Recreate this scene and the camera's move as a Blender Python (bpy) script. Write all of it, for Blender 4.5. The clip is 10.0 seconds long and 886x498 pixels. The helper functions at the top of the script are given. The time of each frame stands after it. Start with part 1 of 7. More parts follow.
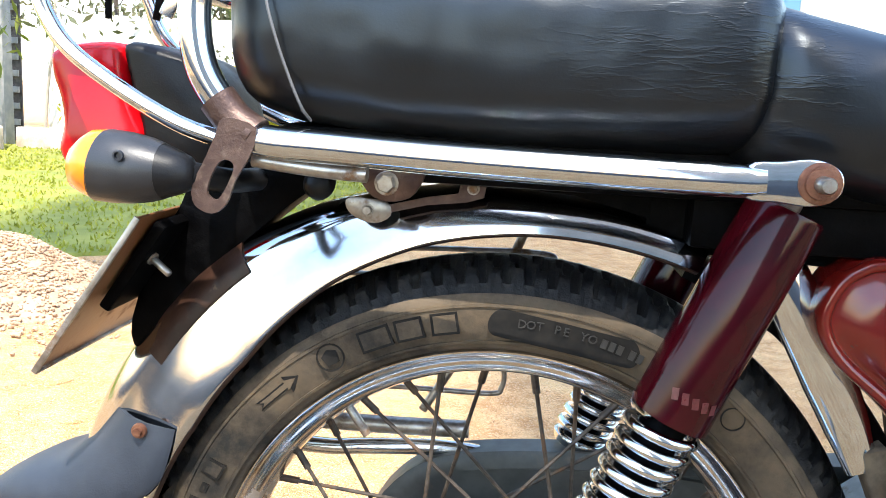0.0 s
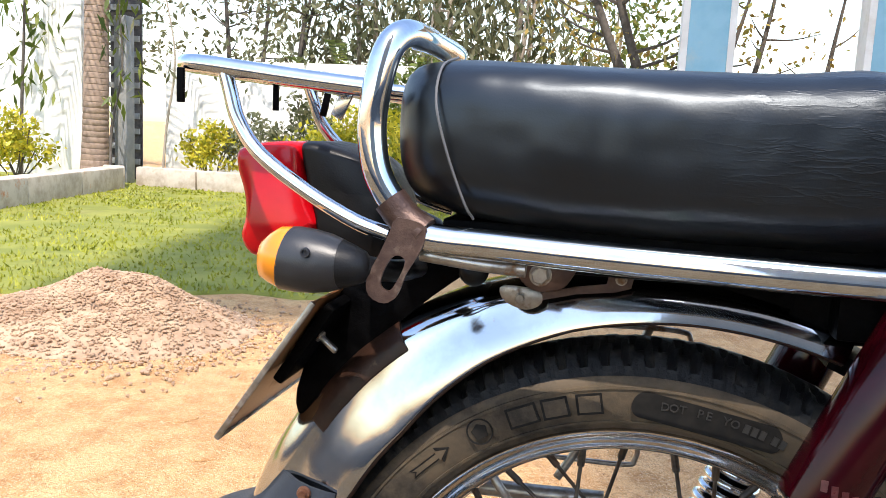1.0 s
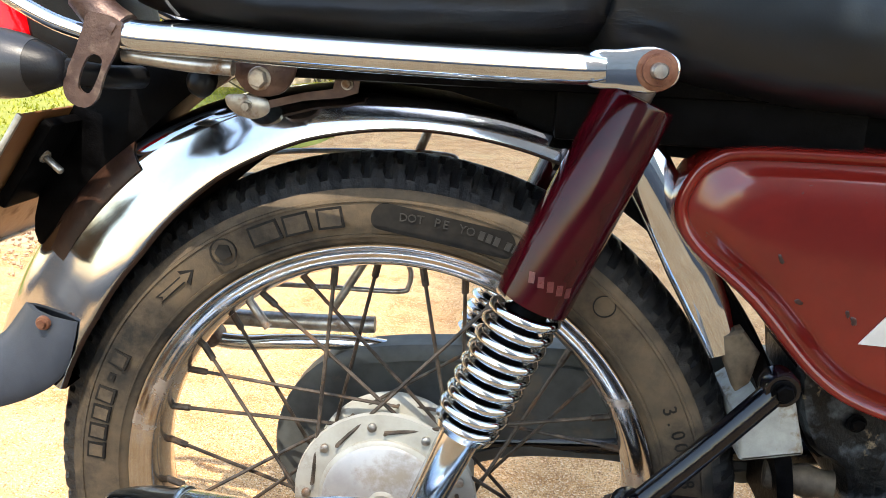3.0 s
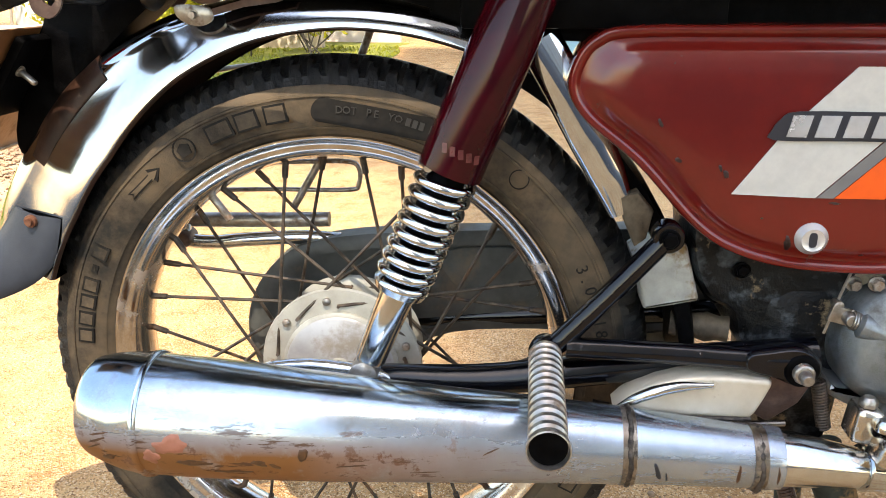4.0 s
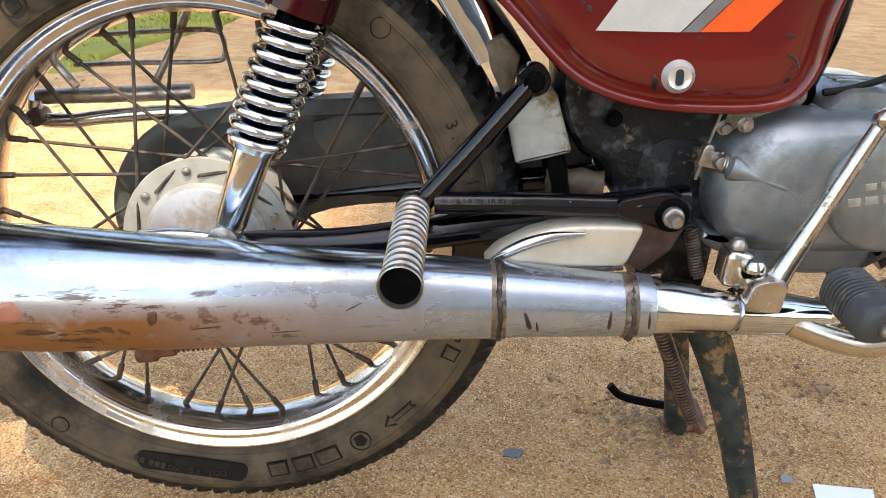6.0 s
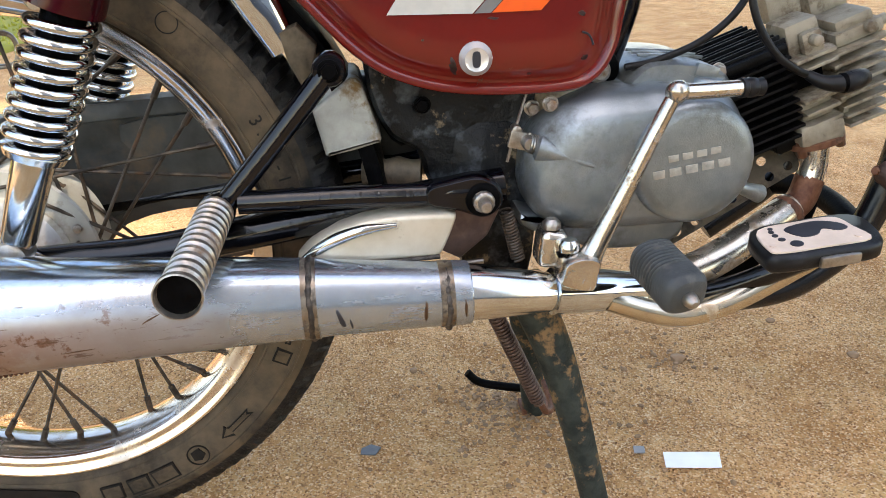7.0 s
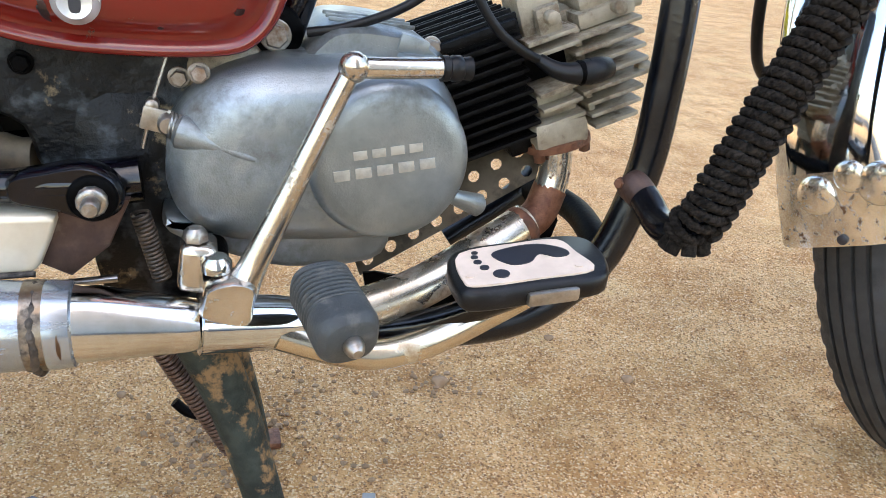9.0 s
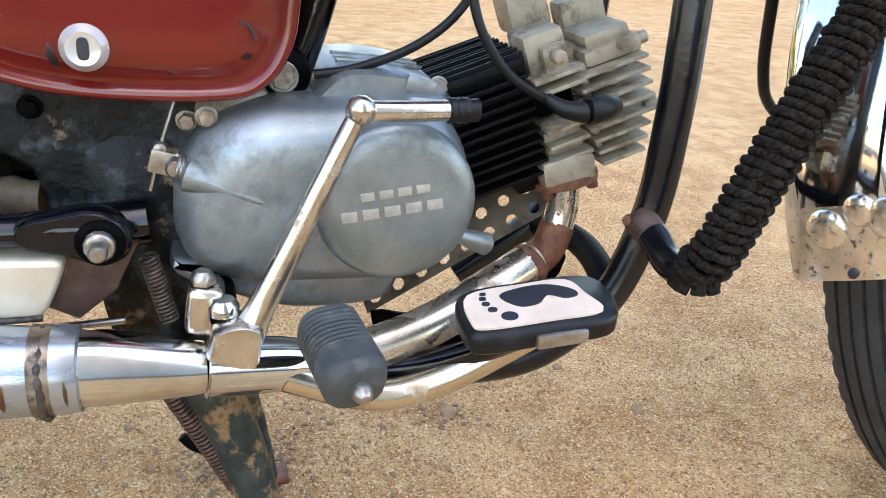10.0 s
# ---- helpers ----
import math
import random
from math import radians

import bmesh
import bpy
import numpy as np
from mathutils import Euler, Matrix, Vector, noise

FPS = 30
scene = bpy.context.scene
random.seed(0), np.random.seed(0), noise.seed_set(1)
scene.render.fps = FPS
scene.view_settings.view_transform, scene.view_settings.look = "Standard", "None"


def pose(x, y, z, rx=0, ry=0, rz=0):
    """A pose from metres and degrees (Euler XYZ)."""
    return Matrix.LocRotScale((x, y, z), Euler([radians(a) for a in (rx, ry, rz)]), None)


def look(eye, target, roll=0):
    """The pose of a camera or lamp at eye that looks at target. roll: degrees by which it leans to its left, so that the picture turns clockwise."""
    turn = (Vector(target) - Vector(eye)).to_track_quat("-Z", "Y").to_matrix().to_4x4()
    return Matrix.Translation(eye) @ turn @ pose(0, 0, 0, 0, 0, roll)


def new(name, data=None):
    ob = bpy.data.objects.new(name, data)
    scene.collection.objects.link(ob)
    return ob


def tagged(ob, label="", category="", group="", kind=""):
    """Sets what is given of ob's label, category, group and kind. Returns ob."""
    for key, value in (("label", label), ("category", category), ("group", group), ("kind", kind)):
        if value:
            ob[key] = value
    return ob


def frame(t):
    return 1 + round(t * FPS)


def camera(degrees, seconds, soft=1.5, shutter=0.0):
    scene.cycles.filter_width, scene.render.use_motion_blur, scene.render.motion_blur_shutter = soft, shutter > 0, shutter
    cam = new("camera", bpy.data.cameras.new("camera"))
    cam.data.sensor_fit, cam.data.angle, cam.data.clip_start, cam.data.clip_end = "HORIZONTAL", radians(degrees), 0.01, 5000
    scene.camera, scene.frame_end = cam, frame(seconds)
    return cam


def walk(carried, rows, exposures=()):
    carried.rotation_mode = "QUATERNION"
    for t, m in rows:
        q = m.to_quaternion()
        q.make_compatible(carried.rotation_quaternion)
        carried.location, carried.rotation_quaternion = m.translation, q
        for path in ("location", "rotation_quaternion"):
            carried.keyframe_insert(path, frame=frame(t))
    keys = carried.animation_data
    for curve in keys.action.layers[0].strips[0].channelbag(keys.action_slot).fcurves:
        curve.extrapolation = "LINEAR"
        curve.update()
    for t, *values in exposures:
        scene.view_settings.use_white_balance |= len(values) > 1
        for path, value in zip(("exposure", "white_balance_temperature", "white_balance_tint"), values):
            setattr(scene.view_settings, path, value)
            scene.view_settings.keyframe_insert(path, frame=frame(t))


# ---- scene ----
from mathutils.bvhtree import BVHTree

cam = camera(56.5, 10.0, soft=0.75)
PATH = [
    (0, (0.0516, -0.6683, 0.7669), (-0.1297, 1.2236, 0.4312), 3.11),
    (0.5, (0.0368, -0.6886, 0.7762), (-0.28, 1.1905, 0.4707), 2.67),
    (1, (0.0104, -0.715, 0.8126), (-0.3917, 1.1537, 0.5453), 2.71),
    (1.5, (0.0032, -0.7161, 0.7725), (-0.4224, 1.1329, 0.4188), 3.28),
    (2, (0.0065, -0.714, 0.7585), (-0.3322, 1.1364, 0.327), 4.67),
    (2.5, (0.1005, -0.6755, 0.7661), (-0.1059, 1.1854, 0.2976), 4.27),
    (2.7, (0.1173, -0.6708, 0.7659), (-0.0498, 1.1846, 0.2614), 3.61),
    (3.8, (0.2269, -0.7815, 0.685), (0.0107, 1.0748, 0.203), 0.30),
    (4, (0.2188, -0.7919, 0.7137), (0.0571, 1.0363, 0.1166), -0.06),
    (4.5, (0.2444, -0.8102, 0.644), (0.1298, 1.0162, 0.0306), -0.17),
    (5, (0.2493, -0.7936, 0.6341), (0.1696, 1.0054, -0.0602), 0.02),
    (5.2, (0.2526, -0.7906, 0.6331), (0.1704, 1.0047, -0.0702), 0.05),
    (6.3, (0.3054, -0.7796, 0.6269), (0.3429, 1.0054, -0.1061), -0.94),
    (6.5, (0.3249, -0.7773, 0.6265), (0.4028, 1.003, -0.1147), -1.26),
    (7, (0.3683, -0.7672, 0.6207), (0.559, 1.0033, -0.1236), -2.17),
    (7.5, (0.4025, -0.7522, 0.612), (0.6548, 1.0035, -0.1489), -2.46),
    (8, (0.4349, -0.7354, 0.6017), (0.7239, 1.0095, -0.1708), -2.45),
    (8.5, (0.4974, -0.6984, 0.5793), (0.8879, 1.0147, -0.2193), 0.15),
    (9, (0.5461, -0.6277, 0.5764), (1.0582, 1.066, -0.1943), 4.07),
    (9.5, (0.5633, -0.6101, 0.5849), (1.1349, 1.082, -0.1466), 5.11),
    (10, (0.5471, -0.6201, 0.5888), (1.0447, 1.0957, -0.1415), 3.51),
]
walk(cam, [(t, look(eye, target, roll)) for t, eye, target, roll in PATH],
     exposures=[(0.0, 2.25, 6500, 10), (0.5, 2.0, 6500, 11), (1.0, 1.48, 6700, 14), (1.5, 1.28, 7100, 17), (2.0, 1.32, 7400, 18), (2.5, 2.15, 7000, 11), (4.5, 2.0, 7900, 14), (6.5, 2.0, 7900, 15), (10.0, 2.38, 7050, 12)])

# ---- light ----
world = bpy.data.worlds.new("sky")
scene.world = world
world.use_nodes = True
wn = world.node_tree
sky = wn.nodes.new("ShaderNodeTexSky")
sky.sky_type, sky.sun_disc = "NISHITA", False
TO_SUN = Vector((0.0825, -0.55, 1.0)).normalized()
sky.sun_elevation = math.asin(TO_SUN.z)
sky.sun_rotation = math.atan2(TO_SUN.x, TO_SUN.y)
sky.air_density, sky.dust_density = 1.3, 1.0
wn.links.new(sky.outputs[0], wn.nodes["Background"].inputs[0])
wn.nodes["Background"].inputs[1].default_value = 0.15
sun = new("sun", bpy.data.lights.new("sun", "SUN"))
sun.data.energy, sun.data.angle, sun.data.color = 2.4, radians(0.4), (1.0, 0.95, 0.86)
sun.matrix_world = look(TO_SUN * 30, (0, 0, 0))


# ---- materials ----
def nodes_of(name):
    m = bpy.data.materials.new(name)
    m.use_nodes = True
    return m, m.node_tree, m.node_tree.nodes["Principled BSDF"]


def noise_node(nt, scale, detail=4.0, rough=0.55, coords=None):
    n = nt.nodes.new("ShaderNodeTexNoise")
    n.inputs["Scale"].default_value, n.inputs["Detail"].default_value, n.inputs["Roughness"].default_value = scale, detail, rough
    nt.links.new(coords, n.inputs["Vector"])
    return n.outputs["Fac"]


def ramp_node(nt, fac, stops):
    r = nt.nodes.new("ShaderNodeValToRGB")
    els = r.color_ramp.elements
    while len(els) < len(stops):
        els.new(0.5)
    for e, (p, c) in zip(els, stops):
        e.position, e.color = p, (c, c, c, 1) if isinstance(c, (int, float)) else (*c, 1)
    nt.links.new(fac, r.inputs["Fac"])
    return r.outputs["Color"]


def mix_node(nt, fac, a, b, mode="MIX"):
    n = nt.nodes.new("ShaderNodeMix")
    n.data_type, n.blend_type = "RGBA", mode
    for sock, v in ((n.inputs[0], fac), (n.inputs[6], a), (n.inputs[7], b)):
        if isinstance(v, (int, float)):
            sock.default_value = v
        elif isinstance(v, tuple):
            sock.default_value = (*v, 1)
        else:
            nt.links.new(v, sock)
    return n.outputs[2]


def surface(name, base, second=None, rough=0.5, metal=0.0, scale=30.0, amount=(0.4, 0.65), dirt=None, dirt_scale=9.0, dirt_at=(0.55, 0.68),
            bump=0.0, bump_scale=200.0, rough_var=0.1, coat=0.0, spec=0.5, dirt_metal=None, tone=0.0):
    """Two noise scales: a fine shift of colour and larger patches of dirt, rust or wear."""
    m, nt, b = nodes_of(name)
    co = nt.nodes.new("ShaderNodeTexCoord").outputs["Object"]
    fine = noise_node(nt, scale, 5, 0.6, co)
    col = mix_node(nt, ramp_node(nt, fine, [(amount[0], 0.0), (amount[1], 1.0)]), base, second or tuple(c * 0.8 for c in base))
    if tone:
        info = nt.nodes.new("ShaderNodeObjectInfo").outputs["Random"]
        col = mix_node(nt, tone, col, ramp_node(nt, info, [(0.0, tuple(c * 0.5 for c in base)), (1.0, tuple(min(1, c * 1.5) for c in base))]))
    rv = nt.nodes.new("ShaderNodeMapRange")
    rv.inputs[3].default_value, rv.inputs[4].default_value = max(0.02, rough - rough_var), min(1.0, rough + rough_var)
    nt.links.new(fine, rv.inputs[0])
    ro = rv.outputs[0]
    b.inputs["Metallic"].default_value = metal
    if dirt:
        patch = ramp_node(nt, noise_node(nt, dirt_scale, 8, 0.68, co), [(dirt_at[0], 0.0), (dirt_at[1], 1.0)])
        col = mix_node(nt, patch, col, dirt)
        mr = nt.nodes.new("ShaderNodeMath")
        mr.operation, mr.use_clamp = "MULTIPLY_ADD", True
        mr.inputs[1].default_value = 0.55
        nt.links.new(patch, mr.inputs[0])
        nt.links.new(ro, mr.inputs[2])
        ro = mr.outputs[0]
        if metal:
            mm = nt.nodes.new("ShaderNodeMapRange")
            mm.inputs[3].default_value, mm.inputs[4].default_value = metal, dirt_metal if dirt_metal is not None else metal * 0.15
            nt.links.new(patch, mm.inputs[0])
            nt.links.new(mm.outputs[0], b.inputs["Metallic"])
    nt.links.new(col, b.inputs["Base Color"])
    nt.links.new(ro, b.inputs["Roughness"])
    b.inputs["Coat Weight"].default_value = coat
    b.inputs["Coat Roughness"].default_value = 0.08
    b.inputs["Specular IOR Level"].default_value = spec
    if bump:
        bp = nt.nodes.new("ShaderNodeBump")
        bp.inputs["Strength"].default_value, bp.inputs["Distance"].default_value = min(1.0, bump), 0.002
        nt.links.new(noise_node(nt, bump_scale, 6, 0.6, co), bp.inputs["Height"])
        nt.links.new(bp.outputs[0], b.inputs["Normal"])
    return m


CHROME = surface("chrome", (0.64, 0.66, 0.67), (0.50, 0.51, 0.50), 0.14, 1.0, 40, dirt=(0.30, 0.22, 0.15), dirt_scale=26, dirt_at=(0.70, 0.78), rough_var=0.05)
CHROME_CLEAN = surface("clean chrome", (0.61, 0.66, 0.71), (0.53, 0.57, 0.61), 0.06, 1.0, 60, dirt=(0.34, 0.27, 0.20), dirt_scale=55, dirt_at=(0.73, 0.80), rough_var=0.03, bump=0.02, bump_scale=26)
FENDER_CHROME = surface("lightly hazed chrome", (0.47, 0.50, 0.53), (0.38, 0.40, 0.42), 0.09, 1.0, 18, dirt=(0.30, 0.23, 0.17), dirt_scale=40, dirt_at=(0.70, 0.80), rough_var=0.05, bump=0.05, bump_scale=22)


def stained_chrome():
    """Dull chrome with rust scabs, fine scratches and a brown underside: rust stains plus painted ground reflection."""
    m, nt, b = nodes_of("stained chrome")
    co = nt.nodes.new("ShaderNodeTexCoord").outputs["Object"]
    xyz = nt.nodes.new("ShaderNodeSeparateXYZ")
    nt.links.new(co, xyz.inputs[0])
    fine = noise_node(nt, 30, 6, 0.65, co)
    col = mix_node(nt, ramp_node(nt, fine, [(0.4, 0.0), (0.7, 1.0)]), (0.43, 0.535, 0.63), (0.34, 0.425, 0.505))
    # brown below the mirrored horizon: rust stain and the ground's reflection painted in
    low = ramp_node(nt, xyz.outputs[2], [(0.336, 1.0), (0.364, 0.0)])
    stain = ramp_node(nt, noise_node(nt, 9, 6, 0.6, co), [(0.18, 0.0), (0.36, 1.0)])
    wash = mix_node(nt, 1.0, low, stain, "MULTIPLY")
    wash = mix_node(nt, 1.0, wash, ramp_node(nt, xyz.outputs[0], [(0.04, 1.0), (0.30, 0.22)]), "MULTIPLY")
    col = mix_node(nt, wash, col, (0.21, 0.085, 0.024))
    scab = ramp_node(nt, noise_node(nt, 34, 8, 0.7, co), [(0.57, 0.0), (0.62, 1.0)])
    side = mix_node(nt, 1.0, ramp_node(nt, xyz.outputs[2], [(0.335, 1.0), (0.375, 0.0)]), ramp_node(nt, xyz.outputs[0], [(0.16, 1.0), (0.26, 0.04)]), "MULTIPLY")
    scab = mix_node(nt, 1.0, scab, side, "MULTIPLY")
    col = mix_node(nt, scab, col, (0.13, 0.055, 0.025))
    soot = ramp_node(nt, noise_node(nt, 24, 7, 0.7, co), [(0.54, 0.0), (0.68, 0.7)])
    col = mix_node(nt, soot, col, (0.30, 0.29, 0.28))
    mp = nt.nodes.new("ShaderNodeMapping")
    mp.inputs["Scale"].default_value, mp.inputs["Rotation"].default_value = (22, 60, 120), (0, radians(4), 0)
    nt.links.new(co, mp.inputs[0])
    streak = ramp_node(nt, noise_node(nt, 1.0, 7, 0.72, mp.outputs[0]), [(0.57, 0.0), (0.61, 1.0)])
    streak = mix_node(nt, 1.0, streak, ramp_node(nt, xyz.outputs[2], [(0.350, 1.0), (0.372, 0.12)]), "MULTIPLY")
    streak = mix_node(nt, 1.0, streak, ramp_node(nt, xyz.outputs[0], [(0.10, 1.0), (0.28, 0.25)]), "MULTIPLY")
    col = mix_node(nt, streak, col, (0.085, 0.036, 0.014))
    scab = mix_node(nt, 1.0, scab, streak, "ADD")
    nt.links.new(col, b.inputs["Base Color"])
    rough = nt.nodes.new("ShaderNodeMapRange")
    rough.inputs[3].default_value, rough.inputs[4].default_value = 0.07, 0.24
    nt.links.new(fine, rough.inputs[0])
    add = nt.nodes.new("ShaderNodeMath")
    add.operation, add.use_clamp = "ADD", True
    nt.links.new(rough.outputs[0], add.inputs[0])
    nt.links.new(mix_node(nt, 0.35, (0.0, 0.0, 0.0), mix_node(nt, 1.0, scab, wash, "ADD")), add.inputs[1])
    nt.links.new(add.outputs[0], b.inputs["Roughness"])
    met = nt.nodes.new("ShaderNodeMapRange")
    met.inputs[3].default_value, met.inputs[4].default_value = 1.0, 0.1
    nt.links.new(mix_node(nt, 1.0, scab, mix_node(nt, 0.92, (0.0, 0.0, 0.0), wash), "ADD"), met.inputs[0])
    nt.links.new(met.outputs[0], b.inputs["Metallic"])
    bp = nt.nodes.new("ShaderNodeBump")
    bp.inputs["Strength"].default_value, bp.inputs["Distance"].default_value = 0.05, 0.002
    nt.links.new(noise_node(nt, 60, 6, 0.6, co), bp.inputs["Height"])
    nt.links.new(bp.outputs[0], b.inputs["Normal"])
    return m


def vinyl():
    """Black vinyl with a fine grain and long shallow creases."""
    m, nt, b = nodes_of("black vinyl")
    tc = nt.nodes.new("ShaderNodeTexCoord")
    co = tc.outputs["Object"]
    tone = noise_node(nt, 9, 5, 0.6, co)
    nt.links.new(ramp_node(nt, tone, [(0.35, (0.0012, 0.0018, 0.0030)), (0.7, (0.0032, 0.0044, 0.0066))]), b.inputs["Base Color"])
    nt.links.new(ramp_node(nt, tone, [(0.3, 0.30), (0.7, 0.42)]), b.inputs["Roughness"])
    b.inputs["Specular IOR Level"].default_value = 0.6
    # cool tint paints the sky's blue into the vinyl's sheen
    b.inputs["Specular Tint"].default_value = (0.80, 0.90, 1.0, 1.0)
    mp = nt.nodes.new("ShaderNodeMapping")
    mp.inputs["Scale"].default_value, mp.inputs["Rotation"].default_value = (14, 20, 75), (0, radians(-9), 0)
    nt.links.new(co, mp.inputs[0])
    fold = noise_node(nt, 1.0, 4, 0.6, mp.outputs[0])
    line = ramp_node(nt, fold, [(0.40, 0.0), (0.47, 0.35), (0.50, 1.0), (0.53, 0.35), (0.60, 0.0)])
    xs = nt.nodes.new("ShaderNodeSeparateXYZ")
    nt.links.new(co, xs.inputs[0])
    where = mix_node(nt, 1.0, ramp_node(nt, noise_node(nt, 7, 2, 0.5, co), [(0.48, 0.0), (0.62, 1.0)]), ramp_node(nt, xs.outputs[0], [(0.02, 0.05), (0.16, 1.0)]), "MULTIPLY")
    dents = noise_node(nt, 11, 2, 0.5, co)
    soft_dent = nt.nodes.new("ShaderNodeBump")
    soft_dent.inputs["Strength"].default_value, soft_dent.inputs["Distance"].default_value = 0.6, 0.016
    nt.links.new(dents, soft_dent.inputs["Height"])
    big = nt.nodes.new("ShaderNodeBump")
    big.inputs["Strength"].default_value, big.inputs["Distance"].default_value = 0.22, 0.0014
    nt.links.new(mix_node(nt, 1.0, line, where, "MULTIPLY"), big.inputs["Height"])
    nt.links.new(soft_dent.outputs[0], big.inputs["Normal"])
    small = nt.nodes.new("ShaderNodeBump")
    small.inputs["Strength"].default_value, small.inputs["Distance"].default_value = 0.12, 0.0006
    nt.links.new(noise_node(nt, 520, 3, 0.6, co), small.inputs["Height"])
    nt.links.new(big.outputs[0], small.inputs["Normal"])
    nt.links.new(small.outputs[0], b.inputs["Normal"])
    return m


MUFFLER = stained_chrome()
WELD = surface("weld bead", (0.030, 0.025, 0.022), (0.11, 0.09, 0.075), 0.5, 0.5, 150, bump=0.9, bump_scale=330)
RUST = surface("rusty steel", (0.105, 0.034, 0.016), (0.20, 0.088, 0.046), 0.6, 0.25, 90, dirt=(0.07, 0.045, 0.035), dirt_scale=40, bump=0.5, bump_scale=400)
BROWN_STEEL = surface("brown oxidised steel", (0.060, 0.034, 0.028), (0.105, 0.064, 0.050), 0.42, 0.5, 60, dirt=(0.20, 0.15, 0.11), dirt_scale=34, dirt_at=(0.56, 0.70), bump=0.3, bump_scale=300)
DULL_STEEL = surface("dull steel", (0.40, 0.38, 0.35), (0.24, 0.21, 0.18), 0.34, 0.9, 70, dirt=(0.18, 0.10, 0.05), dirt_scale=40, dirt_at=(0.54, 0.66))
ALLOY = surface("cast aluminium", (0.29, 0.325, 0.345), (0.19, 0.215, 0.225), 0.34, 0.8, 22, (0.38, 0.70), dirt=(0.085, 0.078, 0.064), dirt_scale=15, dirt_at=(0.52, 0.72), bump=0.22, bump_scale=600, dirt_metal=0.4)
HEAD_ALLOY = surface("dusty cast alloy", (0.36, 0.315, 0.24), (0.25, 0.21, 0.155), 0.6, 0.5, 60, dirt=(0.13, 0.085, 0.05), dirt_scale=30, dirt_at=(0.54, 0.70), bump=0.4, bump_scale=500)
BLACK_FIN = surface("black cylinder paint", (0.0006, 0.0006, 0.0008), (0.003, 0.003, 0.0034), 0.4, 0.0, 90, dirt=(0.05, 0.045, 0.04), dirt_scale=60, dirt_at=(0.62, 0.72), bump=0.5, bump_scale=420, spec=0.12)
GLOSS_BLACK = surface("glossy black frame paint", (0.0012, 0.0014, 0.0025), (0.003, 0.0035, 0.006), 0.11, 0.0, 60, dirt=(0.16, 0.14, 0.12), dirt_scale=95, dirt_at=(0.69, 0.71), bump=0.22, bump_scale=70, spec=0.42, rough_var=0.03)
TUBE_BLACK = surface("chipped black tube paint", (0.0015, 0.0020, 0.0034), (0.004, 0.0050, 0.0075), 0.24, 0.0, 60, dirt=(0.20, 0.18, 0.16), dirt_scale=80, dirt_at=(0.67, 0.70), bump=0.25, bump_scale=90, spec=0.40, rough_var=0.06)
SOOT = surface("grimy black metal", (0.0006, 0.0006, 0.0008), (0.003, 0.003, 0.0034), 0.5, 0.0, 60, dirt=(0.045, 0.038, 0.032), dirt_scale=24, dirt_at=(0.68, 0.86), bump=0.3, bump_scale=300, spec=0.04)
GRIME = surface("oily black casting", (0.0010, 0.0012, 0.0018), (0.055, 0.066, 0.074), 0.40, 0.0, 34, (0.52, 0.66), dirt=(0.19, 0.145, 0.09), dirt_scale=26, dirt_at=(0.58, 0.64), bump=0.9, bump_scale=110, spec=0.25)
PLASTIC = surface("weathered black plastic", (0.003, 0.0032, 0.004), (0.008, 0.0085, 0.010), 0.38, 0.0, 25, dirt=(0.05, 0.052, 0.056), dirt_scale=12, dirt_at=(0.58, 0.76), bump=0.12, bump_scale=700, spec=0.25)
GREY_PLASTIC = surface("faded grey plastic", (0.016, 0.017, 0.020), (0.026, 0.027, 0.030), 0.36, 0.0, 30, bump=0.1, bump_scale=800, spec=0.5)
FLAP = surface("slate rubber", (0.030, 0.036, 0.047), (0.042, 0.048, 0.060), 0.5, 0.0, 20, dirt=(0.10, 0.09, 0.08), dirt_scale=12, dirt_at=(0.6, 0.75), bump=0.15, bump_scale=500, spec=0.2)
PEG = surface("grey footrest rubber", (0.050, 0.056, 0.058), (0.034, 0.038, 0.040), 0.5, 0.0, 40, dirt=(0.12, 0.115, 0.105), dirt_scale=30, dirt_at=(0.58, 0.7), bump=0.3, bump_scale=500, spec=0.3)
HANGER = surface("stained cream chrome", (0.60, 0.55, 0.45), (0.50, 0.44, 0.34), 0.32, 0.35, 26, dirt=(0.20, 0.11, 0.05), dirt_scale=24, dirt_at=(0.58, 0.70))
RED_LENS = surface("red lens", (0.46, 0.002, 0.006), (0.40, 0.002, 0.005), 0.16, 0.0, 30, spec=0.35, bump=0.03, bump_scale=60)
AMBER = surface("amber lens", (0.85, 0.28, 0.01), (0.75, 0.22, 0.008), 0.2, 0.0, 30, coat=0.4)
MAROON = surface("maroon paint", (0.029, 0.0012, 0.0034), (0.020, 0.0009, 0.0025), 0.12, 0.0, 30, dirt=(0.24, 0.14, 0.12), dirt_scale=70, dirt_at=(0.735, 0.76), spec=0.27, rough_var=0.04)
PANEL = surface("faded red paint", (0.135, 0.009, 0.006), (0.100, 0.006, 0.0045), 0.20, 0.0, 9, dirt=(0.020, 0.004, 0.004), dirt_scale=44, dirt_at=(0.665, 0.68), coat=0.5, bump=0.03, bump_scale=500, spec=0.35, rough_var=0.05)
WORN = surface("worn sticker", (0.09, 0.02, 0.022), (0.05, 0.008, 0.01), 0.3, 0.0, 300)
CREAM_CAST = surface("worn cast letters", (0.42, 0.41, 0.37), (0.30, 0.30, 0.28), 0.45, 0.5, 90)
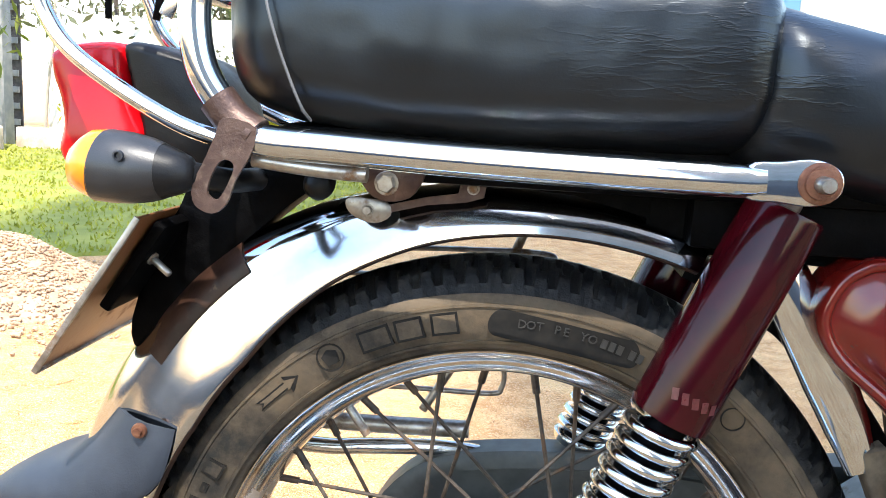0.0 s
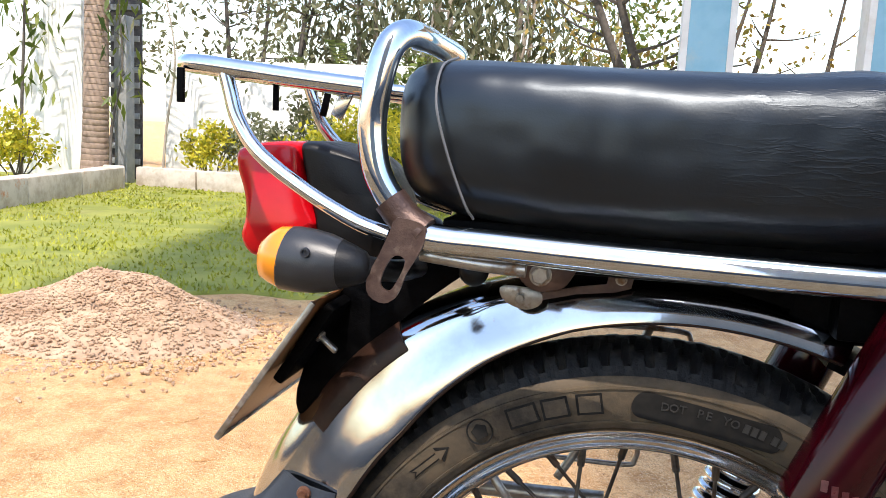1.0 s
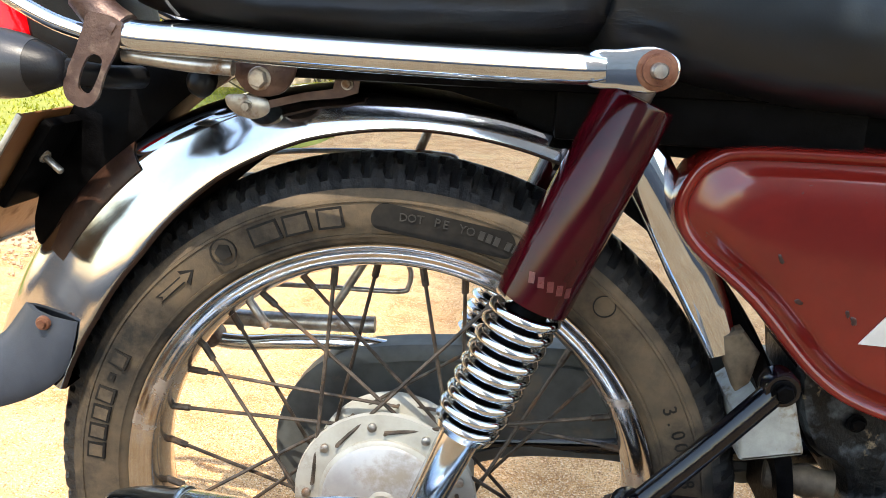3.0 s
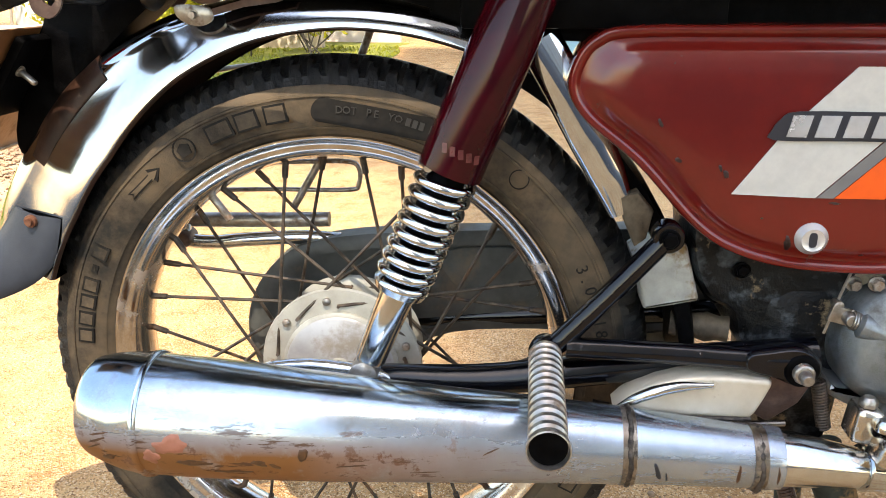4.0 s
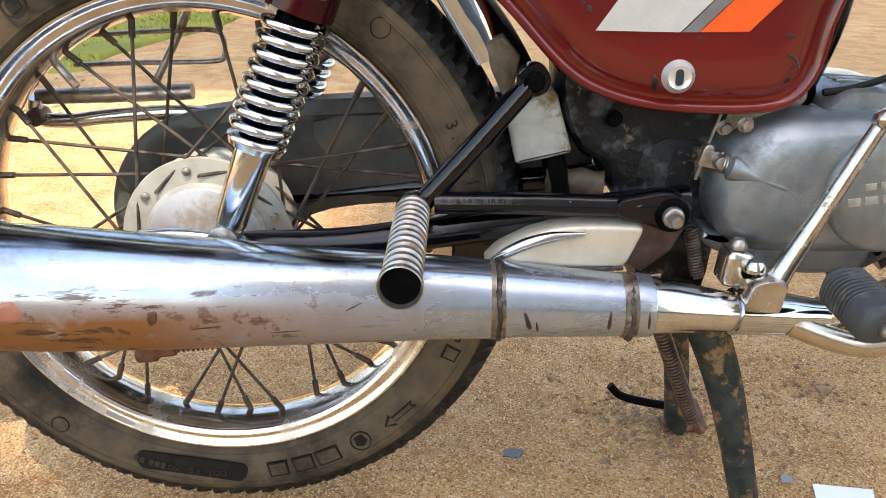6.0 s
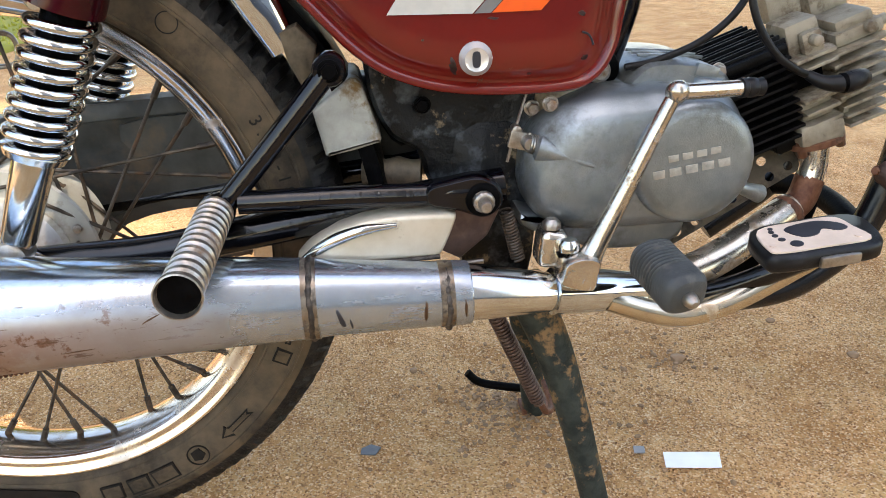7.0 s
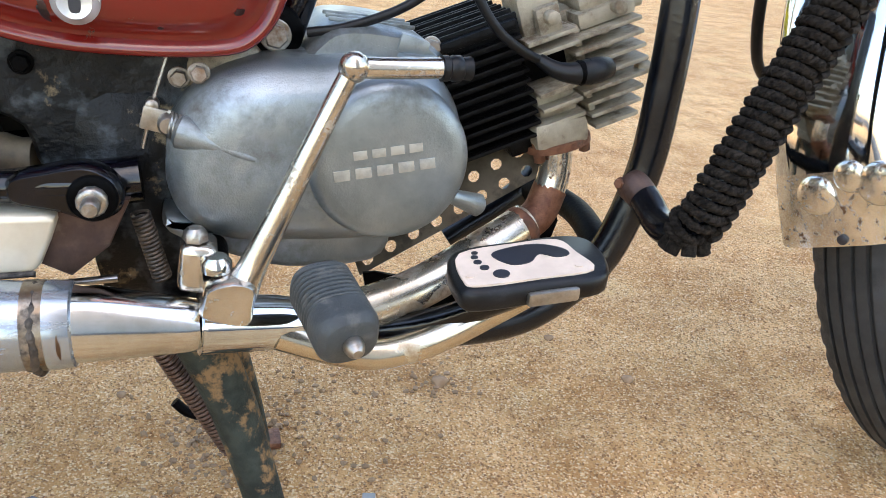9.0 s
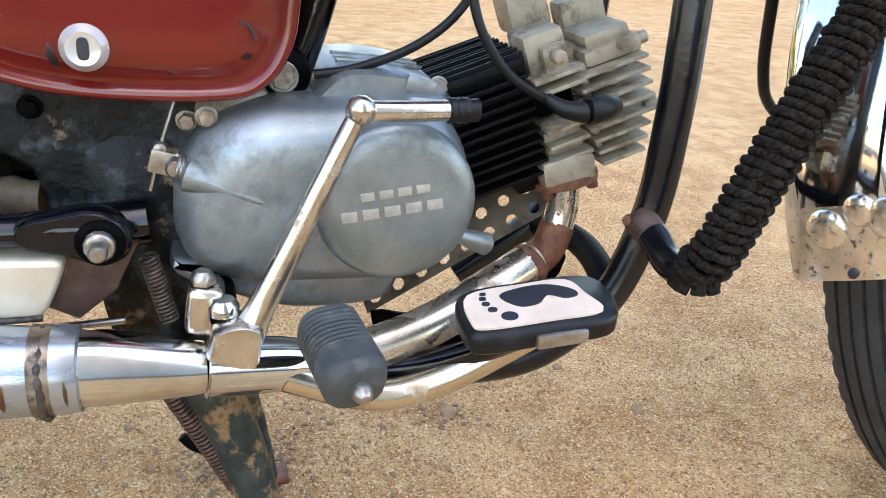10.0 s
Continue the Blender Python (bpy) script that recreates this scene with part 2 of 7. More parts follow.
PLATE_BACK = surface("rusty plate back", (0.20, 0.085, 0.035), (0.27, 0.135, 0.06), 0.38, 0.3, 22, dirt=(0.085, 0.04, 0.024), dirt_scale=30, dirt_at=(0.56, 0.75), bump=0.2, bump_scale=200)
BRASS = surface("brass-tinted chrome", (0.60, 0.53, 0.41), (0.52, 0.46, 0.37), 0.2, 0.95, 30, dirt=(0.25, 0.15, 0.07), dirt_scale=26, dirt_at=(0.60, 0.74))
PIPE = surface("heat-stained chrome", (0.52, 0.49, 0.43), (0.38, 0.33, 0.26), 0.26, 0.9, 40, dirt=(0.14, 0.075, 0.03), dirt_scale=24, dirt_at=(0.52, 0.68))
RUSTY_CHROME = surface("rust-pitted chrome", (0.80, 0.80, 0.78), (0.62, 0.58, 0.50), 0.20, 0.95, 60, dirt=(0.12, 0.058, 0.026), dirt_scale=120, dirt_at=(0.57, 0.62), rough_var=0.05)
GUARD = surface("dusty brown sheet", (0.13, 0.10, 0.065), (0.07, 0.052, 0.034), 0.7, 0.2, 60, dirt=(0.05, 0.04, 0.03), dirt_scale=30)
STRIPE_GREY = surface("grey decal", (0.50, 0.49, 0.45), (0.44, 0.43, 0.40), 0.4, 0.0, 60)
STRIPE_DARK = surface("dark grey decal", (0.17, 0.165, 0.16), None, 0.4)
STRIPE_ORANGE = surface("orange decal", (0.82, 0.10, 0.008), (0.75, 0.09, 0.008), 0.4, 0.0, 60)
BADGE = surface("badge silver", (0.72, 0.72, 0.72), None, 0.25, 0.6)
INK = surface("dark ink", (0.02, 0.022, 0.03), None, 0.4)
RUBBER = surface("tyre rubber", (0.007, 0.0072, 0.008), (0.016, 0.016, 0.0165), 0.48, 0.0, 50, dirt=(0.050, 0.046, 0.040), dirt_scale=46, dirt_at=(0.52, 0.72), bump=0.5, bump_scale=300, spec=0.25)
FRONT_RUBBER = surface("scrubbed tread rubber", (0.036, 0.036, 0.037), (0.026, 0.026, 0.027), 0.6, 0.0, 40, dirt=(0.10, 0.085, 0.065), dirt_scale=14, dirt_at=(0.62, 0.8), bump=0.2, bump_scale=700, spec=0.2)
WALL_RUBBER = surface("dusty sidewall rubber", (0.105, 0.077, 0.049), (0.058, 0.045, 0.032), 0.60, 0.0, 34, dirt=(0.019, 0.018, 0.016), dirt_scale=7, dirt_at=(0.48, 0.64), bump=0.25, bump_scale=700, spec=0.22)
LETTER = surface("raised dark rubber", (0.009, 0.0085, 0.008), (0.017, 0.015, 0.013), 0.6, 0.0, 80, spec=0.15)
RIM = surface("dusty chrome rim", (0.66, 0.62, 0.58), (0.52, 0.47, 0.42), 0.13, 1.0, 30, (0.35, 0.6), dirt=(0.34, 0.25, 0.18), dirt_scale=16, dirt_at=(0.50, 0.80), rough_var=0.05, dirt_metal=0.5)
SPOKE = surface("dirty spoke steel", (0.030, 0.023, 0.018), (0.10, 0.078, 0.060), 0.5, 0.5, 70, dirt=(0.12, 0.066, 0.036), dirt_scale=40)
HUB = surface("pale painted hub", (0.40, 0.395, 0.35), (0.31, 0.30, 0.26), 0.45, 0.15, 30, dirt=(0.22, 0.185, 0.14), dirt_scale=18)
HUB_GREY = surface("grey brake plate", (0.40, 0.40, 0.40), (0.33, 0.33, 0.33), 0.5, 0.4, 40, dirt=(0.24, 0.21, 0.17), dirt_scale=16)
CASE_GREY = surface("dusty chain case", (0.085, 0.090, 0.086), (0.055, 0.058, 0.056), 0.45, 0.15, 30, dirt=(0.20, 0.14, 0.085), dirt_scale=7, dirt_at=(0.54, 0.74), spec=0.2)
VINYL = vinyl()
WORN_NICKEL = surface("worn nickel steel", (0.60, 0.56, 0.50), (0.44, 0.40, 0.34), 0.22, 0.95, 60, dirt=(0.20, 0.13, 0.07), dirt_scale=90, dirt_at=(0.60, 0.72), rough_var=0.08)
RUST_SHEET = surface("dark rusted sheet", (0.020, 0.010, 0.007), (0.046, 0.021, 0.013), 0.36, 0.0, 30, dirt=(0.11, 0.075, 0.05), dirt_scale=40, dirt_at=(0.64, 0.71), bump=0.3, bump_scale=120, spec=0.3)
PIPING = surface("grey piping", (0.11, 0.11, 0.115), None, 0.5)
ROPE = surface("dark jute rope", (0.006, 0.0045, 0.0035), (0.032, 0.025, 0.020), 0.85, 0.0, 260, bump=0.9, bump_scale=1500, spec=0.15)
CREAM = surface("worn cream pedal insert", (0.66, 0.52, 0.42), (0.58, 0.45, 0.36), 0.5, 0.0, 50, dirt=(0.35, 0.27, 0.2), dirt_scale=30, dirt_at=(0.6, 0.75))
GREASE = surface("burnt band", (0.17, 0.13, 0.095), (0.36, 0.32, 0.27), 0.3, 0.9, 50, dirt=(0.04, 0.03, 0.022), dirt_scale=70, dirt_at=(0.48, 0.62))
STAND_PAINT = surface("chipped stand paint", (0.014, 0.018, 0.017), (0.035, 0.042, 0.036), 0.6, 0.0, 50, dirt=(0.20, 0.125, 0.065), dirt_scale=36, dirt_at=(0.52, 0.60), bump=0.5, bump_scale=200, spec=0.15)
WHITE_BOX = surface("dirty white tool box", (0.37, 0.38, 0.35), (0.26, 0.265, 0.245), 0.42, 0.0, 40, dirt=(0.17, 0.105, 0.04), dirt_scale=30, dirt_at=(0.54, 0.66), bump=0.3, bump_scale=200)


# ---- mesh helpers ----
def smooth(bm, angle=None):
    for f in bm.faces:
        f.smooth = True
    return bm


def mesh_of(name, bm, material, sharp=35):
    me = bpy.data.meshes.new(name)
    bmesh.ops.recalc_face_normals(bm, faces=bm.faces)
    for e in bm.edges:
        if len(e.link_faces) == 2 and e.calc_face_angle(0.0) > radians(sharp):
            e.smooth = False
    for f in bm.faces:
        f.smooth = True
    bm.to_mesh(me)
    bm.free()
    me.materials.append(material)
    return me


def part(name, bm, material, parent, label="", sharp=48):
    ob = new(name, mesh_of(name, bm, material, sharp))
    ob.parent = parent
    return tagged(ob, label)


def thing(name, label, category, at=(0, 0, 0), group="", kind=""):
    return tagged(new(name), label, category, group, kind) if at == (0, 0, 0) else placed(tagged(new(name), label, category, group, kind), at)


def placed(ob, at):
    ob.location = at
    return ob


def solid(name, bm, material, label, category, group="", kind="", sharp=35):
    return tagged(new(name, mesh_of(name, bm, material, sharp)), label, category, group, kind)


def curve_points(pts, steps=6, closed=False):
    """A smooth line through points."""
    v = [Vector(p) for p in pts]
    n, out = len(v), []
    for i in range(n if closed else n - 1):
        a, b = v[i], v[(i + 1) % n]
        p = v[i - 1] if i or closed else a * 2 - b
        q = v[(i + 2) % n] if closed or i + 2 < n else b * 2 - a
        for k in range(steps):
            t = k / steps
            out.append(0.5 * (2 * a + (b - p) * t + (2 * p - 5 * a + 4 * b - q) * t * t + (3 * a - p - 3 * b + q) * t ** 3))
    return out if closed else out + [v[-1]]


def skin(rings, bm=None, caps=True, closed=False):
    bm = bm or bmesh.new()
    vs = [[bm.verts.new(p) for p in r] for r in rings]
    n = len(vs[0])
    for a, b in zip(vs, vs[1:] + ([vs[0]] if closed else [])):
        for i in range(n):
            bm.faces.new((a[i], a[(i + 1) % n], b[(i + 1) % n], b[i]))
    if caps and not closed:
        bm.faces.new(vs[0][::-1])
        bm.faces.new(vs[-1])
    return bm


def tube(pts, r, seg=12, steps=6, bm=None, smooth_line=True, closed=False, flat=1.0, side=None):
    """A round bar along a line; r may be a number or one for each given point. flat squashes it along the vector side."""
    line = curve_points(pts, steps, closed) if smooth_line and len(pts) > 2 else [Vector(p) for p in pts]
    radii = r if isinstance(r, (list, tuple)) else [r] * len(pts)
    rings, up, n = [], None, len(line)
    for i, p in enumerate(line):
        a = line[i - 1] if i or closed else p
        b = line[(i + 1) % n] if i + 1 < n or closed else p
        d = (b - a).normalized()
        if up is None:
            up = Vector(side) if side else (Vector((0, 0, 1)) if abs(d.z) < 0.9 else Vector((1, 0, 0)))
        up = (up - d * up.dot(d)).normalized()
        w = d.cross(up)
        f = i * (len(radii) - 1) / max(1, n - (0 if closed else 1))
        k = min(int(f), len(radii) - 2) if len(radii) > 1 else 0
        rad = radii[k] + (radii[k + 1] - radii[k]) * (f - k) if len(radii) > 1 else radii[0]
        rings.append([p + (up * math.cos(t) * flat + w * math.sin(t)) * rad for t in (2 * math.pi * j / seg for j in range(seg))])
    return skin(rings, bm, True, closed)


def lathe(a, b, profile, seg=32, bm=None, caps=True):
    """A turned body round the line from a to b; profile: (distance from a, radius)."""
    a, b = Vector(a), Vector(b)
    d = (b - a).normalized()
    u = d.orthogonal().normalized()
    w = d.cross(u)
    return skin([[a + d * s + (u * math.cos(t) + w * math.sin(t)) * max(r, 1e-4) for t in (2 * math.pi * j / seg for j in range(seg))] for s, r in profile], bm, caps)


def rod(a, b, r, seg=14, bm=None, bevel=0.0):
    length = (Vector(b) - Vector(a)).length
    k = bevel or r * 0.12
    return lathe(a, b, [(0, r - k), (k, r), (length - k, r), (length, r - k)], seg, bm)


def block(size, m=None, bevel=0.003, bm=None, seg=2):
    """A box with rounded edges."""
    b = bmesh.new()
    bmesh.ops.create_cube(b, size=1.0, matrix=Matrix.Diagonal((*size, 1)))
    if bevel:
        bmesh.ops.bevel(b, geom=list(b.edges), offset=min(bevel, min(size) * 0.45), segments=seg, profile=0.6, affect="EDGES")
    if m is not None:
        bmesh.ops.transform(b, matrix=m, verts=b.verts)
    return join(bm, b) if bm else b


def join(bm, other):
    me = bpy.data.meshes.new("tmp")
    other.to_mesh(me)
    other.free()
    bm.from_mesh(me)
    bpy.data.meshes.remove(me)
    return bm


def inward(poly, d):
    """An outline (x, z) drawn in by d."""
    n, out = len(poly), []
    area = sum(poly[i - 1][0] * poly[i][1] - poly[i][0] * poly[i - 1][1] for i in range(n))
    s = 1 if area > 0 else -1
    for i in range(n):
        a, b = Vector(poly[i - 1]), Vector(poly[(i + 1) % n])
        t = (b - a).normalized()
        out.append((poly[i][0] - s * t.y * d, poly[i][1] + s * t.x * d))
    return out


def rounded(poly, steps=6):
    return [(p.x, p.y) for p in curve_points([(x, z, 0) for x, z in poly], steps, True)]


def slab(poly, rows, bm=None, fill=True):
    """A plate in the x-z plane, built of rings: (y, how far drawn in); deep ones shrink to the middle."""
    n = len(poly)
    cx, cz = sum(p[0] for p in poly) / n, sum(p[1] for p in poly) / n
    far = sum(math.hypot(p[0] - cx, p[1] - cz) for p in poly) / n
    rings = []
    for y, d in rows:
        line = inward(poly, min(d, 0.012)) if d else poly
        k = max(0.0, d - 0.012) / far
        rings.append([(x + (cx - x) * k, y, z + (cz - z) * k) for x, z in line])
    return skin(rings, bm, fill)


def wheel_ring(c, profile, seg, wobble=None):
    """A ring round a y axis through c; profile: closed line of (radius, y)."""
    rings = []
    for i in range(seg):
        t = 2 * math.pi * i / seg
        ring = []
        for r, y in profile:
            rr = r + (wobble(t, r, y) if wobble else 0)
            ring.append((c[0] + rr * math.cos(t), c[1] + y, c[2] + rr * math.sin(t)))
        rings.append(ring)
    return skin(rings, None, False, True)


def glyphs(text, size, depth=0.0008):
    """Letters of the built-in font as one flat mesh in the x-y plane, centred."""
    cu = bpy.data.curves.new("t", "FONT")
    cu.body, cu.size, cu.extrude, cu.align_x, cu.align_y = text, size, depth, "CENTER", "CENTER"
    cu.resolution_u = 2
    ob = bpy.data.objects.new("t", cu)
    me = bpy.data.meshes.new_from_object(ob)
    bm = bmesh.new()
    bm.from_mesh(me)
    bpy.data.objects.remove(ob)
    bpy.data.curves.remove(cu)
    bpy.data.meshes.remove(me)
    return bm


# ---- ground ----
def spread(lo, hi, centre, fine, grow):
    out, step, x = [centre], fine, centre
    while x < hi:
        x, step = x + step, step * (grow if x > centre + 1.2 else 1.0)
        out.append(x)
    step, x = fine, centre
    while x > lo:
        x, step = x - step, step * (grow if x < centre - 1.2 else 1.0)
        out.insert(0, x)
    return out


def ground_height(x, y):
    d = math.hypot(x - 0.5, y - 0.2)
    k = max(0.0, 1 - d / 14)
    near = max(0.0, min(1.0, (2.4 - d) / 1.2))
    h = 0.010 * noise.noise((x * 1.7, y * 1.7, 0)) + near * (0.010 * noise.noise((x * 7, y * 7, 3)) + 0.0036 * noise.noise((x * 24, y * 24, 5)))
    return h * k


def sheet(xs, ys, height):
    n = len(xs)
    verts = [(x, y, height(x, y)) for y in ys for x in xs]
    faces = [(j * n + i, j * n + i + 1, j * n + n + i + 1, j * n + n + i) for j in range(len(ys) - 1) for i in range(n - 1)]
    return verts, faces


def raw_mesh(name, verts, faces, material, smooth_faces=True):
    me = bpy.data.meshes.new(name)
    me.from_pydata(verts, [], faces)
    me.materials.append(material)
    if smooth_faces:
        me.polygons.foreach_set("use_smooth", [True] * len(me.polygons))
    me.update()
    return me


def sand_material():
    m, nt, b = nodes_of("sand")
    co = nt.nodes.new("ShaderNodeTexCoord").outputs["Object"]
    big = ramp_node(nt, noise_node(nt, 1.1, 6, 0.6, co), [(0.35, (0.63, 0.345, 0.145)), (0.65, (0.79, 0.475, 0.220))])
    mid = ramp_node(nt, noise_node(nt, 9, 7, 0.7, co), [(0.42, 0.0), (0.62, 1.0)])
    col = mix_node(nt, mid, big, (0.47, 0.230, 0.082))
    dust = ramp_node(nt, noise_node(nt, 3.6, 4, 0.55, co), [(0.56, 0.0), (0.66, 0.8)])
    col = mix_node(nt, dust, col, (0.68, 0.435, 0.195))
    vor = nt.nodes.new("ShaderNodeTexVoronoi")
    vor.inputs["Scale"].default_value = 430
    nt.links.new(co, vor.inputs["Vector"])
    grain = nt.nodes.new("ShaderNodeSeparateColor")
    nt.links.new(vor.outputs["Color"], grain.inputs[0])
    col = mix_node(nt, ramp_node(nt, grain.outputs[0], [(0.66, 0.0), (0.96, 0.8)]), col, (0.86, 0.66, 0.42))
    col = mix_node(nt, ramp_node(nt, grain.outputs[1], [(0.70, 0.0), (0.97, 0.9)]), col, (0.25, 0.120, 0.048))
    nt.links.new(col, b.inputs["Base Color"])
    b.inputs["Roughness"].default_value = 0.95
    b.inputs["Specular IOR Level"].default_value = 0.2
    bp = nt.nodes.new("ShaderNodeBump")
    bp.inputs["Strength"].default_value, bp.inputs["Distance"].default_value = 0.85, 0.0045
    add = nt.nodes.new("ShaderNodeMath")
    add.operation = "ADD"
    nt.links.new(vor.outputs["Distance"], add.inputs[0])
    nt.links.new(noise_node(nt, 90, 5, 0.7, co), add.inputs[1])
    nt.links.new(add.outputs[0], bp.inputs["Height"])
    nt.links.new(bp.outputs[0], b.inputs["Normal"])
    return m


SAND = sand_material()
v, f = sheet(spread(-400, 400, 0.5, 0.022, 1.12), spread(-400, 400, 0.3, 0.022, 1.12), ground_height)
ground = tagged(new("ground", raw_mesh("ground", v, f, SAND)), "dry sandy yard of pale brown dirt", "ground", kind="structure")

# unseen dark sheet added behind the camera to darken low reflections
DARK_SHEET = surface("unseen dark ground", (0.050, 0.050, 0.052), (0.036, 0.036, 0.038), 0.85, 0.0, 40, dirt=(0.085, 0.075, 0.062), dirt_scale=1.4, dirt_at=(0.52, 0.75), bump=0.4, bump_scale=120)
v, f = sheet([-60.0, -20.0, -6.0, 6.0, 20.0, 60.0], [-21.6, -14.0, -7.0, -2.6], lambda x, y: 0.012)
dark_sheet = tagged(new("road", raw_mesh("road", v, f, DARK_SHEET)), "unseen dark sheet added to darken low reflections", "road", kind="structure")
edge = dark_sheet.modifiers.new("thick", "SOLIDIFY")
edge.thickness = 0.06

# ---- the motorcycle ----
AX, AZ = 0.046, 0.335
bike = thing("motorcycle", "old maroon commuter motorcycle with chrome fenders on its centre stand", "motorcycle")


def in_wheel(r, deg, y):
    return Vector((AX + r * math.cos(radians(deg)), y, AZ + r * math.sin(radians(deg))))


# rear tyre
def tread(t, r, y):
    a = abs(y)
    if r < 0.2925 or a < 0.004:
        return 0.0
    side = 1 if y > 0 else -1
    f = (t * 104 / (2 * math.pi) + a * 150 + (0.5 if side > 0 else 0)) % 1.0
    lump = 0.0013 * noise.noise((t * 46, side * 3.0, a * 160))
    return (-0.0048 if f < 0.36 else 0.0) + lump


half = [(0.2385, -0.022), (0.2400, -0.0295), (0.2435, -0.0335), (0.2468, -0.0358), (0.2472, -0.0374), (0.2496, -0.0384), (0.2500, -0.0372), (0.262, -0.0415), (0.2778, -0.0425), (0.2782, -0.0438), (0.2806, -0.0437), (0.2810, -0.0422), (0.287, -0.041), (0.2885, -0.0395), (0.296, -0.0370), (0.3015, -0.033),
        (0.3065, -0.026), (0.310, -0.017), (0.3125, -0.008), (0.3135, -0.002)]
profile = half + [(r, -y) for r, y in reversed(half)]
tyre = part("rear_tyre", wheel_ring((AX, 0, AZ), profile, 1040, tread), WALL_RUBBER, bike, "worn dusty black tyre with raised sidewall lettering")
tyre.data.materials.append(RUBBER)
for p in tyre.data.polygons:
    if math.hypot(p.center.x - AX, p.center.z - AZ) > 0.289:
        p.material_index = 1


def on_tyre(bm, r, deg, spin=0, y=-0.0418):
    """Lays a flat mark on the sidewall, its foot to the axle."""
    p = in_wheel(r, deg, y)
    m = Matrix.Translation(p) @ Matrix.Rotation(radians(90 - deg), 4, "Y") @ Matrix.Rotation(radians(90), 4, "X") @ Matrix.Rotation(radians(spin), 4, "Z")
    bmesh.ops.transform(bm, matrix=m, verts=bm.verts)
    return bm


def poly_plate(points, depth=0.001):
    bm = bmesh.new()
    lo = [bm.verts.new((x, y, -depth)) for x, y in points]
    hi = [bm.verts.new((x, y, depth)) for x, y in points]
    bm.faces.new(hi)
    bm.faces.new(lo[::-1])
    for i in range(len(points)):
        bm.faces.new((lo[i - 1], lo[i], hi[i], hi[i - 1]))
    return bm


def ring_plate(r0, r1, seg=28):
    bm = bmesh.new()
    rows = [[bm.verts.new((r * math.cos(2 * math.pi * i / seg), r * math.sin(2 * math.pi * i / seg), z)) for i in range(seg)] for r, z in ((r0, 0), (r0, 0.001), (r1, 0.001), (r1, 0))]
    for a, b in zip(rows, rows[1:]):
        for i in range(seg):
            bm.faces.new((a[i - 1], a[i], b[i], b[i - 1]))
    return bm


def mark_bar(deg, w, h, r=0.266):
    """An outlined bar that stands for one letter of a maker's mark: dark edge, dusty face."""
    part("mark_bar", on_tyre(block((w, h, 0.0024), None, 0.0), r, deg), LETTER, tyre)
    part("bar_face", on_tyre(block((w - 0.0042, h - 0.0042, 0.0034), None, 0.0), r, deg), WALL_RUBBER, tyre)


ARROW = [(-0.022, -0.004), (-0.018, 0), (-0.022, 0.004), (-0.012, 0.0035), (0.010, 0.0035), (0.010, 0.008), (0.022, 0), (0.010, -0.008), (0.010, -0.0035), (-0.012, -0.0035)]
CODE = surface("dusty raised code", (0.024, 0.022, 0.019), (0.017, 0.016, 0.014), 0.6)
for turn in (0, 180):
    e = 121.9 + turn
    part("emblem_ring", on_tyre(ring_plate(0.0105, 0.0118), 0.266, e), LETTER, tyre)
    part("emblem", on_tyre(poly_plate([(-0.005, -0.006), (0.005, -0.006), (0.007, 0.003), (0, 0.007), (-0.007, 0.003)]), 0.266, e), LETTER, tyre)
    for k, w in enumerate((0.027, 0.023, 0.022)):
        mark_bar(e - 8.7 - 6.2 * k, w, 0.018)
    part("direction_arrow", on_tyre(poly_plate(ARROW), 0.266, e + 11.5), LETTER, tyre)
    part("arrow_face", on_tyre(poly_plate([(x * 0.86, y * 0.6) for x, y in ARROW], 0.0016), 0.266, e + 11.5), WALL_RUBBER, tyre)
    for k in range(6):
        mark_bar(e + 31.2 + 4.1 * k, 0.0155 if k != 1 else 0.008, 0.0165 if k != 1 else 0.006)
    # recessed pad with the type code
    pad = [(math.copysign(0.050, math.cos(a)) * 1.0 + 0.010 * math.cos(a), 0.0115 * math.sin(a)) for a in (2 * math.pi * i / 28 + 0.01 for i in range(28))]
    bend = poly_plate(pad, 0.0009)
    for vert in bend.verts:
        vert.co.y -= vert.co.x ** 2 / (2 * 0.266)
    part("code_pad", on_tyre(bend, 0.266, e - 41.5), LETTER, tyre)
    for k, ch in enumerate("DOT PE YO"):
        if ch != " ":
            part("code_letter", on_tyre(glyphs(ch, 0.0098), 0.266, e - 34.2 - 1.5 * k, y=-0.0432), CODE, tyre)
    for k in range(5):
        part("code_bar", on_tyre(block((0.0045, 0.0072, 0.0012), None, 0.0), 0.266, e - 48.2 - 1.4 * k - (0.8 if k > 2 else 0), y=-0.0432), CODE, tyre)
    for k, ch in enumerate("3.00-18"):
        part("size_letter", on_tyre(glyphs(ch, 0.017), 0.266, e - 96 - 2.5 * k), LETTER, tyre)
    part("emblem_ring", on_tyre(ring_plate(0.0085, 0.0095), 0.270, e - 73), LETTER, tyre)

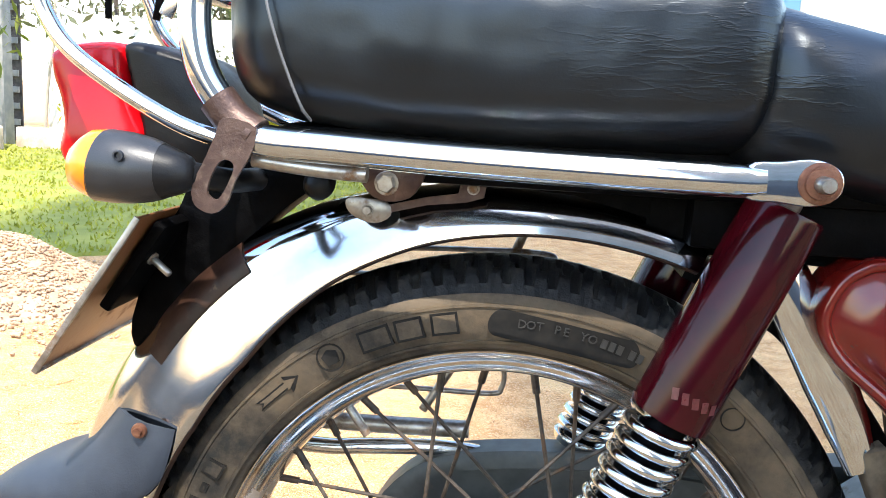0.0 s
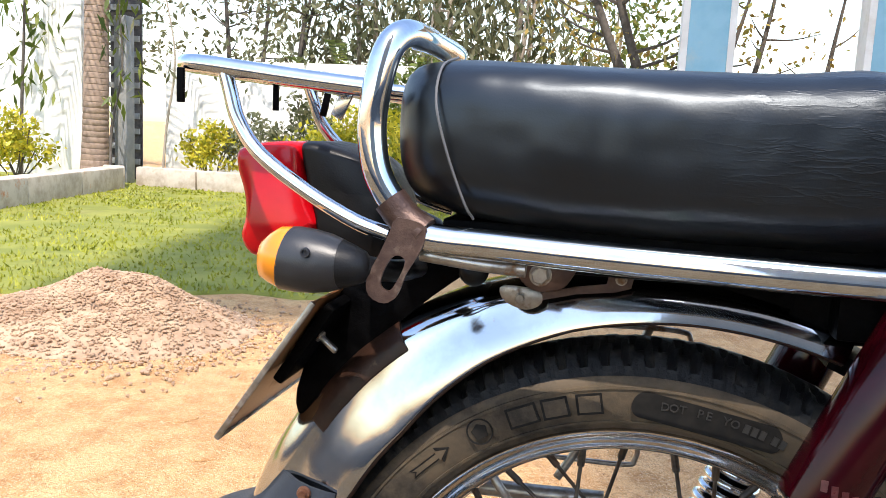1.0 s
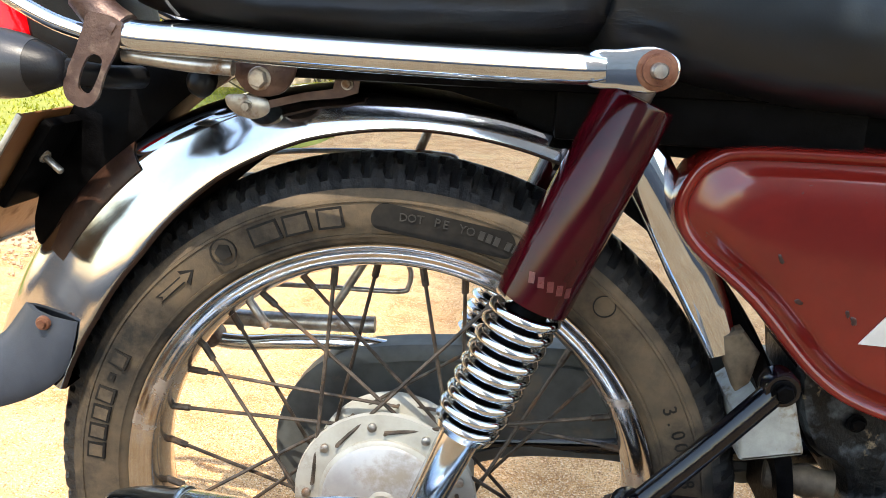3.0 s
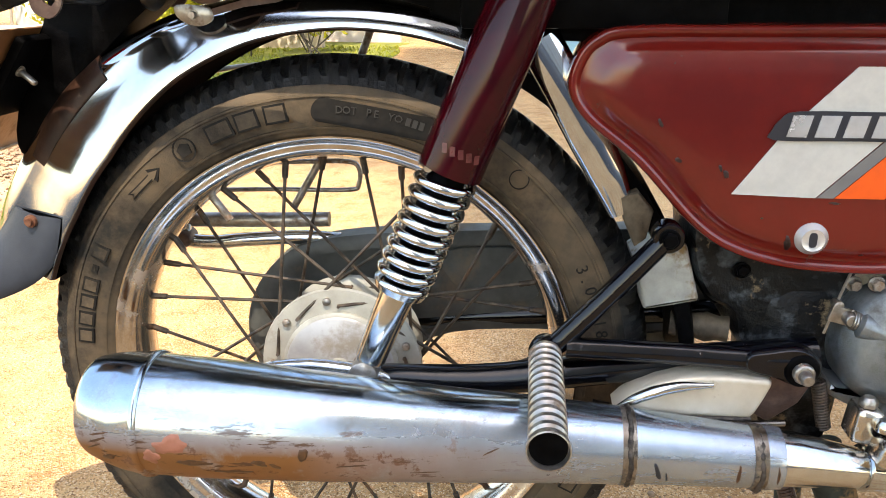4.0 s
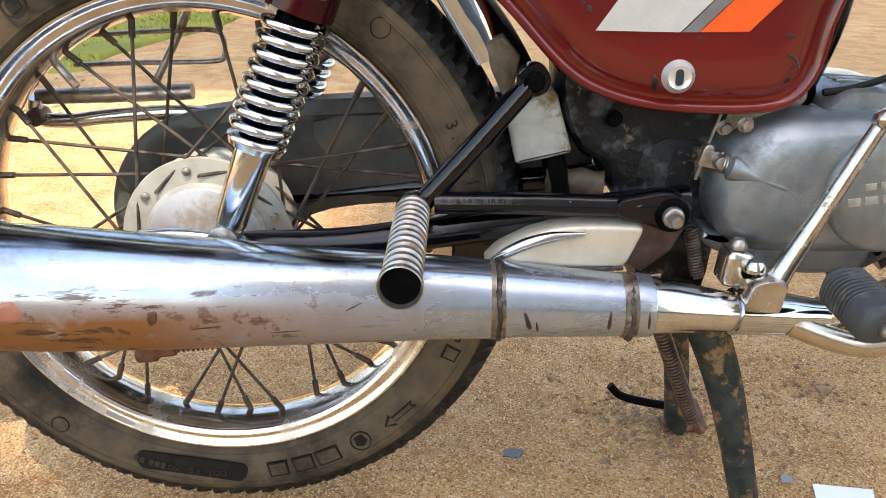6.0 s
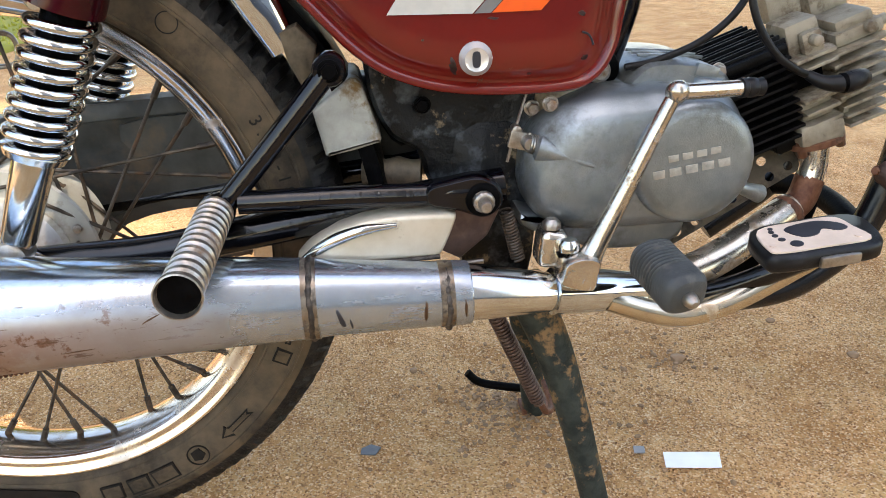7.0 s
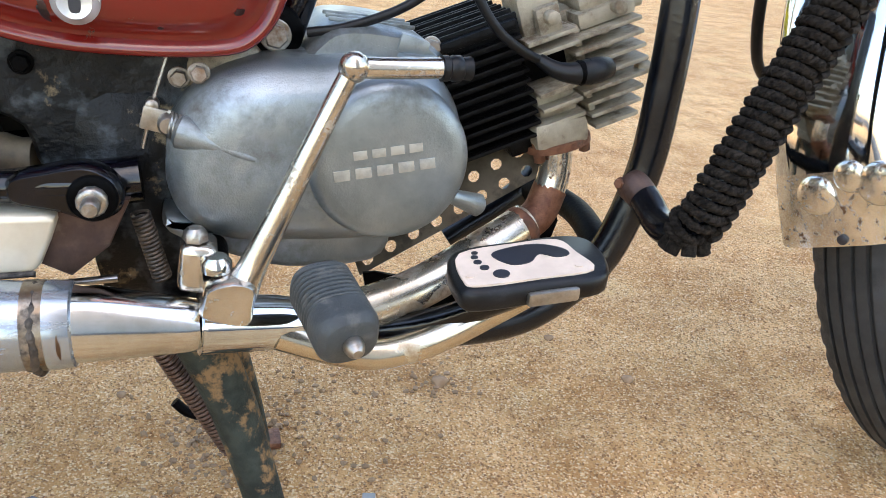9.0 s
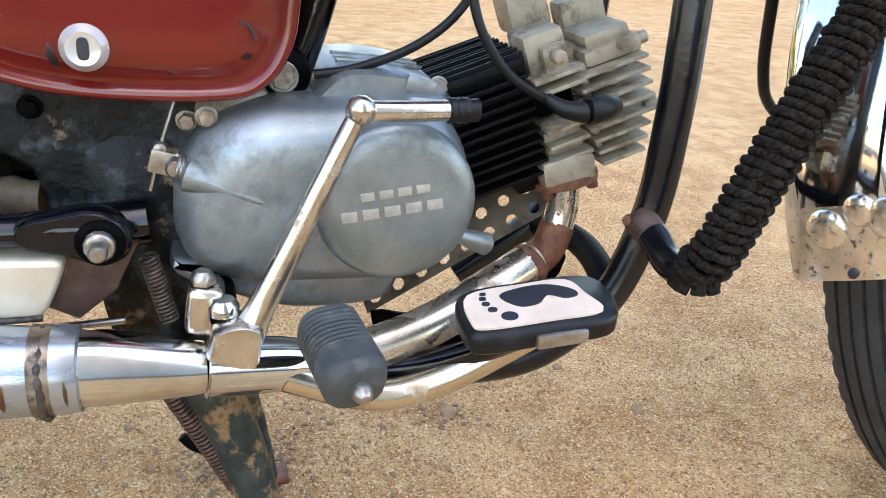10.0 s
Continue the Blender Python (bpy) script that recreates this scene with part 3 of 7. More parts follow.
# rim, hub and spokes
rim_line = [(0.2150, 0.0), (0.2155, -0.0090), (0.2180, -0.0165), (0.2205, -0.0245), (0.2235, -0.0285), (0.2290, -0.0292), (0.2345, -0.0306), (0.2368, -0.0332), (0.2395, -0.0335), (0.2410, -0.0312), (0.2395, -0.0280), (0.2300, -0.0262), (0.2252, -0.0240), (0.2225, -0.0150), (0.2195, -0.0090), (0.2190, 0.0)]
rim_line = rim_line + [(r, -y) for r, y in reversed(rim_line[1:-1])]
rim = part("rear_rim", wheel_ring((AX, 0, AZ), rim_line, 160), RIM, bike, "chrome wheel rim filmed with brown dust")
hub_line = [(0.004, -0.044), (0.012, -0.044), (0.014, -0.037), (0.056, -0.036), (0.060, -0.033), (0.060, -0.030), (0.083, -0.029), (0.084, -0.025), (0.060, -0.024), (0.058, 0.028), (0.075, 0.029), (0.078, 0.032), (0.060, 0.034), (0.004, 0.036)]
hub = part("rear_hub", wheel_ring((AX, 0, AZ), hub_line, 64), HUB, bike, "pale painted drum hub with brown dust")
part("brake_plate", wheel_ring((AX, 0, AZ), [(0.003, -0.0385), (0.030, -0.040), (0.034, -0.0375), (0.054, -0.0385), (0.0565, -0.036), (0.054, -0.033), (0.003, -0.033)], 48), HUB_GREY, hub)
for k in range(9):
    p = in_wheel(0.072, 20 + 40 * k, -0.029)
    part("hub_bolt", rod(p, p - Vector((0, 0.004, 0)), 0.0042, 10), DULL_STEEL, hub)


def spoke_pair(side, lean, hub_r=0.067):
    """A spoke whose hub end lies lean degrees ahead of its rim end, with the nipple; the rim end lies at angle 0."""
    a = Vector((hub_r * math.cos(radians(lean)), side * (0.0315 if lean > 0 else 0.0225), hub_r * math.sin(radians(lean))))
    b = Vector((0.2195, side * 0.004, 0))
    d = (b - a).normalized()
    bm = tube([a + Vector((0, side * 0.003, 0)), a - d * 0.001, b], 0.0018, 8, smooth_line=False)
    rod(b - d * 0.021, b - d * 0.001, 0.0033, 8, bm)
    lathe(b - d * 0.003, b + d * 0.003, [(0, 0.0034), (0.002, 0.0060), (0.006, 0.0072)], 10, bm)
    return mesh_of("spoke", bm, SPOKE)


for side, lean, start in ((-1, 66, 104), (-1, -66, 84), (1, 66, 94), (1, -66, 74)):
    me = spoke_pair(side, lean)
    for k in range(9):
        ob = new("spoke", me)
        ob.parent = rim
        ob.matrix_basis = Matrix.Translation((AX, 0, AZ)) @ Matrix.Rotation(-radians(40 * k + start), 4, "Y")
vp = in_wheel(0.222, 128, 0)
part("valve", rod(vp, in_wheel(0.186, 128, -0.004), 0.0042, 10), DULL_STEEL, rim)

# rear fender
def fender_bm():
    keys = [(66, 0.353, 0.372), (85, 0.344, 0.3715), (100, 0.335, 0.374), (113, 0.323, 0.380), (131, 0.300, 0.382), (145, 0.292, 0.379), (160, 0.291, 0.377)]
    rings = []
    for i in range(64):
        deg = 66 + 94 * i / 63
        for (d0, e0, t0), (d1, e1, t1) in zip(keys, keys[1:]):
            if d0 <= deg <= d1:
                k = (deg - d0) / (d1 - d0)
                edge, top = e0 + (e1 - e0) * k, t0 + (t1 - t0) * k
                break
        drop = top - edge
        line = [(edge - 0.002, 0.0595), (edge, 0.0635), (edge + 0.003, 0.0632)]
        line += [(edge + 0.003 + drop * 0.6 * k / 3, 0.0632 - 0.24 * drop * k / 3) for k in (1, 2, 3)]
        line += [(edge + 0.003 + drop * 0.6 + (drop * 0.4 - 0.003) * math.sin(a), (0.0632 - 0.24 * drop) * math.cos(a) ** 0.8) for a in (0.2, 0.45, 0.7, 0.95, 1.2, 1.4)]
        outer = [(r, -y) for r, y in line] + [(top, 0)] + [(r, y) for r, y in reversed(line)]
        inner = [(r - 0.0012, y * 0.985) for r, y in reversed(outer)]
        rings.append([in_wheel(r, deg, y) + Vector((-0.008, 0, -0.002)) for r, y in outer + inner])
    return skin(rings)


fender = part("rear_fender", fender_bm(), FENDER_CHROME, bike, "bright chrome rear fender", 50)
# inner faces are dark brown, the outer ones chrome
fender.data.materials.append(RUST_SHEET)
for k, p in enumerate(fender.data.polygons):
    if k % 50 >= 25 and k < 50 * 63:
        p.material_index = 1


def fender_sheet_bm(lo, hi, cut0, cut1):
    """A thin sheet that lies on the fender's crown, cut off down its sides at a radius that runs from cut0 to cut1."""
    rings = []
    for i in range(20):
        k = i / 19
        deg, cut = lo + (hi - lo) * k, cut0 + (cut1 - cut0) * k
        top = 0.3835 - 0.006 * max(0.0, (deg - 131) / 14)
        edge = 0.312 - 0.02 * k
        drop = top - edge
        shoulder, side = edge + drop * 0.6, 0.0648 - 0.24 * drop
        rows = [(cut + (shoulder - cut) * j / 3, side + 0.24 * drop * (shoulder - cut) * (1 - j / 3) / (0.6 * drop)) for j in range(3)]
        rows += [(shoulder + (top - shoulder) * math.sin(a), side * math.cos(a) ** 0.8) for a in (0.0, 0.25, 0.5, 0.8, 1.1, 1.35)]
        outer = [(r, -y) for r, y in rows] + [(top, 0)] + [(r, y) for r, y in reversed(rows)]
        inner = [(r - 0.001, y * 0.985) for r, y in reversed(outer)]
        rings.append([in_wheel(r, deg, y) + Vector((-0.008, 0, -0.002)) for r, y in outer + inner])
    return skin(rings)


part("fender_sheet", fender_sheet_bm(124.0, 142.5, 0.366, 0.345), RUST_SHEET, fender, "dark rusted sheet lying on the fender", 50)


def bolt(p, r, h, parent, mat=None, label="", d=(0, -1, 0)):
    """A hexagon head on a round washer."""
    d = Vector(d).normalized()
    p = Vector(p)
    bm = lathe(p, p + d, [(0, r * 1.3), (h * 0.18, r * 1.3), (h * 0.22, r * 1.22)], 18)
    lathe(p, p + d, [(h * 0.2, r), (h * 0.85, r), (h, r * 0.86), (h * 1.01, r * 0.3)], 6, bm)
    return part("bolt", bm, mat or DULL_STEEL, parent, label, 25)


# muffler and exhaust
MY = -0.158
mprof = [(-0.152, 0.351, 0.010), (-0.1515, 0.351, 0.0395), (-0.149, 0.351, 0.0425), (-0.145, 0.3505, 0.0448), (-0.132, 0.3490, 0.0490), (-0.117, 0.3470, 0.0522), (-0.099, 0.3455, 0.0543), (-0.0965, 0.3455, 0.0560), (-0.094, 0.3455, 0.0564), (-0.0915, 0.3454, 0.0558), (-0.0905, 0.3452, 0.0536),
         (-0.04, 0.343, 0.0528), (0.062, 0.339, 0.0475), (0.162, 0.335, 0.0415), (0.25, 0.3325, 0.037), (0.325, 0.329, 0.0330)]
pprof = [(0.325, 0.329, 0.0330), (0.34, 0.3285, 0.0315), (0.43, 0.3225, 0.0268), (0.448, 0.3215, 0.0272), (0.458, 0.321, 0.0262), (0.460, 0.321, 0.0225)]
cprof = [(0.458, 0.321, 0.0238), (0.475, 0.3195, 0.0230), (0.526, 0.313, 0.0175), (0.534, 0.3125, 0.0160)]


def exhaust_y(x):
    """The silencer's axis runs inward towards the engine."""
    return MY + 0.0865 * (max(0.06, min(x, 0.326)) - 0.06) + 0.05 * max(0.0, x - 0.326)


def turned(prof, seg=56):
    rings = []
    for x, z, r in prof:
        y, z, r = exhaust_y(x), z - 0.034 * max(0.0, min(0.32, x - 0.06)), r * (1 + 0.12 * max(0.0, x - 0.06))
        rings.append([(x, y + r * math.sin(t), z + r * math.cos(t)) for t in (2 * math.pi * j / seg for j in range(seg))])
    return skin(rings)


muffler = part("muffler", turned(mprof), MUFFLER, bike, "stained chrome muffler with rust scabs", 60)
throat = part("muffler_throat", turned(pprof), MUFFLER, bike, "chrome silencer throat with burnt weld seams")
part("muffler_cone", turned(cprof), CHROME, muffler)
for x, z, r in ((0.324, 0.329, 0.0332), (0.438, 0.3222, 0.0270)):
    bead, zc, rc = [], z - 0.034 * (x - 0.06), r * (1 + 0.12 * (x - 0.06))
    for k in range(72):
        t, q = 2 * math.pi * k / 72, rc - 0.0004 + 0.0003 * math.sin(k * 2.1)
        bead.append((x + 0.0006 * math.sin(k * 0.5), exhaust_y(x) + q * math.sin(t), zc + q * math.cos(t)))
    bm = tube(bead, [0.0026 + 0.0005 * math.sin(k * 1.7) for k in range(72)], 8, smooth_line=False, closed=True)
    part("weld_seam", bm, WELD, muffler)
    part("burnt_band", turned([(x - 0.007, z, r - 0.002), (x - 0.0065, z, r + 0.0006), (x + 0.0055, z - 0.0004, r + 0.0003), (x + 0.006, z, r - 0.002)]), GREASE, muffler, "dark burnt band beside the weld")
def flange_bm():
    """An oval two-hole flange, tilted with the port, and its nuts."""
    m = pose(0.810, -0.045, 0.4000, 0, -14, 0)
    bm, rings = bmesh.new(), []
    for z, k in ((-0.0035, 0.92), (-0.0028, 1.0), (0.0028, 1.0), (0.0035, 0.92)):
        rings.append([m @ Vector((0.027 * k * math.cos(t), 0.021 * k * math.sin(t), z)) for t in (2 * math.pi * j / 36 for j in range(36))])
    skin(rings, bm)
    for sx in (-1, 1):
        rod(m @ Vector((sx * 0.019, -0.008, -0.010)), m @ Vector((sx * 0.019, -0.008, 0.006)), 0.0048, 8, bm)
    return bm


pipe = part("exhaust_pipe", tube([(0.60, -0.114, 0.292), (0.64, -0.106, 0.293), (0.69, -0.095, 0.303), (0.745, -0.075, 0.322), (0.785, -0.058, 0.336)], 0.0162, 18, 8), PIPE, bike, "chrome exhaust pipe with brown heat stains")
part("exhaust_sleeve", lathe((0.532, -0.124, 0.3015), (0.614, -0.112, 0.291), [(0, 0.0195), (0.001, 0.0212), (0.003, 0.0208), (0.05, 0.0195), (0.07, 0.0172), (0.088, 0.016), (0.09, 0.012)], 28), CHROME_CLEAN, pipe)
part("exhaust_elbow", tube([(0.780, -0.060, 0.333), (0.798, -0.052, 0.342), (0.808, -0.047, 0.362)], 0.0142, 18, 8), RUST, pipe, "rusted exhaust elbow")
part("exhaust_stub", tube([(0.806, -0.048, 0.358), (0.810, -0.046, 0.375), (0.810, -0.045, 0.397)], 0.0133, 18), RUSTY_CHROME, pipe)
part("exhaust_flange", flange_bm(), RUST, pipe)
part("elbow_clamp", lathe((0.776, -0.062, 0.331), (0.788, -0.0565, 0.337), [(0, 0.0140), (0.002, 0.0172), (0.006, 0.0180), (0.010, 0.0170), (0.013, 0.0145)], 24), RUST, pipe, "rough rusted clamp")

# seat
def seat_bm(stations, n=26):
    rings = []
    for x, w, zb, zt, k in stations:
        ring, zc, hh = [], (zb + zt) / 2, (zt - zb) / 2
        for j in range(n):
            a = 2 * math.pi * j / n + math.pi / n
            c, s = math.cos(a), math.sin(a)
            yy = math.copysign(abs(c) ** k, c) * w
            zz = math.copysign(abs(s) ** k, s) * hh
            if s < 0:
                yy *= 1.0 - 0.10 * abs(s)
            ring.append((x, yy, zc + zz))
        rings.append(ring)
    out = []
    for j in range(n):
        out.append(curve_points([r[j] for r in rings], 4))
    return skin([list(r) for r in zip(*out)])


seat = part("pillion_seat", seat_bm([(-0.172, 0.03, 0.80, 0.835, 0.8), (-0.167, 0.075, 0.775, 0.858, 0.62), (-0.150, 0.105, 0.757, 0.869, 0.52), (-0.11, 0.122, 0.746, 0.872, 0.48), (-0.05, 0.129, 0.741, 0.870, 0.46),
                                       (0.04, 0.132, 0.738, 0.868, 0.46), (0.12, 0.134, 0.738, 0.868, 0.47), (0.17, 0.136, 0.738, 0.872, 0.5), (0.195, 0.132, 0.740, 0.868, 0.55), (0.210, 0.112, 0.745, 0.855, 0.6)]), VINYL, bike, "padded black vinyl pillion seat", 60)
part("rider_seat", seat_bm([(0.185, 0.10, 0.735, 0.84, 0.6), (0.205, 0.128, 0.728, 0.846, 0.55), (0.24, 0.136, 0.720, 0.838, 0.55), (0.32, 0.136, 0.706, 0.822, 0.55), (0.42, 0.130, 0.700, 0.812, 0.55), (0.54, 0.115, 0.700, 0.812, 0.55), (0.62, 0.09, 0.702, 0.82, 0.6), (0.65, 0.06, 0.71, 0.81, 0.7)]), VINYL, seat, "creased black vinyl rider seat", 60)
part("seat_piping", tube([(-0.125, -0.062, 0.8725), (-0.129, -0.100, 0.862), (-0.128, -0.1195, 0.835), (-0.118, -0.1225, 0.800), (-0.104, -0.1180, 0.763), (-0.098, -0.108, 0.750)], 0.0011, 6), PIPING, seat)
part("seat_base", block((0.78, 0.16, 0.026), Matrix.Translation((0.26, 0, 0.734)), 0.008), SOOT, bike)

# side rail, grab loop and rear rack
rail = part("seat_rail", tube([(-0.150, -0.118, 0.744), (-0.128, -0.122, 0.7355), (-0.08, -0.124, 0.7335), (0.0, -0.128, 0.731), (0.11, -0.136, 0.7295), (0.18, -0.143, 0.7295), (0.198, -0.146, 0.7300)], [0.0105, 0.0115, 0.0115, 0.0115, 0.0114, 0.0108, 0.0080], 16), CHROME_CLEAN, bike, "chrome seat side rail")
part("rail_tab", slab(rounded([(0.186, 0.740), (0.186, 0.720), (0.205, 0.718), (0.226, 0.7165), (0.240, 0.722), (0.2435, 0.731), (0.240, 0.740), (0.226, 0.7455), (0.205, 0.743)], 4), [(-0.142, 0.0), (-0.147, 0.0), (-0.1485, 0.001), (-0.149, 0.003)]), CHROME_CLEAN, rail, "flattened chrome end of the rail")
part("rail_washer", lathe((0.2285, -0.148, 0.731), (0.2285, -0.166, 0.731), [(0, 0.0128), (0.002, 0.0130), (0.0028, 0.0118), (0.0030, 0.0098), (0.0055, 0.0094), (0.0060, 0.0062)], 28), RUST, rail, "rusted washer and nut")
part("rail_stud", lathe((0.2285, -0.152, 0.731), (0.2285, -0.168, 0.731), [(0, 0.0052), (0.012, 0.0052), (0.014, 0.0042), (0.0143, 0.001)], 16), DULL_STEEL, rail)
part("rail_underbar", tube([(-0.135, -0.117, 0.722), (-0.09, -0.119, 0.718), (-0.055, -0.120, 0.7165)], 0.0055, 10), DULL_STEEL, rail)
part("far_seat_rail", tube([(-0.150, 0.118, 0.744), (-0.128, 0.122, 0.7355), (-0.08, 0.124, 0.7335), (0.0, 0.128, 0.731), (0.11, 0.136, 0.727), (0.205, 0.146, 0.724)], 0.011, 12), CHROME_CLEAN, bike)
loop = part("grab_loop", tube([(-0.138, -0.118, 0.738), (-0.152, -0.118, 0.752), (-0.170, -0.120, 0.780), (-0.176, -0.120, 0.815), (-0.172, -0.120, 0.850), (-0.166, -0.115, 0.874), (-0.160, -0.100, 0.885), (-0.156, -0.07, 0.887),
                                (-0.155, 0.0, 0.887), (-0.156, 0.07, 0.887), (-0.160, 0.100, 0.885), (-0.166, 0.115, 0.874), (-0.172, 0.120, 0.850), (-0.176, 0.120, 0.815), (-0.170, 0.120, 0.780), (-0.152, 0.118, 0.752), (-0.138, 0.118, 0.738)], 0.0112, 16), CHROME_CLEAN, bike, "chrome grab loop behind the seat")
for s in (-1, 1):
    clamp = part("rail_clamp", tube([(-0.160, s * 0.119, 0.762), (-0.148, s * 0.119, 0.748), (-0.132, s * 0.121, 0.738)], 0.0135, 14), BROWN_STEEL, loop, "brown oxidised clamp with a slotted tab")
    slot_out = rounded([(-0.150, 0.750), (-0.128, 0.744), (-0.131, 0.728), (-0.142, 0.708), (-0.148, 0.692), (-0.158, 0.685), (-0.170, 0.690), (-0.172, 0.703), (-0.163, 0.722), (-0.156, 0.738)], 3)
    slot_in = rounded([(-0.148, 0.722), (-0.143, 0.718), (-0.147, 0.706), (-0.154, 0.695), (-0.161, 0.698), (-0.160, 0.707), (-0.154, 0.719)], 3)
    bm = bmesh.new()
    y0, y1 = s * 0.1305, s * 0.1335
    k = 48
    def around(poly, j):
        c = Vector((-0.153, 0.711))
        a = 2 * math.pi * j / k
        d = Vector((math.cos(a), math.sin(a)))
        best = max(((Vector(p) - c).normalized().dot(d), i) for i, p in enumerate(poly))[1]
        return poly[best]
    rows = [[bm.verts.new((*around(poly, j)[:1], y, around(poly, j)[1])) for j in range(k)] for poly, y in ((slot_out, y0), (slot_in, y0), (slot_in, y1), (slot_out, y1))]
    for a, b in zip(rows, rows[1:] + rows[:1]):
        for i in range(k):
            bm.faces.new((a[i - 1], a[i], b[i], b[i - 1]))
    bmesh.ops.remove_doubles(bm, verts=bm.verts, dist=1e-5)
    part("slotted_tab", bm, BROWN_STEEL, loop)
rack = part("rear_rack", tube([(-0.176, -0.092, 0.844), (-0.25, -0.092, 0.851), (-0.325, -0.091, 0.859), (-0.348, -0.083, 0.8605), (-0.354, -0.06, 0.861), (-0.354, 0.06, 0.861), (-0.348, 0.083, 0.8605), (-0.325, 0.091, 0.859), (-0.25, 0.092, 0.851), (-0.176, 0.092, 0.844)], 0.0075, 12), CHROME_CLEAN, bike, "chrome luggage rack over the tail lamp")
for s in (-1, 1):
    part("rack_stay", tube([(-0.310, s * 0.091, 0.853), (-0.305, s * 0.092, 0.838), (-0.296, s * 0.095, 0.815), (-0.274, s * 0.102, 0.790), (-0.232, s * 0.110, 0.764), (-0.190, s * 0.116, 0.744), (-0.160, s * 0.118, 0.735)], 0.0062, 12), CHROME_CLEAN, rack)
    part("rack_slat", tube([(-0.352, s * 0.03, 0.861), (-0.27, s * 0.03, 0.853), (-0.165, s * 0.03, 0.845)], 0.0055, 10), CHROME_CLEAN, rack)
    part("rack_lug", block((0.006, 0.004, 0.028), Matrix.Translation((-0.348, s * 0.094, 0.842)), 0.001), SOOT, rack)
part("rack_crossbar", tube([(-0.235, -0.092, 0.847), (-0.235, 0.0, 0.846), (-0.235, 0.092, 0.847)], 0.0055, 10), CHROME_CLEAN, rack)
part("rack_lug", block((0.011, 0.004, 0.026), pose(-0.232, -0.028, 0.834, 0, 25, 0), 0.001), CHROME, rack)
part("rack_lug", block((0.006, 0.004, 0.03), pose(-0.268, 0.028, 0.838, 0, 12, 0), 0.001), SOOT, rack)

# tail lamp, turn signal, plate
def swell(poly, ys, drawn):
    return slab(poly, list(zip(ys, drawn)))


LX = 0.012
lens = rounded([(-0.330, 0.792), (-0.300, 0.799), (-0.275, 0.797), (-0.270, 0.770), (-0.262, 0.745), (-0.256, 0.728), (-0.280, 0.712), (-0.302, 0.700), (-0.318, 0.699), (-0.328, 0.715), (-0.324, 0.735), (-0.326, 0.755), (-0.332, 0.775)], 4)
house = rounded([(-0.273, 0.799), (-0.245, 0.797), (-0.213, 0.785), (-0.196, 0.760), (-0.190, 0.725), (-0.20, 0.700), (-0.235, 0.712), (-0.256, 0.722), (-0.262, 0.745), (-0.269, 0.770)], 4)
lens, house = ([(x + LX, z) for x, z in q] for q in (lens, house))
lamp = part("tail_lamp_housing", swell(house, (0.052, 0.050, 0.042, -0.042, -0.050, -0.052), (0.006, 0.0025, 0.0, 0.0, 0.0025, 0.006)), PLASTIC, bike, "weathered black tail lamp housing")
part("tail_lens", swell(lens, (0.055, 0.052, 0.044, -0.044, -0.052, -0.055), (0.007, 0.003, 0.0, 0.0, 0.003, 0.007)), RED_LENS, lamp, "glossy red tail lamp lens")


def signal(s):
    c = Vector((-0.217, s * 0.130, 0.7145))
    tip, end = c + Vector((-0.036, 0, -0.001)), c + Vector((0.046, 0, -0.004))
    def bulb(sts):
        rings = []
        for u, ry, rz, dz in sts:
            p = tip.lerp(end, u)
            rings.append([p + Vector((0, ry * math.sin(t), dz + rz * math.cos(t))) for t in (2 * math.pi * j / 28 for j in range(28))])
        return rings
    body = bulb([(0.20, 0.0235, 0.0245, 0), (0.30, 0.0245, 0.0252, 0.0), (0.45, 0.0245, 0.0245, 0.0), (0.62, 0.0228, 0.0222, 0.0), (0.74, 0.0205, 0.019, 0)])
    for r, ring in enumerate(body[:1]):
        for p in ring:
            p.x -= 0.16 * (p.z - c.z) * -1.0
    sig = part("turn_signal", skin(body), GREY_PLASTIC, bike, "grey plastic turn signal with an amber lens", 60)
    ln = bulb([(-0.06, 0.006, 0.008, -0.004), (-0.04, 0.013, 0.015, -0.003), (0.06, 0.0195, 0.0205, -0.001), (0.14, 0.0228, 0.0238, 0), (0.21, 0.0236, 0.0246, 0)])
    for p in ln[-1]:
        p.x += 0.16 * (p.z - c.z)
    part("signal_lens", skin(ln), AMBER, sig, "amber lens", 60)
    part("signal_neck", skin(bulb([(0.735, 0.0203, 0.0188, 0), (0.85, 0.0172, 0.0155, 0), (0.95, 0.013, 0.012, 0), (1.0, 0.007, 0.007, 0)])), PLASTIC, sig, "", 60)
    q = c + Vector((0.004, s * 0.0235, 0.0075))
    part("screw_hole", lathe(q, q + Vector((0, s * 0.002, 0)), [(0, 0.0038), (0.0022, 0.0036), (0.0023, 0.0024), (0.0005, 0.002)], 14), INK, sig)
    part("signal_stem", tube([c + Vector((0.040, 0, -0.004)), c + Vector((0.058, -s * 0.03, -0.010)), c + Vector((0.066, -s * 0.07, -0.012))], 0.009, 12), PLASTIC, sig)


signal(-1)
signal(1)
part("tail_bracket", slab(rounded([(-0.205, 0.715), (-0.165, 0.712), (-0.120, 0.712), (-0.112, 0.700), (-0.145, 0.672), (-0.180, 0.640), (-0.205, 0.612), (-0.238, 0.575), (-0.262, 0.55), (-0.268, 0.575), (-0.245, 0.640), (-0.225, 0.675)], 3), [(0.030, 0.004), (0.028, 0.0), (-0.028, 0.0), (-0.030, 0.004)]), SOOT, bike, "black tail bracket over the fender")
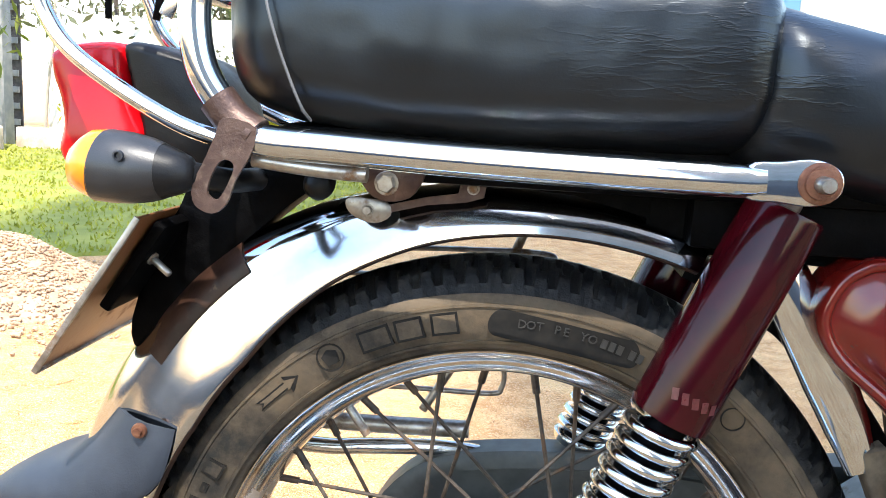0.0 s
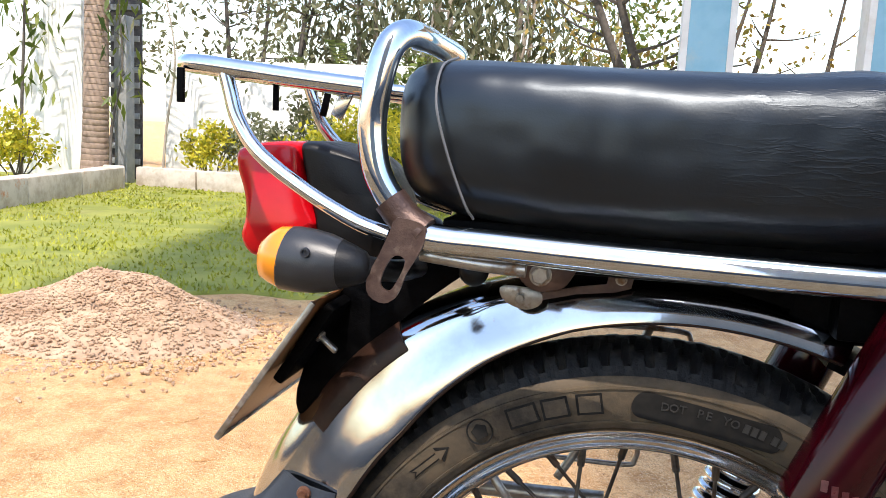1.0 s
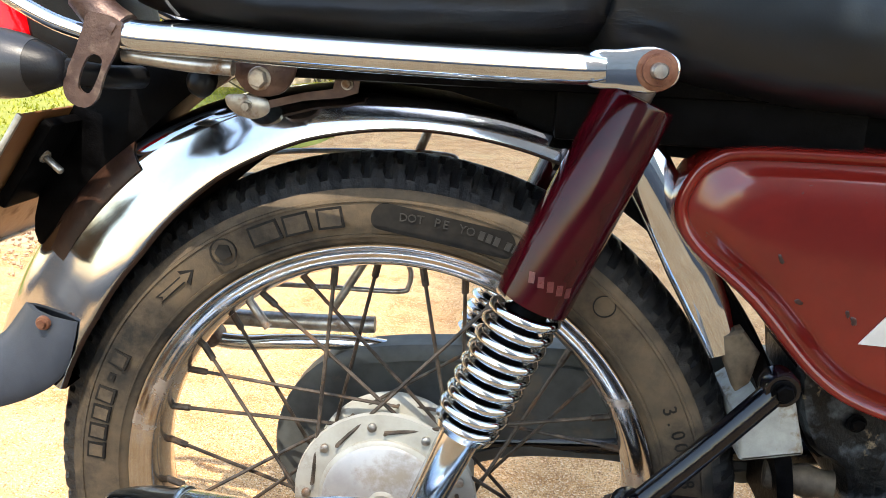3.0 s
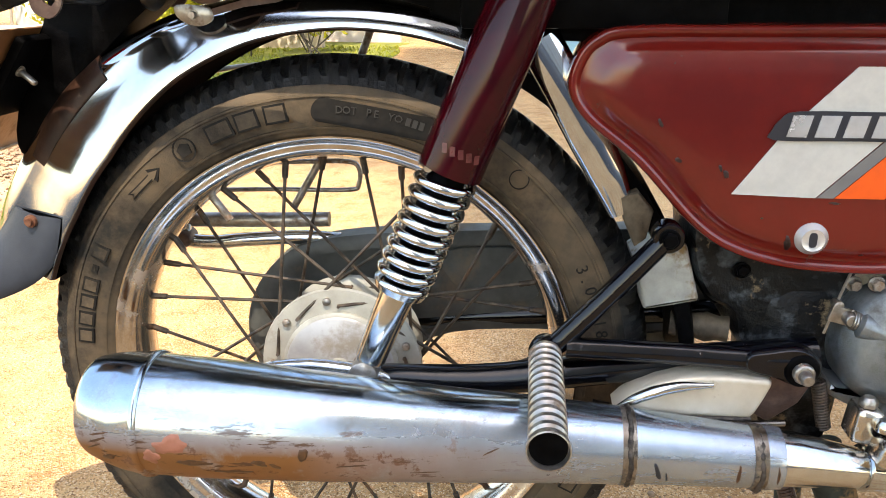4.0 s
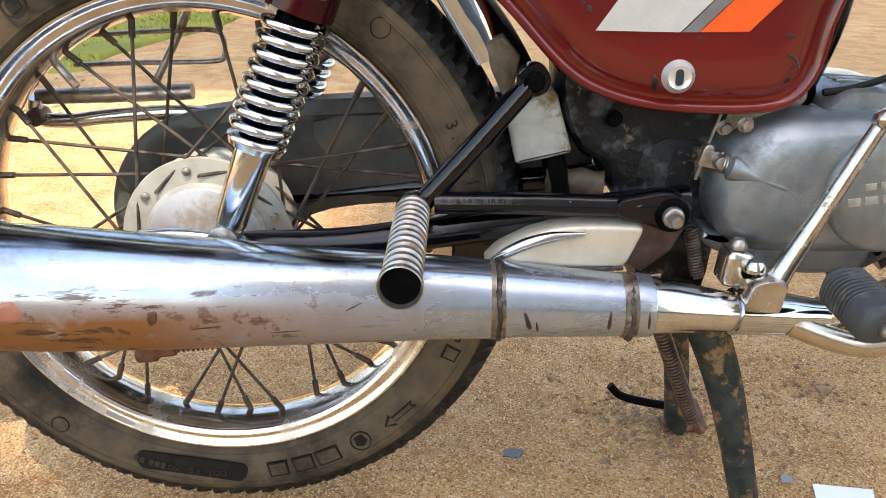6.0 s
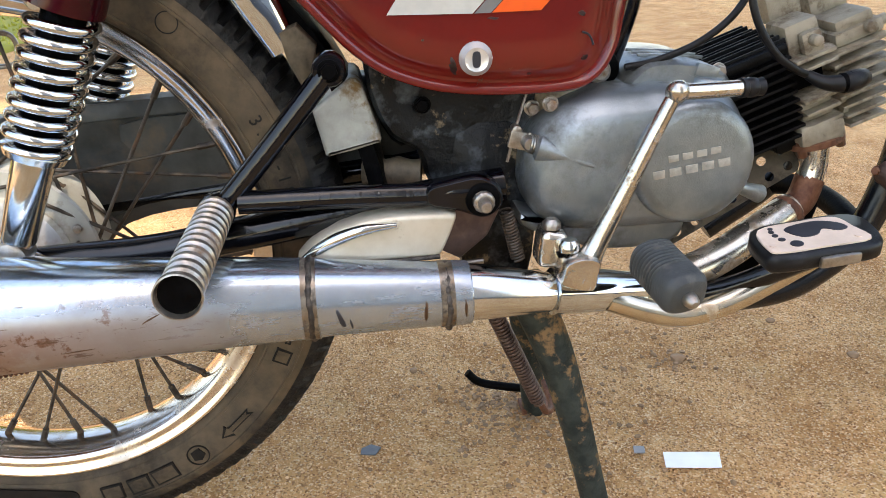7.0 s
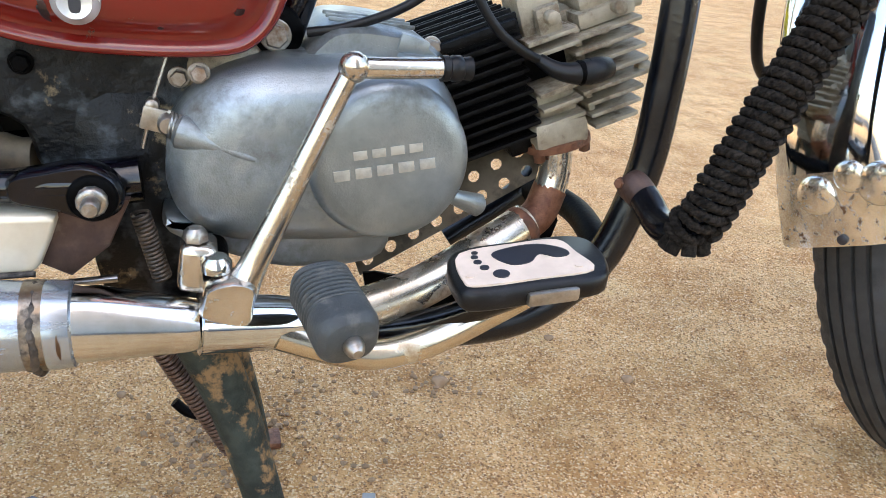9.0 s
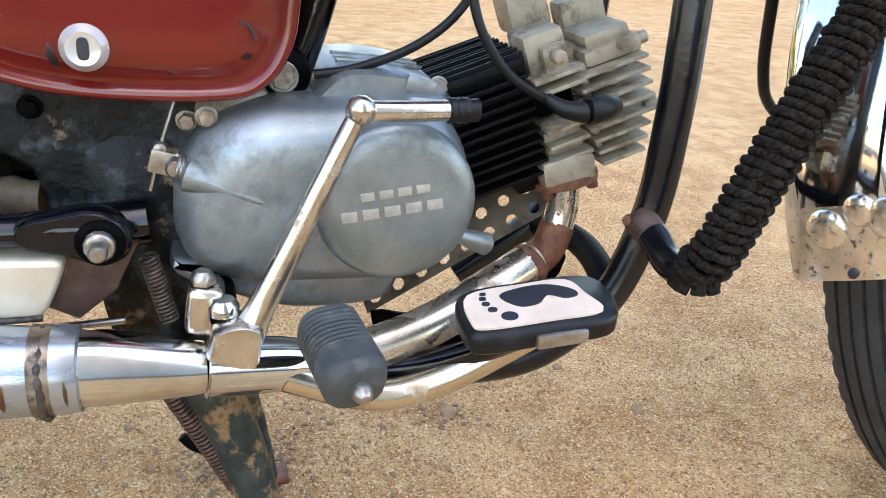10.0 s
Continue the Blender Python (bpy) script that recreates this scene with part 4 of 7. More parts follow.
# number plate: tilted sheet with rolled rim and a stiffener behind it
plate_m = Matrix.Translation((-0.268, 0, 0.612)) @ Matrix.Rotation(radians(34), 4, "Y")
plate = part("number_plate", block((0.0022, 0.205, 0.148), plate_m, 0.0009), PLATE_BACK, bike, "bent number plate seen from its brown back")
for s in (-1, 1):
    part("plate_rim", block((0.005, 0.003, 0.150), plate_m @ Matrix.Translation((0.001, s * 0.103, 0)), 0.001), DULL_STEEL, plate)
part("plate_rim", block((0.005, 0.206, 0.003), plate_m @ Matrix.Translation((0.001, 0, -0.074)), 0.001), DULL_STEEL, plate)
part("plate_holder", block((0.010, 0.15, 0.085), plate_m @ Matrix.Translation((0.009, 0.0, 0.028)), 0.003), SOOT, plate)
pb = plate_m @ Vector((0.012, -0.060, 0.038))
pd = Vector((0.85, -0.25, -0.55)).normalized()
part("plate_bolt", lathe(pb - pd * 0.008, pb + pd * 0.024, [(0, 0.0045), (0.008, 0.0055), (0.012, 0.0055), (0.0125, 0.003), (0.030, 0.003), (0.031, 0.002)], 10), DULL_STEEL, plate)


# mud flap
def flap_bm():
    keys = [((-0.290, 0.503), (-0.219, 0.497), 0.0645), ((-0.296, 0.488), (-0.222, 0.478), 0.068), ((-0.308, 0.470), (-0.232, 0.450), 0.069), ((-0.335, 0.447), (-0.262, 0.426), 0.068), ((-0.372, 0.432), (-0.318, 0.404), 0.062), ((-0.405, 0.412), (-0.375, 0.396), 0.044), ((-0.420, 0.398), (-0.408, 0.394), 0.014)]
    rows = []
    for row, (crown, edge, w) in enumerate(keys):
        c, e = Vector((crown[0], 0, crown[1])), Vector((edge[0], 0, edge[1]))
        rows.append([c + (e - c) * (abs(u) ** (1.9, 2.2, 2.7, 3.0, 3.0, 3.0, 3.0)[row]) + Vector((0, w * math.sin(u * math.pi / 2) ** 1, 0)) for u in (-1, -0.92, -0.8, -0.62, -0.4, -0.15, 0.15, 0.4, 0.62, 0.8, 0.92, 1)])
    cols = [curve_points([r[j] for r in rows], 4) for j in range(12)]
    outer = list(zip(*cols))
    rings = []
    for r in outer:
        inner = [p + Vector((0.003, -0.003 if p.y > 0 else 0.003, -0.0015)) for p in reversed(r)]
        rings.append(list(r) + inner)
    return skin(rings)


flap = part("mud_flap", flap_bm(), FLAP, bike, "grey rubber mud flap screwed to the fender", 60)
part("flap_screw", lathe((-0.244, -0.0655, 0.494), (-0.244, -0.0725, 0.494), [(0, 0.0065), (0.003, 0.006), (0.0032, 0.004), (0.006, 0.0035)], 12), RUST, flap)

# rear bolts on the fender
bk = part("fender_bracket", slab(rounded([(-0.066, 0.722), (-0.022, 0.722), (-0.024, 0.706), (-0.034, 0.697), (-0.052, 0.696), (-0.064, 0.706)], 3), [(-0.083, 0), (-0.087, 0), (-0.088, 0.001)]), BROWN_STEEL, bike, "rusted bracket between rail and fender")
bolt((-0.047, -0.087, 0.7085), 0.0068, 0.008, bk, DULL_STEEL)
bk2 = part("fender_lug", slab(rounded([(-0.078, 0.694), (-0.05, 0.692), (-0.047, 0.682), (-0.058, 0.676), (-0.072, 0.679), (-0.080, 0.686)], 3), [(-0.0635, 0), (-0.0665, 0), (-0.067, 0.001)]), DULL_STEEL, bike)
bolt((-0.064, -0.0665, 0.6855), 0.0038, 0.005, bk2, DULL_STEEL)
part("fender_strap", slab([(-0.05, 0.684), (-0.02, 0.692), (0.01, 0.696), (0.022, 0.700), (0.024, 0.712), (0.005, 0.712), (0.003, 0.702), (-0.02, 0.698), (-0.05, 0.690)], [(-0.064, 0), (-0.0665, 0)]), BROWN_STEEL, bike)
bolt((0.014, -0.0665, 0.7065), 0.0036, 0.005, bk2, DULL_STEEL)
part("fender_plug", lathe((-0.105, -0.046, 0.700), (-0.110, -0.060, 0.706), [(0, 0.013), (0.006, 0.0125), (0.010, 0.010), (0.012, 0.004)], 18), PLASTIC, bike)


# shocks
def shock(s):
    y = s * 0.100
    up, low = Vector((0.233, y, 0.727)), Vector((0.084, y, 0.366))
    d = (low - up).normalized()
    body = part("shock_cover", lathe(up + d * 0.018, up + d * 0.185, [(0, 0.019), (0.001, 0.0255), (0.004, 0.0265), (0.10, 0.0280), (0.160, 0.0286), (0.164, 0.0284), (0.165, 0.0235), (0.166, 0.016)], 36), MAROON, bike, "scuffed maroon shock absorber cover")
    part("shock_stud", rod(up - d * 0.012, up + d * 0.02, 0.0085, 16), DULL_STEEL, body)
    a, b = up + d * 0.183, up + d * 0.296
    part("shock_damper", rod(a, b, 0.0165, 24), SOOT, body)
    u = d.orthogonal().normalized()
    w = d.cross(u)
    turns, line = 9.0, []
    for i in range(int(turns * 20) + 1):
        f = i / (turns * 20)
        t = 2 * math.pi * turns * f
        line.append(a.lerp(b, f) + (u * math.cos(t) + w * math.sin(t)) * (0.0238 if f < 0.9 else 0.0238 - 0.02 * (f - 0.9)))
    part("shock_spring", tube(line, 0.0044, 12, smooth_line=False), CHROME_CLEAN, body, "bright chrome coil spring")
    part("spring_seat", lathe(up + d * 0.294, up + d * 0.304, [(0, 0.023), (0.002, 0.026), (0.008, 0.024), (0.010, 0.017)], 28), CHROME, body)
    part("shock_tube", lathe(up + d * 0.30, low, [(0, 0.0165), (0.006, 0.0165), (0.075, 0.0145), (0.081, 0.012), (0.085, 0.008)], 24), CHROME, body)
    part("shock_eye", lathe(low + Vector((0, -0.014, 0)), low + Vector((0, 0.014, 0)), [(0, 0.012), (0.001, 0.0135), (0.027, 0.0135), (0.028, 0.012)], 24), DULL_STEEL, body)
    if s < 0:
        for k in range(5):
            q = up + d * 0.160
            ang = radians(-36 + 15 * k)
            nrm = (Vector((0, s, 0)) * math.cos(ang) + (Vector((0, 1, 0)).cross(d)) * math.sin(ang)).normalized()
            m = Matrix.Translation(q + nrm * 0.0286) @ nrm.to_track_quat("Z", "Y").to_matrix().to_4x4()
            part("worn_mark", block((0.0045, 0.008, 0.0003), m, 0.0), WORN, body)
    return body


shock(-1)
shock(1)

# swingarm, axle ends and chain case
swing = part("swingarm", tube([(0.000, -0.083, 0.352), (0.05, -0.083, 0.353), (0.10, -0.083, 0.352), (0.19, -0.082, 0.352), (0.27, -0.080, 0.362), (0.37, -0.074, 0.374), (0.50, -0.068, 0.385)], [0.011, 0.012, 0.0125, 0.015, 0.0155, 0.0155, 0.016], 16), GLOSS_BLACK, bike, "black tubular swingarm")
part("swingarm_far", tube([(0.000, 0.083, 0.340), (0.10, 0.083, 0.343), (0.25, 0.080, 0.355), (0.50, 0.068, 0.375)], 0.014, 12), GLOSS_BLACK, swing)
part("axle", rod((AX, -0.094, AZ), (AX, 0.094, AZ), 0.007, 14), DULL_STEEL, bike)
part("axle_nut", lathe((AX, -0.085, AZ), (AX, -0.1, AZ), [(0, 0.016), (0.003, 0.016), (0.0031, 0.012), (0.011, 0.012), (0.012, 0.009)], 6), DULL_STEEL, bike)
arm = part("brake_arm", tube([(0.045, -0.052, 0.262), (0.020, -0.058, 0.240), (-0.016, -0.060, 0.226)], 0.006, 12), RUST, bike, "rusted rear brake arm with its rod and spring")
part("arm_clevis", lathe((-0.030, -0.060, 0.225), (0.010, -0.060, 0.229), [(0, 0.006), (0.002, 0.0085), (0.020, 0.0085), (0.024, 0.005), (0.040, 0.0045)], 14), RUST, arm)
sp, n = [], 14
for k in range(10 * n + 1):
    t = 2 * math.pi * k / n
    sp.append(Vector((0.006 + 0.048 * k / (10 * n), -0.060 + 0.0058 * math.sin(t), 0.2345 + 0.004 * k / (10 * n) + 0.0058 * math.cos(t))))
part("rod_spring", tube(sp, 0.0013, 6, smooth_line=False), RUST, arm)
part("brake_rod", tube([(-0.03, -0.060, 0.226), (0.06, -0.060, 0.240), (0.30, -0.072, 0.300), (0.48, -0.075, 0.315)], 0.003, 8), DULL_STEEL, arm)
part("chain_adjuster", slab(rounded([(-0.020, 0.345), (-0.020, 0.362), (0.030, 0.370), (0.075, 0.366), (0.104, 0.360), (0.104, 0.345), (0.04, 0.340)], 3), [(-0.086, 0), (-0.094, 0), (-0.096, 0.002)]), CHROME, swing)
case_line = rounded([(-0.085, 0.320), (-0.072, 0.380), (-0.030, 0.425), (0.030, 0.443), (0.140, 0.452), (0.32, 0.458), (0.42, 0.455), (0.42, 0.335), (0.25, 0.340), (0.13, 0.325), (0.07, 0.262), (0.0, 0.240), (-0.06, 0.260)], 4)
ccase = part("chain_case", slab(case_line, [(0.105, 0.004), (0.102, 0.0), (0.072, 0.0), (0.069, 0.004), (0.068, 0.02), (0.070, 0.024)]), CASE_GREY, bike, "dusty grey full chain case")
part("case_rib", slab(rounded([(0.14, 0.43), (0.24, 0.435), (0.25, 0.40), (0.24, 0.375), (0.17, 0.380)], 3), [(0.066, 0.001), (0.070, 0.0)]), CASE_GREY, ccase)

# left footrest and step behind the wheel, saree guard loops
step = part("far_step", tube([(-0.150, 0.082, 0.4560), (-0.06, 0.082, 0.4575), (0.014, 0.082, 0.4600)], 0.0085, 14), DULL_STEEL, bike, "steel footrest tube on the far side")
part("step_arm", tube([(-0.150, 0.075, 0.4560), (-0.154, 0.080, 0.4340), (-0.12, 0.082, 0.4300), (-0.08, 0.082, 0.4340), (0.0, 0.086, 0.4370), (0.10, 0.09, 0.4240)], 0.008, 10), CHROME, step)
part("step_joint", lathe((-0.152, 0.066, 0.4360), (-0.152, 0.092, 0.4360), [(0, 0.008), (0.002, 0.0095), (0.024, 0.0095), (0.026, 0.008)], 16), BROWN_STEEL, step)
gl = part("side_guard", tube([(-0.20, 0.115, 0.5940), (-0.10, 0.115, 0.6220), (0.02, 0.115, 0.6300), (0.075, 0.115, 0.6300), (0.086, 0.115, 0.6230), (0.087, 0.115, 0.6040)], 0.0028, 8), DULL_STEEL, bike, "thin steel guard loops beside the wheel")
for pts in ([(-0.15, 0.115, 0.5970), (-0.05, 0.115, 0.5990), (0.08, 0.115, 0.6010)], [(-0.11, 0.115, 0.5140), (-0.02, 0.115, 0.5180), (0.03, 0.115, 0.5190), (0.043, 0.115, 0.5110), (0.042, 0.115, 0.4930), (0.03, 0.115, 0.4860), (-0.05, 0.115, 0.4850), (-0.12, 0.115, 0.4830)]):
    part("guard_rod", tube(pts, 0.0028, 8), DULL_STEEL, gl)
part("guard_stay", tube([(0.062, 0.118, 0.6690), (0.030, 0.118, 0.5890), (0.0, 0.118, 0.5240), (-0.035, 0.112, 0.4640)], 0.0045, 8), DULL_STEEL, gl)

# side panel
pline = rounded([(0.262, 0.628), (0.268, 0.655), (0.283, 0.671), (0.312, 0.679), (0.42, 0.680), (0.53, 0.680), (0.625, 0.678), (0.632, 0.64), (0.618, 0.59), (0.604, 0.545), (0.597, 0.505), (0.580, 0.479), (0.550, 0.469), (0.47, 0.471), (0.415, 0.484), (0.375, 0.509), (0.325, 0.562), (0.278, 0.600)], 5)
panel = part("side_panel", slab(pline, [(-0.040, 0.0), (-0.080, 0.0), (-0.0845, 0.0015), (-0.0855, 0.004), (-0.084, 0.0075), (-0.0795, 0.0105), (-0.080, 0.016), (-0.0865, 0.024), (-0.0895, 0.032), (-0.0905, 0.045), (-0.091, 0.065)]), PANEL, bike, "faded red side panel with scratches", 60)
PY = -0.0925
def decal(name, poly, mat, y=PY):
    return part(name, slab(poly, [(y + 0.001, 0.0), (y, 0.0)]), mat, panel)
decal("stripe", [(0.403, 0.541), (0.472, 0.539), (0.520, 0.588), (0.436, 0.588)], STRIPE_GREY)
decal("stripe", [(0.452, 0.606), (0.530, 0.606), (0.568, 0.648), (0.492, 0.648)], STRIPE_GREY)
decal("stripe", [(0.4735, 0.539), (0.487, 0.539), (0.536, 0.588), (0.5215, 0.588)], STRIPE_DARK)
decal("stripe", [(0.488, 0.539), (0.528, 0.539), (0.576, 0.588), (0.537, 0.588)], STRIPE_ORANGE)
part("scratch", tube([(0.563, -0.0912, 0.520), (0.568, -0.0914, 0.518), (0.571, -0.0914, 0.514), (0.573, -0.0914, 0.509)], 0.0009, 6), INK, panel)
decal("badge_plate", rounded([(0.432, 0.588), (0.50, 0.588), (0.60, 0.588), (0.604, 0.597), (0.602, 0.612), (0.52, 0.612), (0.450, 0.612), (0.436, 0.606), (0.430, 0.597)], 3), INK, PY - 0.002)
for k in range(7):
    decal("badge_bar", [(0.441 + 0.0225 * k, 0.591), (0.457 + 0.0225 * k, 0.591), (0.461 + 0.0225 * k, 0.609), (0.445 + 0.0225 * k, 0.609)], BADGE if k < 5 else STRIPE_ORANGE, PY - 0.0035)
lockp = Vector((0.474, -0.088, 0.503))
lk = part("panel_lock", lathe(lockp, lockp + Vector((0, -0.012, 0)), [(0, 0.0135), (0.003, 0.0142), (0.005, 0.0138), (0.008, 0.0105), (0.0095, 0.0098), (0.0085, 0.007), (0.0085, 0.001)], 28), BADGE, panel, "round white metal lock")
part("keyhole", slab(rounded([(0.4715, 0.497), (0.4765, 0.497), (0.4775, 0.503), (0.4765, 0.509), (0.4715, 0.509), (0.4705, 0.503)], 3), [(-0.0966, 0), (-0.0972, 0.0003)]), INK, lk)

# chipped paint on the panel, rust and scorch marks on the silencer
def patches(ob, shapes, lift=0.0004):
    """Thin irregular marks laid on a surface seen from the near side: (name, x, z, half width, half height, tilt, material)."""
    tree = BVHTree.FromPolygons([v.co for v in ob.data.vertices], [tuple(p.vertices) for p in ob.data.polygons])
    for i, (name, x, z, rx, rz, tilt, material) in enumerate(shapes):
        bm = bmesh.new()
        rings, c, sn = [], math.cos(radians(tilt)), math.sin(radians(tilt))
        for f, deep in ((1.06, -lift), (1.0, lift), (0.55, lift), (0.08, lift)):
            ring = []
            for j in range(18):
                t = 2 * math.pi * j / 18
                k = f * (1 + 0.55 * noise.noise((math.cos(t) * 1.7 + i * 7.3, math.sin(t) * 1.7, x * 50)))
                px, pz = x + (c * math.cos(t) * rx - sn * math.sin(t) * rz) * k, z + (sn * math.cos(t) * rx + c * math.sin(t) * rz) * k
                hit = tree.ray_cast(Vector((px, -0.5, pz)), Vector((0, 1, 0)))[0]
                ring.append((px, (hit.y if hit else -0.09) - deep, pz))
            rings.append(ring)
        part(name, skin(rings, bm), material, ob, "", 80)


CHIP = surface("dark chipped paint", (0.012, 0.004, 0.004), (0.035, 0.008, 0.007), 0.45, 0.0, 200)
SALMON = surface("salmon primer stain", (0.36, 0.14, 0.09), (0.26, 0.10, 0.055), 0.5, 0.1, 60)
SCORCH = surface("brown scorch", (0.060, 0.026, 0.011), (0.12, 0.055, 0.022), 0.5, 0.2, 140)
patches(panel, [("paint_chip", 0.4555, 0.4965, 0.0030, 0.0065, 18, CHIP), ("paint_chip", 0.397, 0.558, 0.0022, 0.0040, 20, CHIP), ("paint_chip", 0.392, 0.563, 0.0014, 0.0030, 20, CHIP),
                ("paint_chip", 0.357, 0.569, 0.0020, 0.0035, 60, CHIP), ("paint_chip", 0.489, 0.5345, 0.0050, 0.0009, -6, CHIP), ("paint_chip", 0.567, 0.498, 0.0035, 0.0022, 10, CHIP),
                ("paint_chip", 0.563, 0.535, 0.0035, 0.0018, -20, CHIP), ("paint_chip", 0.340, 0.600, 0.0016, 0.0040, 30, CHIP), ("paint_chip", 0.520, 0.487, 0.0018, 0.0012, 0, CHIP), ("paint_chip", 0.431, 0.520, 0.0012, 0.0008, 0, CHIP)])
patches(muffler, [("salmon_stain", -0.062, 0.3445, 0.0150, 0.0075, 12, SALMON), ("salmon_stain", -0.080, 0.3330, 0.0075, 0.0060, -20, SALMON), ("scorch_mark", -0.045, 0.3280, 0.0140, 0.0030, 0, SCORCH),
                  ("scorch_mark", 0.050, 0.3385, 0.0038, 0.0055, -10, SCORCH), ("scorch_mark", 0.012, 0.3290, 0.0065, 0.0026, -14, SCORCH), ("scorch_mark", 0.026, 0.3260, 0.0055, 0.0018, -24, SCORCH),
                  ("scorch_mark", -0.118, 0.3290, 0.0065, 0.0026, 20, SCORCH), ("scorch_mark", -0.128, 0.3450, 0.0100, 0.0010, 24, SCORCH), ("scorch_mark", -0.124, 0.3520, 0.0090, 0.0008, 16, SCORCH),
                  ("scorch_mark", -0.132, 0.3380, 0.0080, 0.0009, 28, SCORCH), ("scorch_mark", 0.090, 0.3270, 0.0120, 0.0008, 3, SCORCH), ("scorch_mark", 0.150, 0.3180, 0.0100, 0.0007, 2, SCORCH),
                  ("scorch_mark", -0.010, 0.3185, 0.0160, 0.0016, 2, SCORCH), ("scorch_mark", 0.205, 0.3370, 0.0070, 0.0006, 24, SCORCH)])
patches(throat, [("scorch_mark", 0.3480, 0.3130, 0.0018, 0.0095, 16, INK), ("scorch_mark", 0.3560, 0.3070, 0.0009, 0.0050, 10, INK), ("scorch_mark", 0.4180, 0.3080, 0.0016, 0.0100, -4, SCORCH), ("scorch_mark", 0.4520, 0.3080, 0.0010, 0.0080, 2, SCORCH)])

# pillion footrest bracket
br = part("footrest_bracket", tube([(0.354, -0.090, 0.501), (0.300, -0.094, 0.440), (0.252, -0.097, 0.388)], 0.0098, 14), GLOSS_BLACK, bike, "glossy black pillion footrest bracket")
part("bracket_arm", tube([(0.270, -0.098, 0.396), (0.36, -0.100, 0.395), (0.43, -0.102, 0.393), (0.450, -0.103, 0.3945), (0.472, -0.103, 0.394)], [0.0100, 0.0100, 0.0100, 0.011, 0.011], 14, flat=1.0), GLOSS_BLACK, br)
part("bracket_eye", slab(rounded([(0.428, 0.386), (0.428, 0.401), (0.448, 0.406), (0.468, 0.409), (0.482, 0.405), (0.491, 0.395), (0.492, 0.383), (0.485, 0.375), (0.472, 0.372), (0.453, 0.379)], 4), [(-0.094, 0.002), (-0.097, 0), (-0.110, 0), (-0.113, 0.0025)]), GLOSS_BLACK, br)
part("bracket_washer", lathe((0.4745, -0.110, 0.388), (0.4745, -0.117, 0.388), [(0, 0.0150), (0.004, 0.0150), (0.0055, 0.0135), (0.0056, 0.010)], 28), SOOT, br)
part("bracket_nut", lathe((0.4745, -0.108, 0.388), (0.4745, -0.134, 0.387), [(0, 0.0095), (0.012, 0.0095), (0.0135, 0.0082), (0.0136, 0.0058), (0.022, 0.0058), (0.024, 0.0045)], 12), DULL_STEEL, br, "bare steel nut and stud")
part("bracket_lug", lathe((0.354, -0.078, 0.501), (0.354, -0.098, 0.501), [(0, 0.0125), (0.001, 0.0138), (0.018, 0.0138), (0.020, 0.0125)], 22), GLOSS_BLACK, br)
bolt((0.354, -0.098, 0.501), 0.0072, 0.007, br, SOOT)
a, b = Vector((0.251, -0.105, 0.391)), Vector((0.2485, -0.266, 0.3925))
part("footrest_root", lathe((0.252, -0.088, 0.391), a, [(0, 0.014), (0.012, 0.016), (0.018, 0.013)], 20), GLOSS_BLACK, br)
prof = []
for k in range(13):
    s0 = 0.012 * k
    prof += [(s0, 0.0120), (s0 + 0.002, 0.0152), (s0 + 0.007, 0.0152), (s0 + 0.009, 0.0128)]
prof += [(0.1575, 0.0155), (0.160, 0.0166), (0.165, 0.0166), (0.1655, 0.0155), (0.160, 0.0145)]
part("pillion_footrest", lathe(a, a + (b - a).normalized(), prof, 28), DULL_STEEL, br, "ribbed pillion footrest worn to metal")
part("footrest_bore", lathe(a + (b - a).normalized() * 0.1595, a + (b - a).normalized() * 0.162, [(0, 0.0145), (0.0015, 0.014)], 24), SOOT, br)

# muffler hanger
hang = part("muffler_hanger", slab([(0.314, 0.343), (0.322, 0.352), (0.335, 0.362), (0.352, 0.371), (0.372, 0.3765), (0.392, 0.3785), (0.42, 0.3785), (0.446, 0.378), (0.4515, 0.3755), (0.4515, 0.371), (0.446, 0.357), (0.440, 0.344), (0.436, 0.3395), (0.428, 0.338), (0.38, 0.338), (0.33, 0.339)], [(-0.085, 0), (-0.107, 0), (-0.112, 0.0015), (-0.113, 0.004)]), HANGER, bike, "chrome muffler hanger with brown stains", 60)
part("hanger_ridge", tube([(0.318, -0.113, 0.346), (0.332, -0.114, 0.3545), (0.350, -0.115, 0.3635), (0.372, -0.115, 0.3695), (0.400, -0.114, 0.3715)], [0.002, 0.0048, 0.0056, 0.0048, 0.002], 12), CHROME, hang, "pressed chrome ridge", 70)
part("hanger_lip", tube([(0.318, -0.112, 0.340), (0.38, -0.114, 0.3385), (0.436, -0.112, 0.3385)], 0.0022, 8), WELD, hang)
part("hanger_arm", slab([(0.447, 0.380), (0.495, 0.382), (0.480, 0.350), (0.455, 0.330), (0.437, 0.340)], [(-0.094, 0), (-0.099, 0), (-0.1, 0.001)]), BROWN_STEEL, hang)

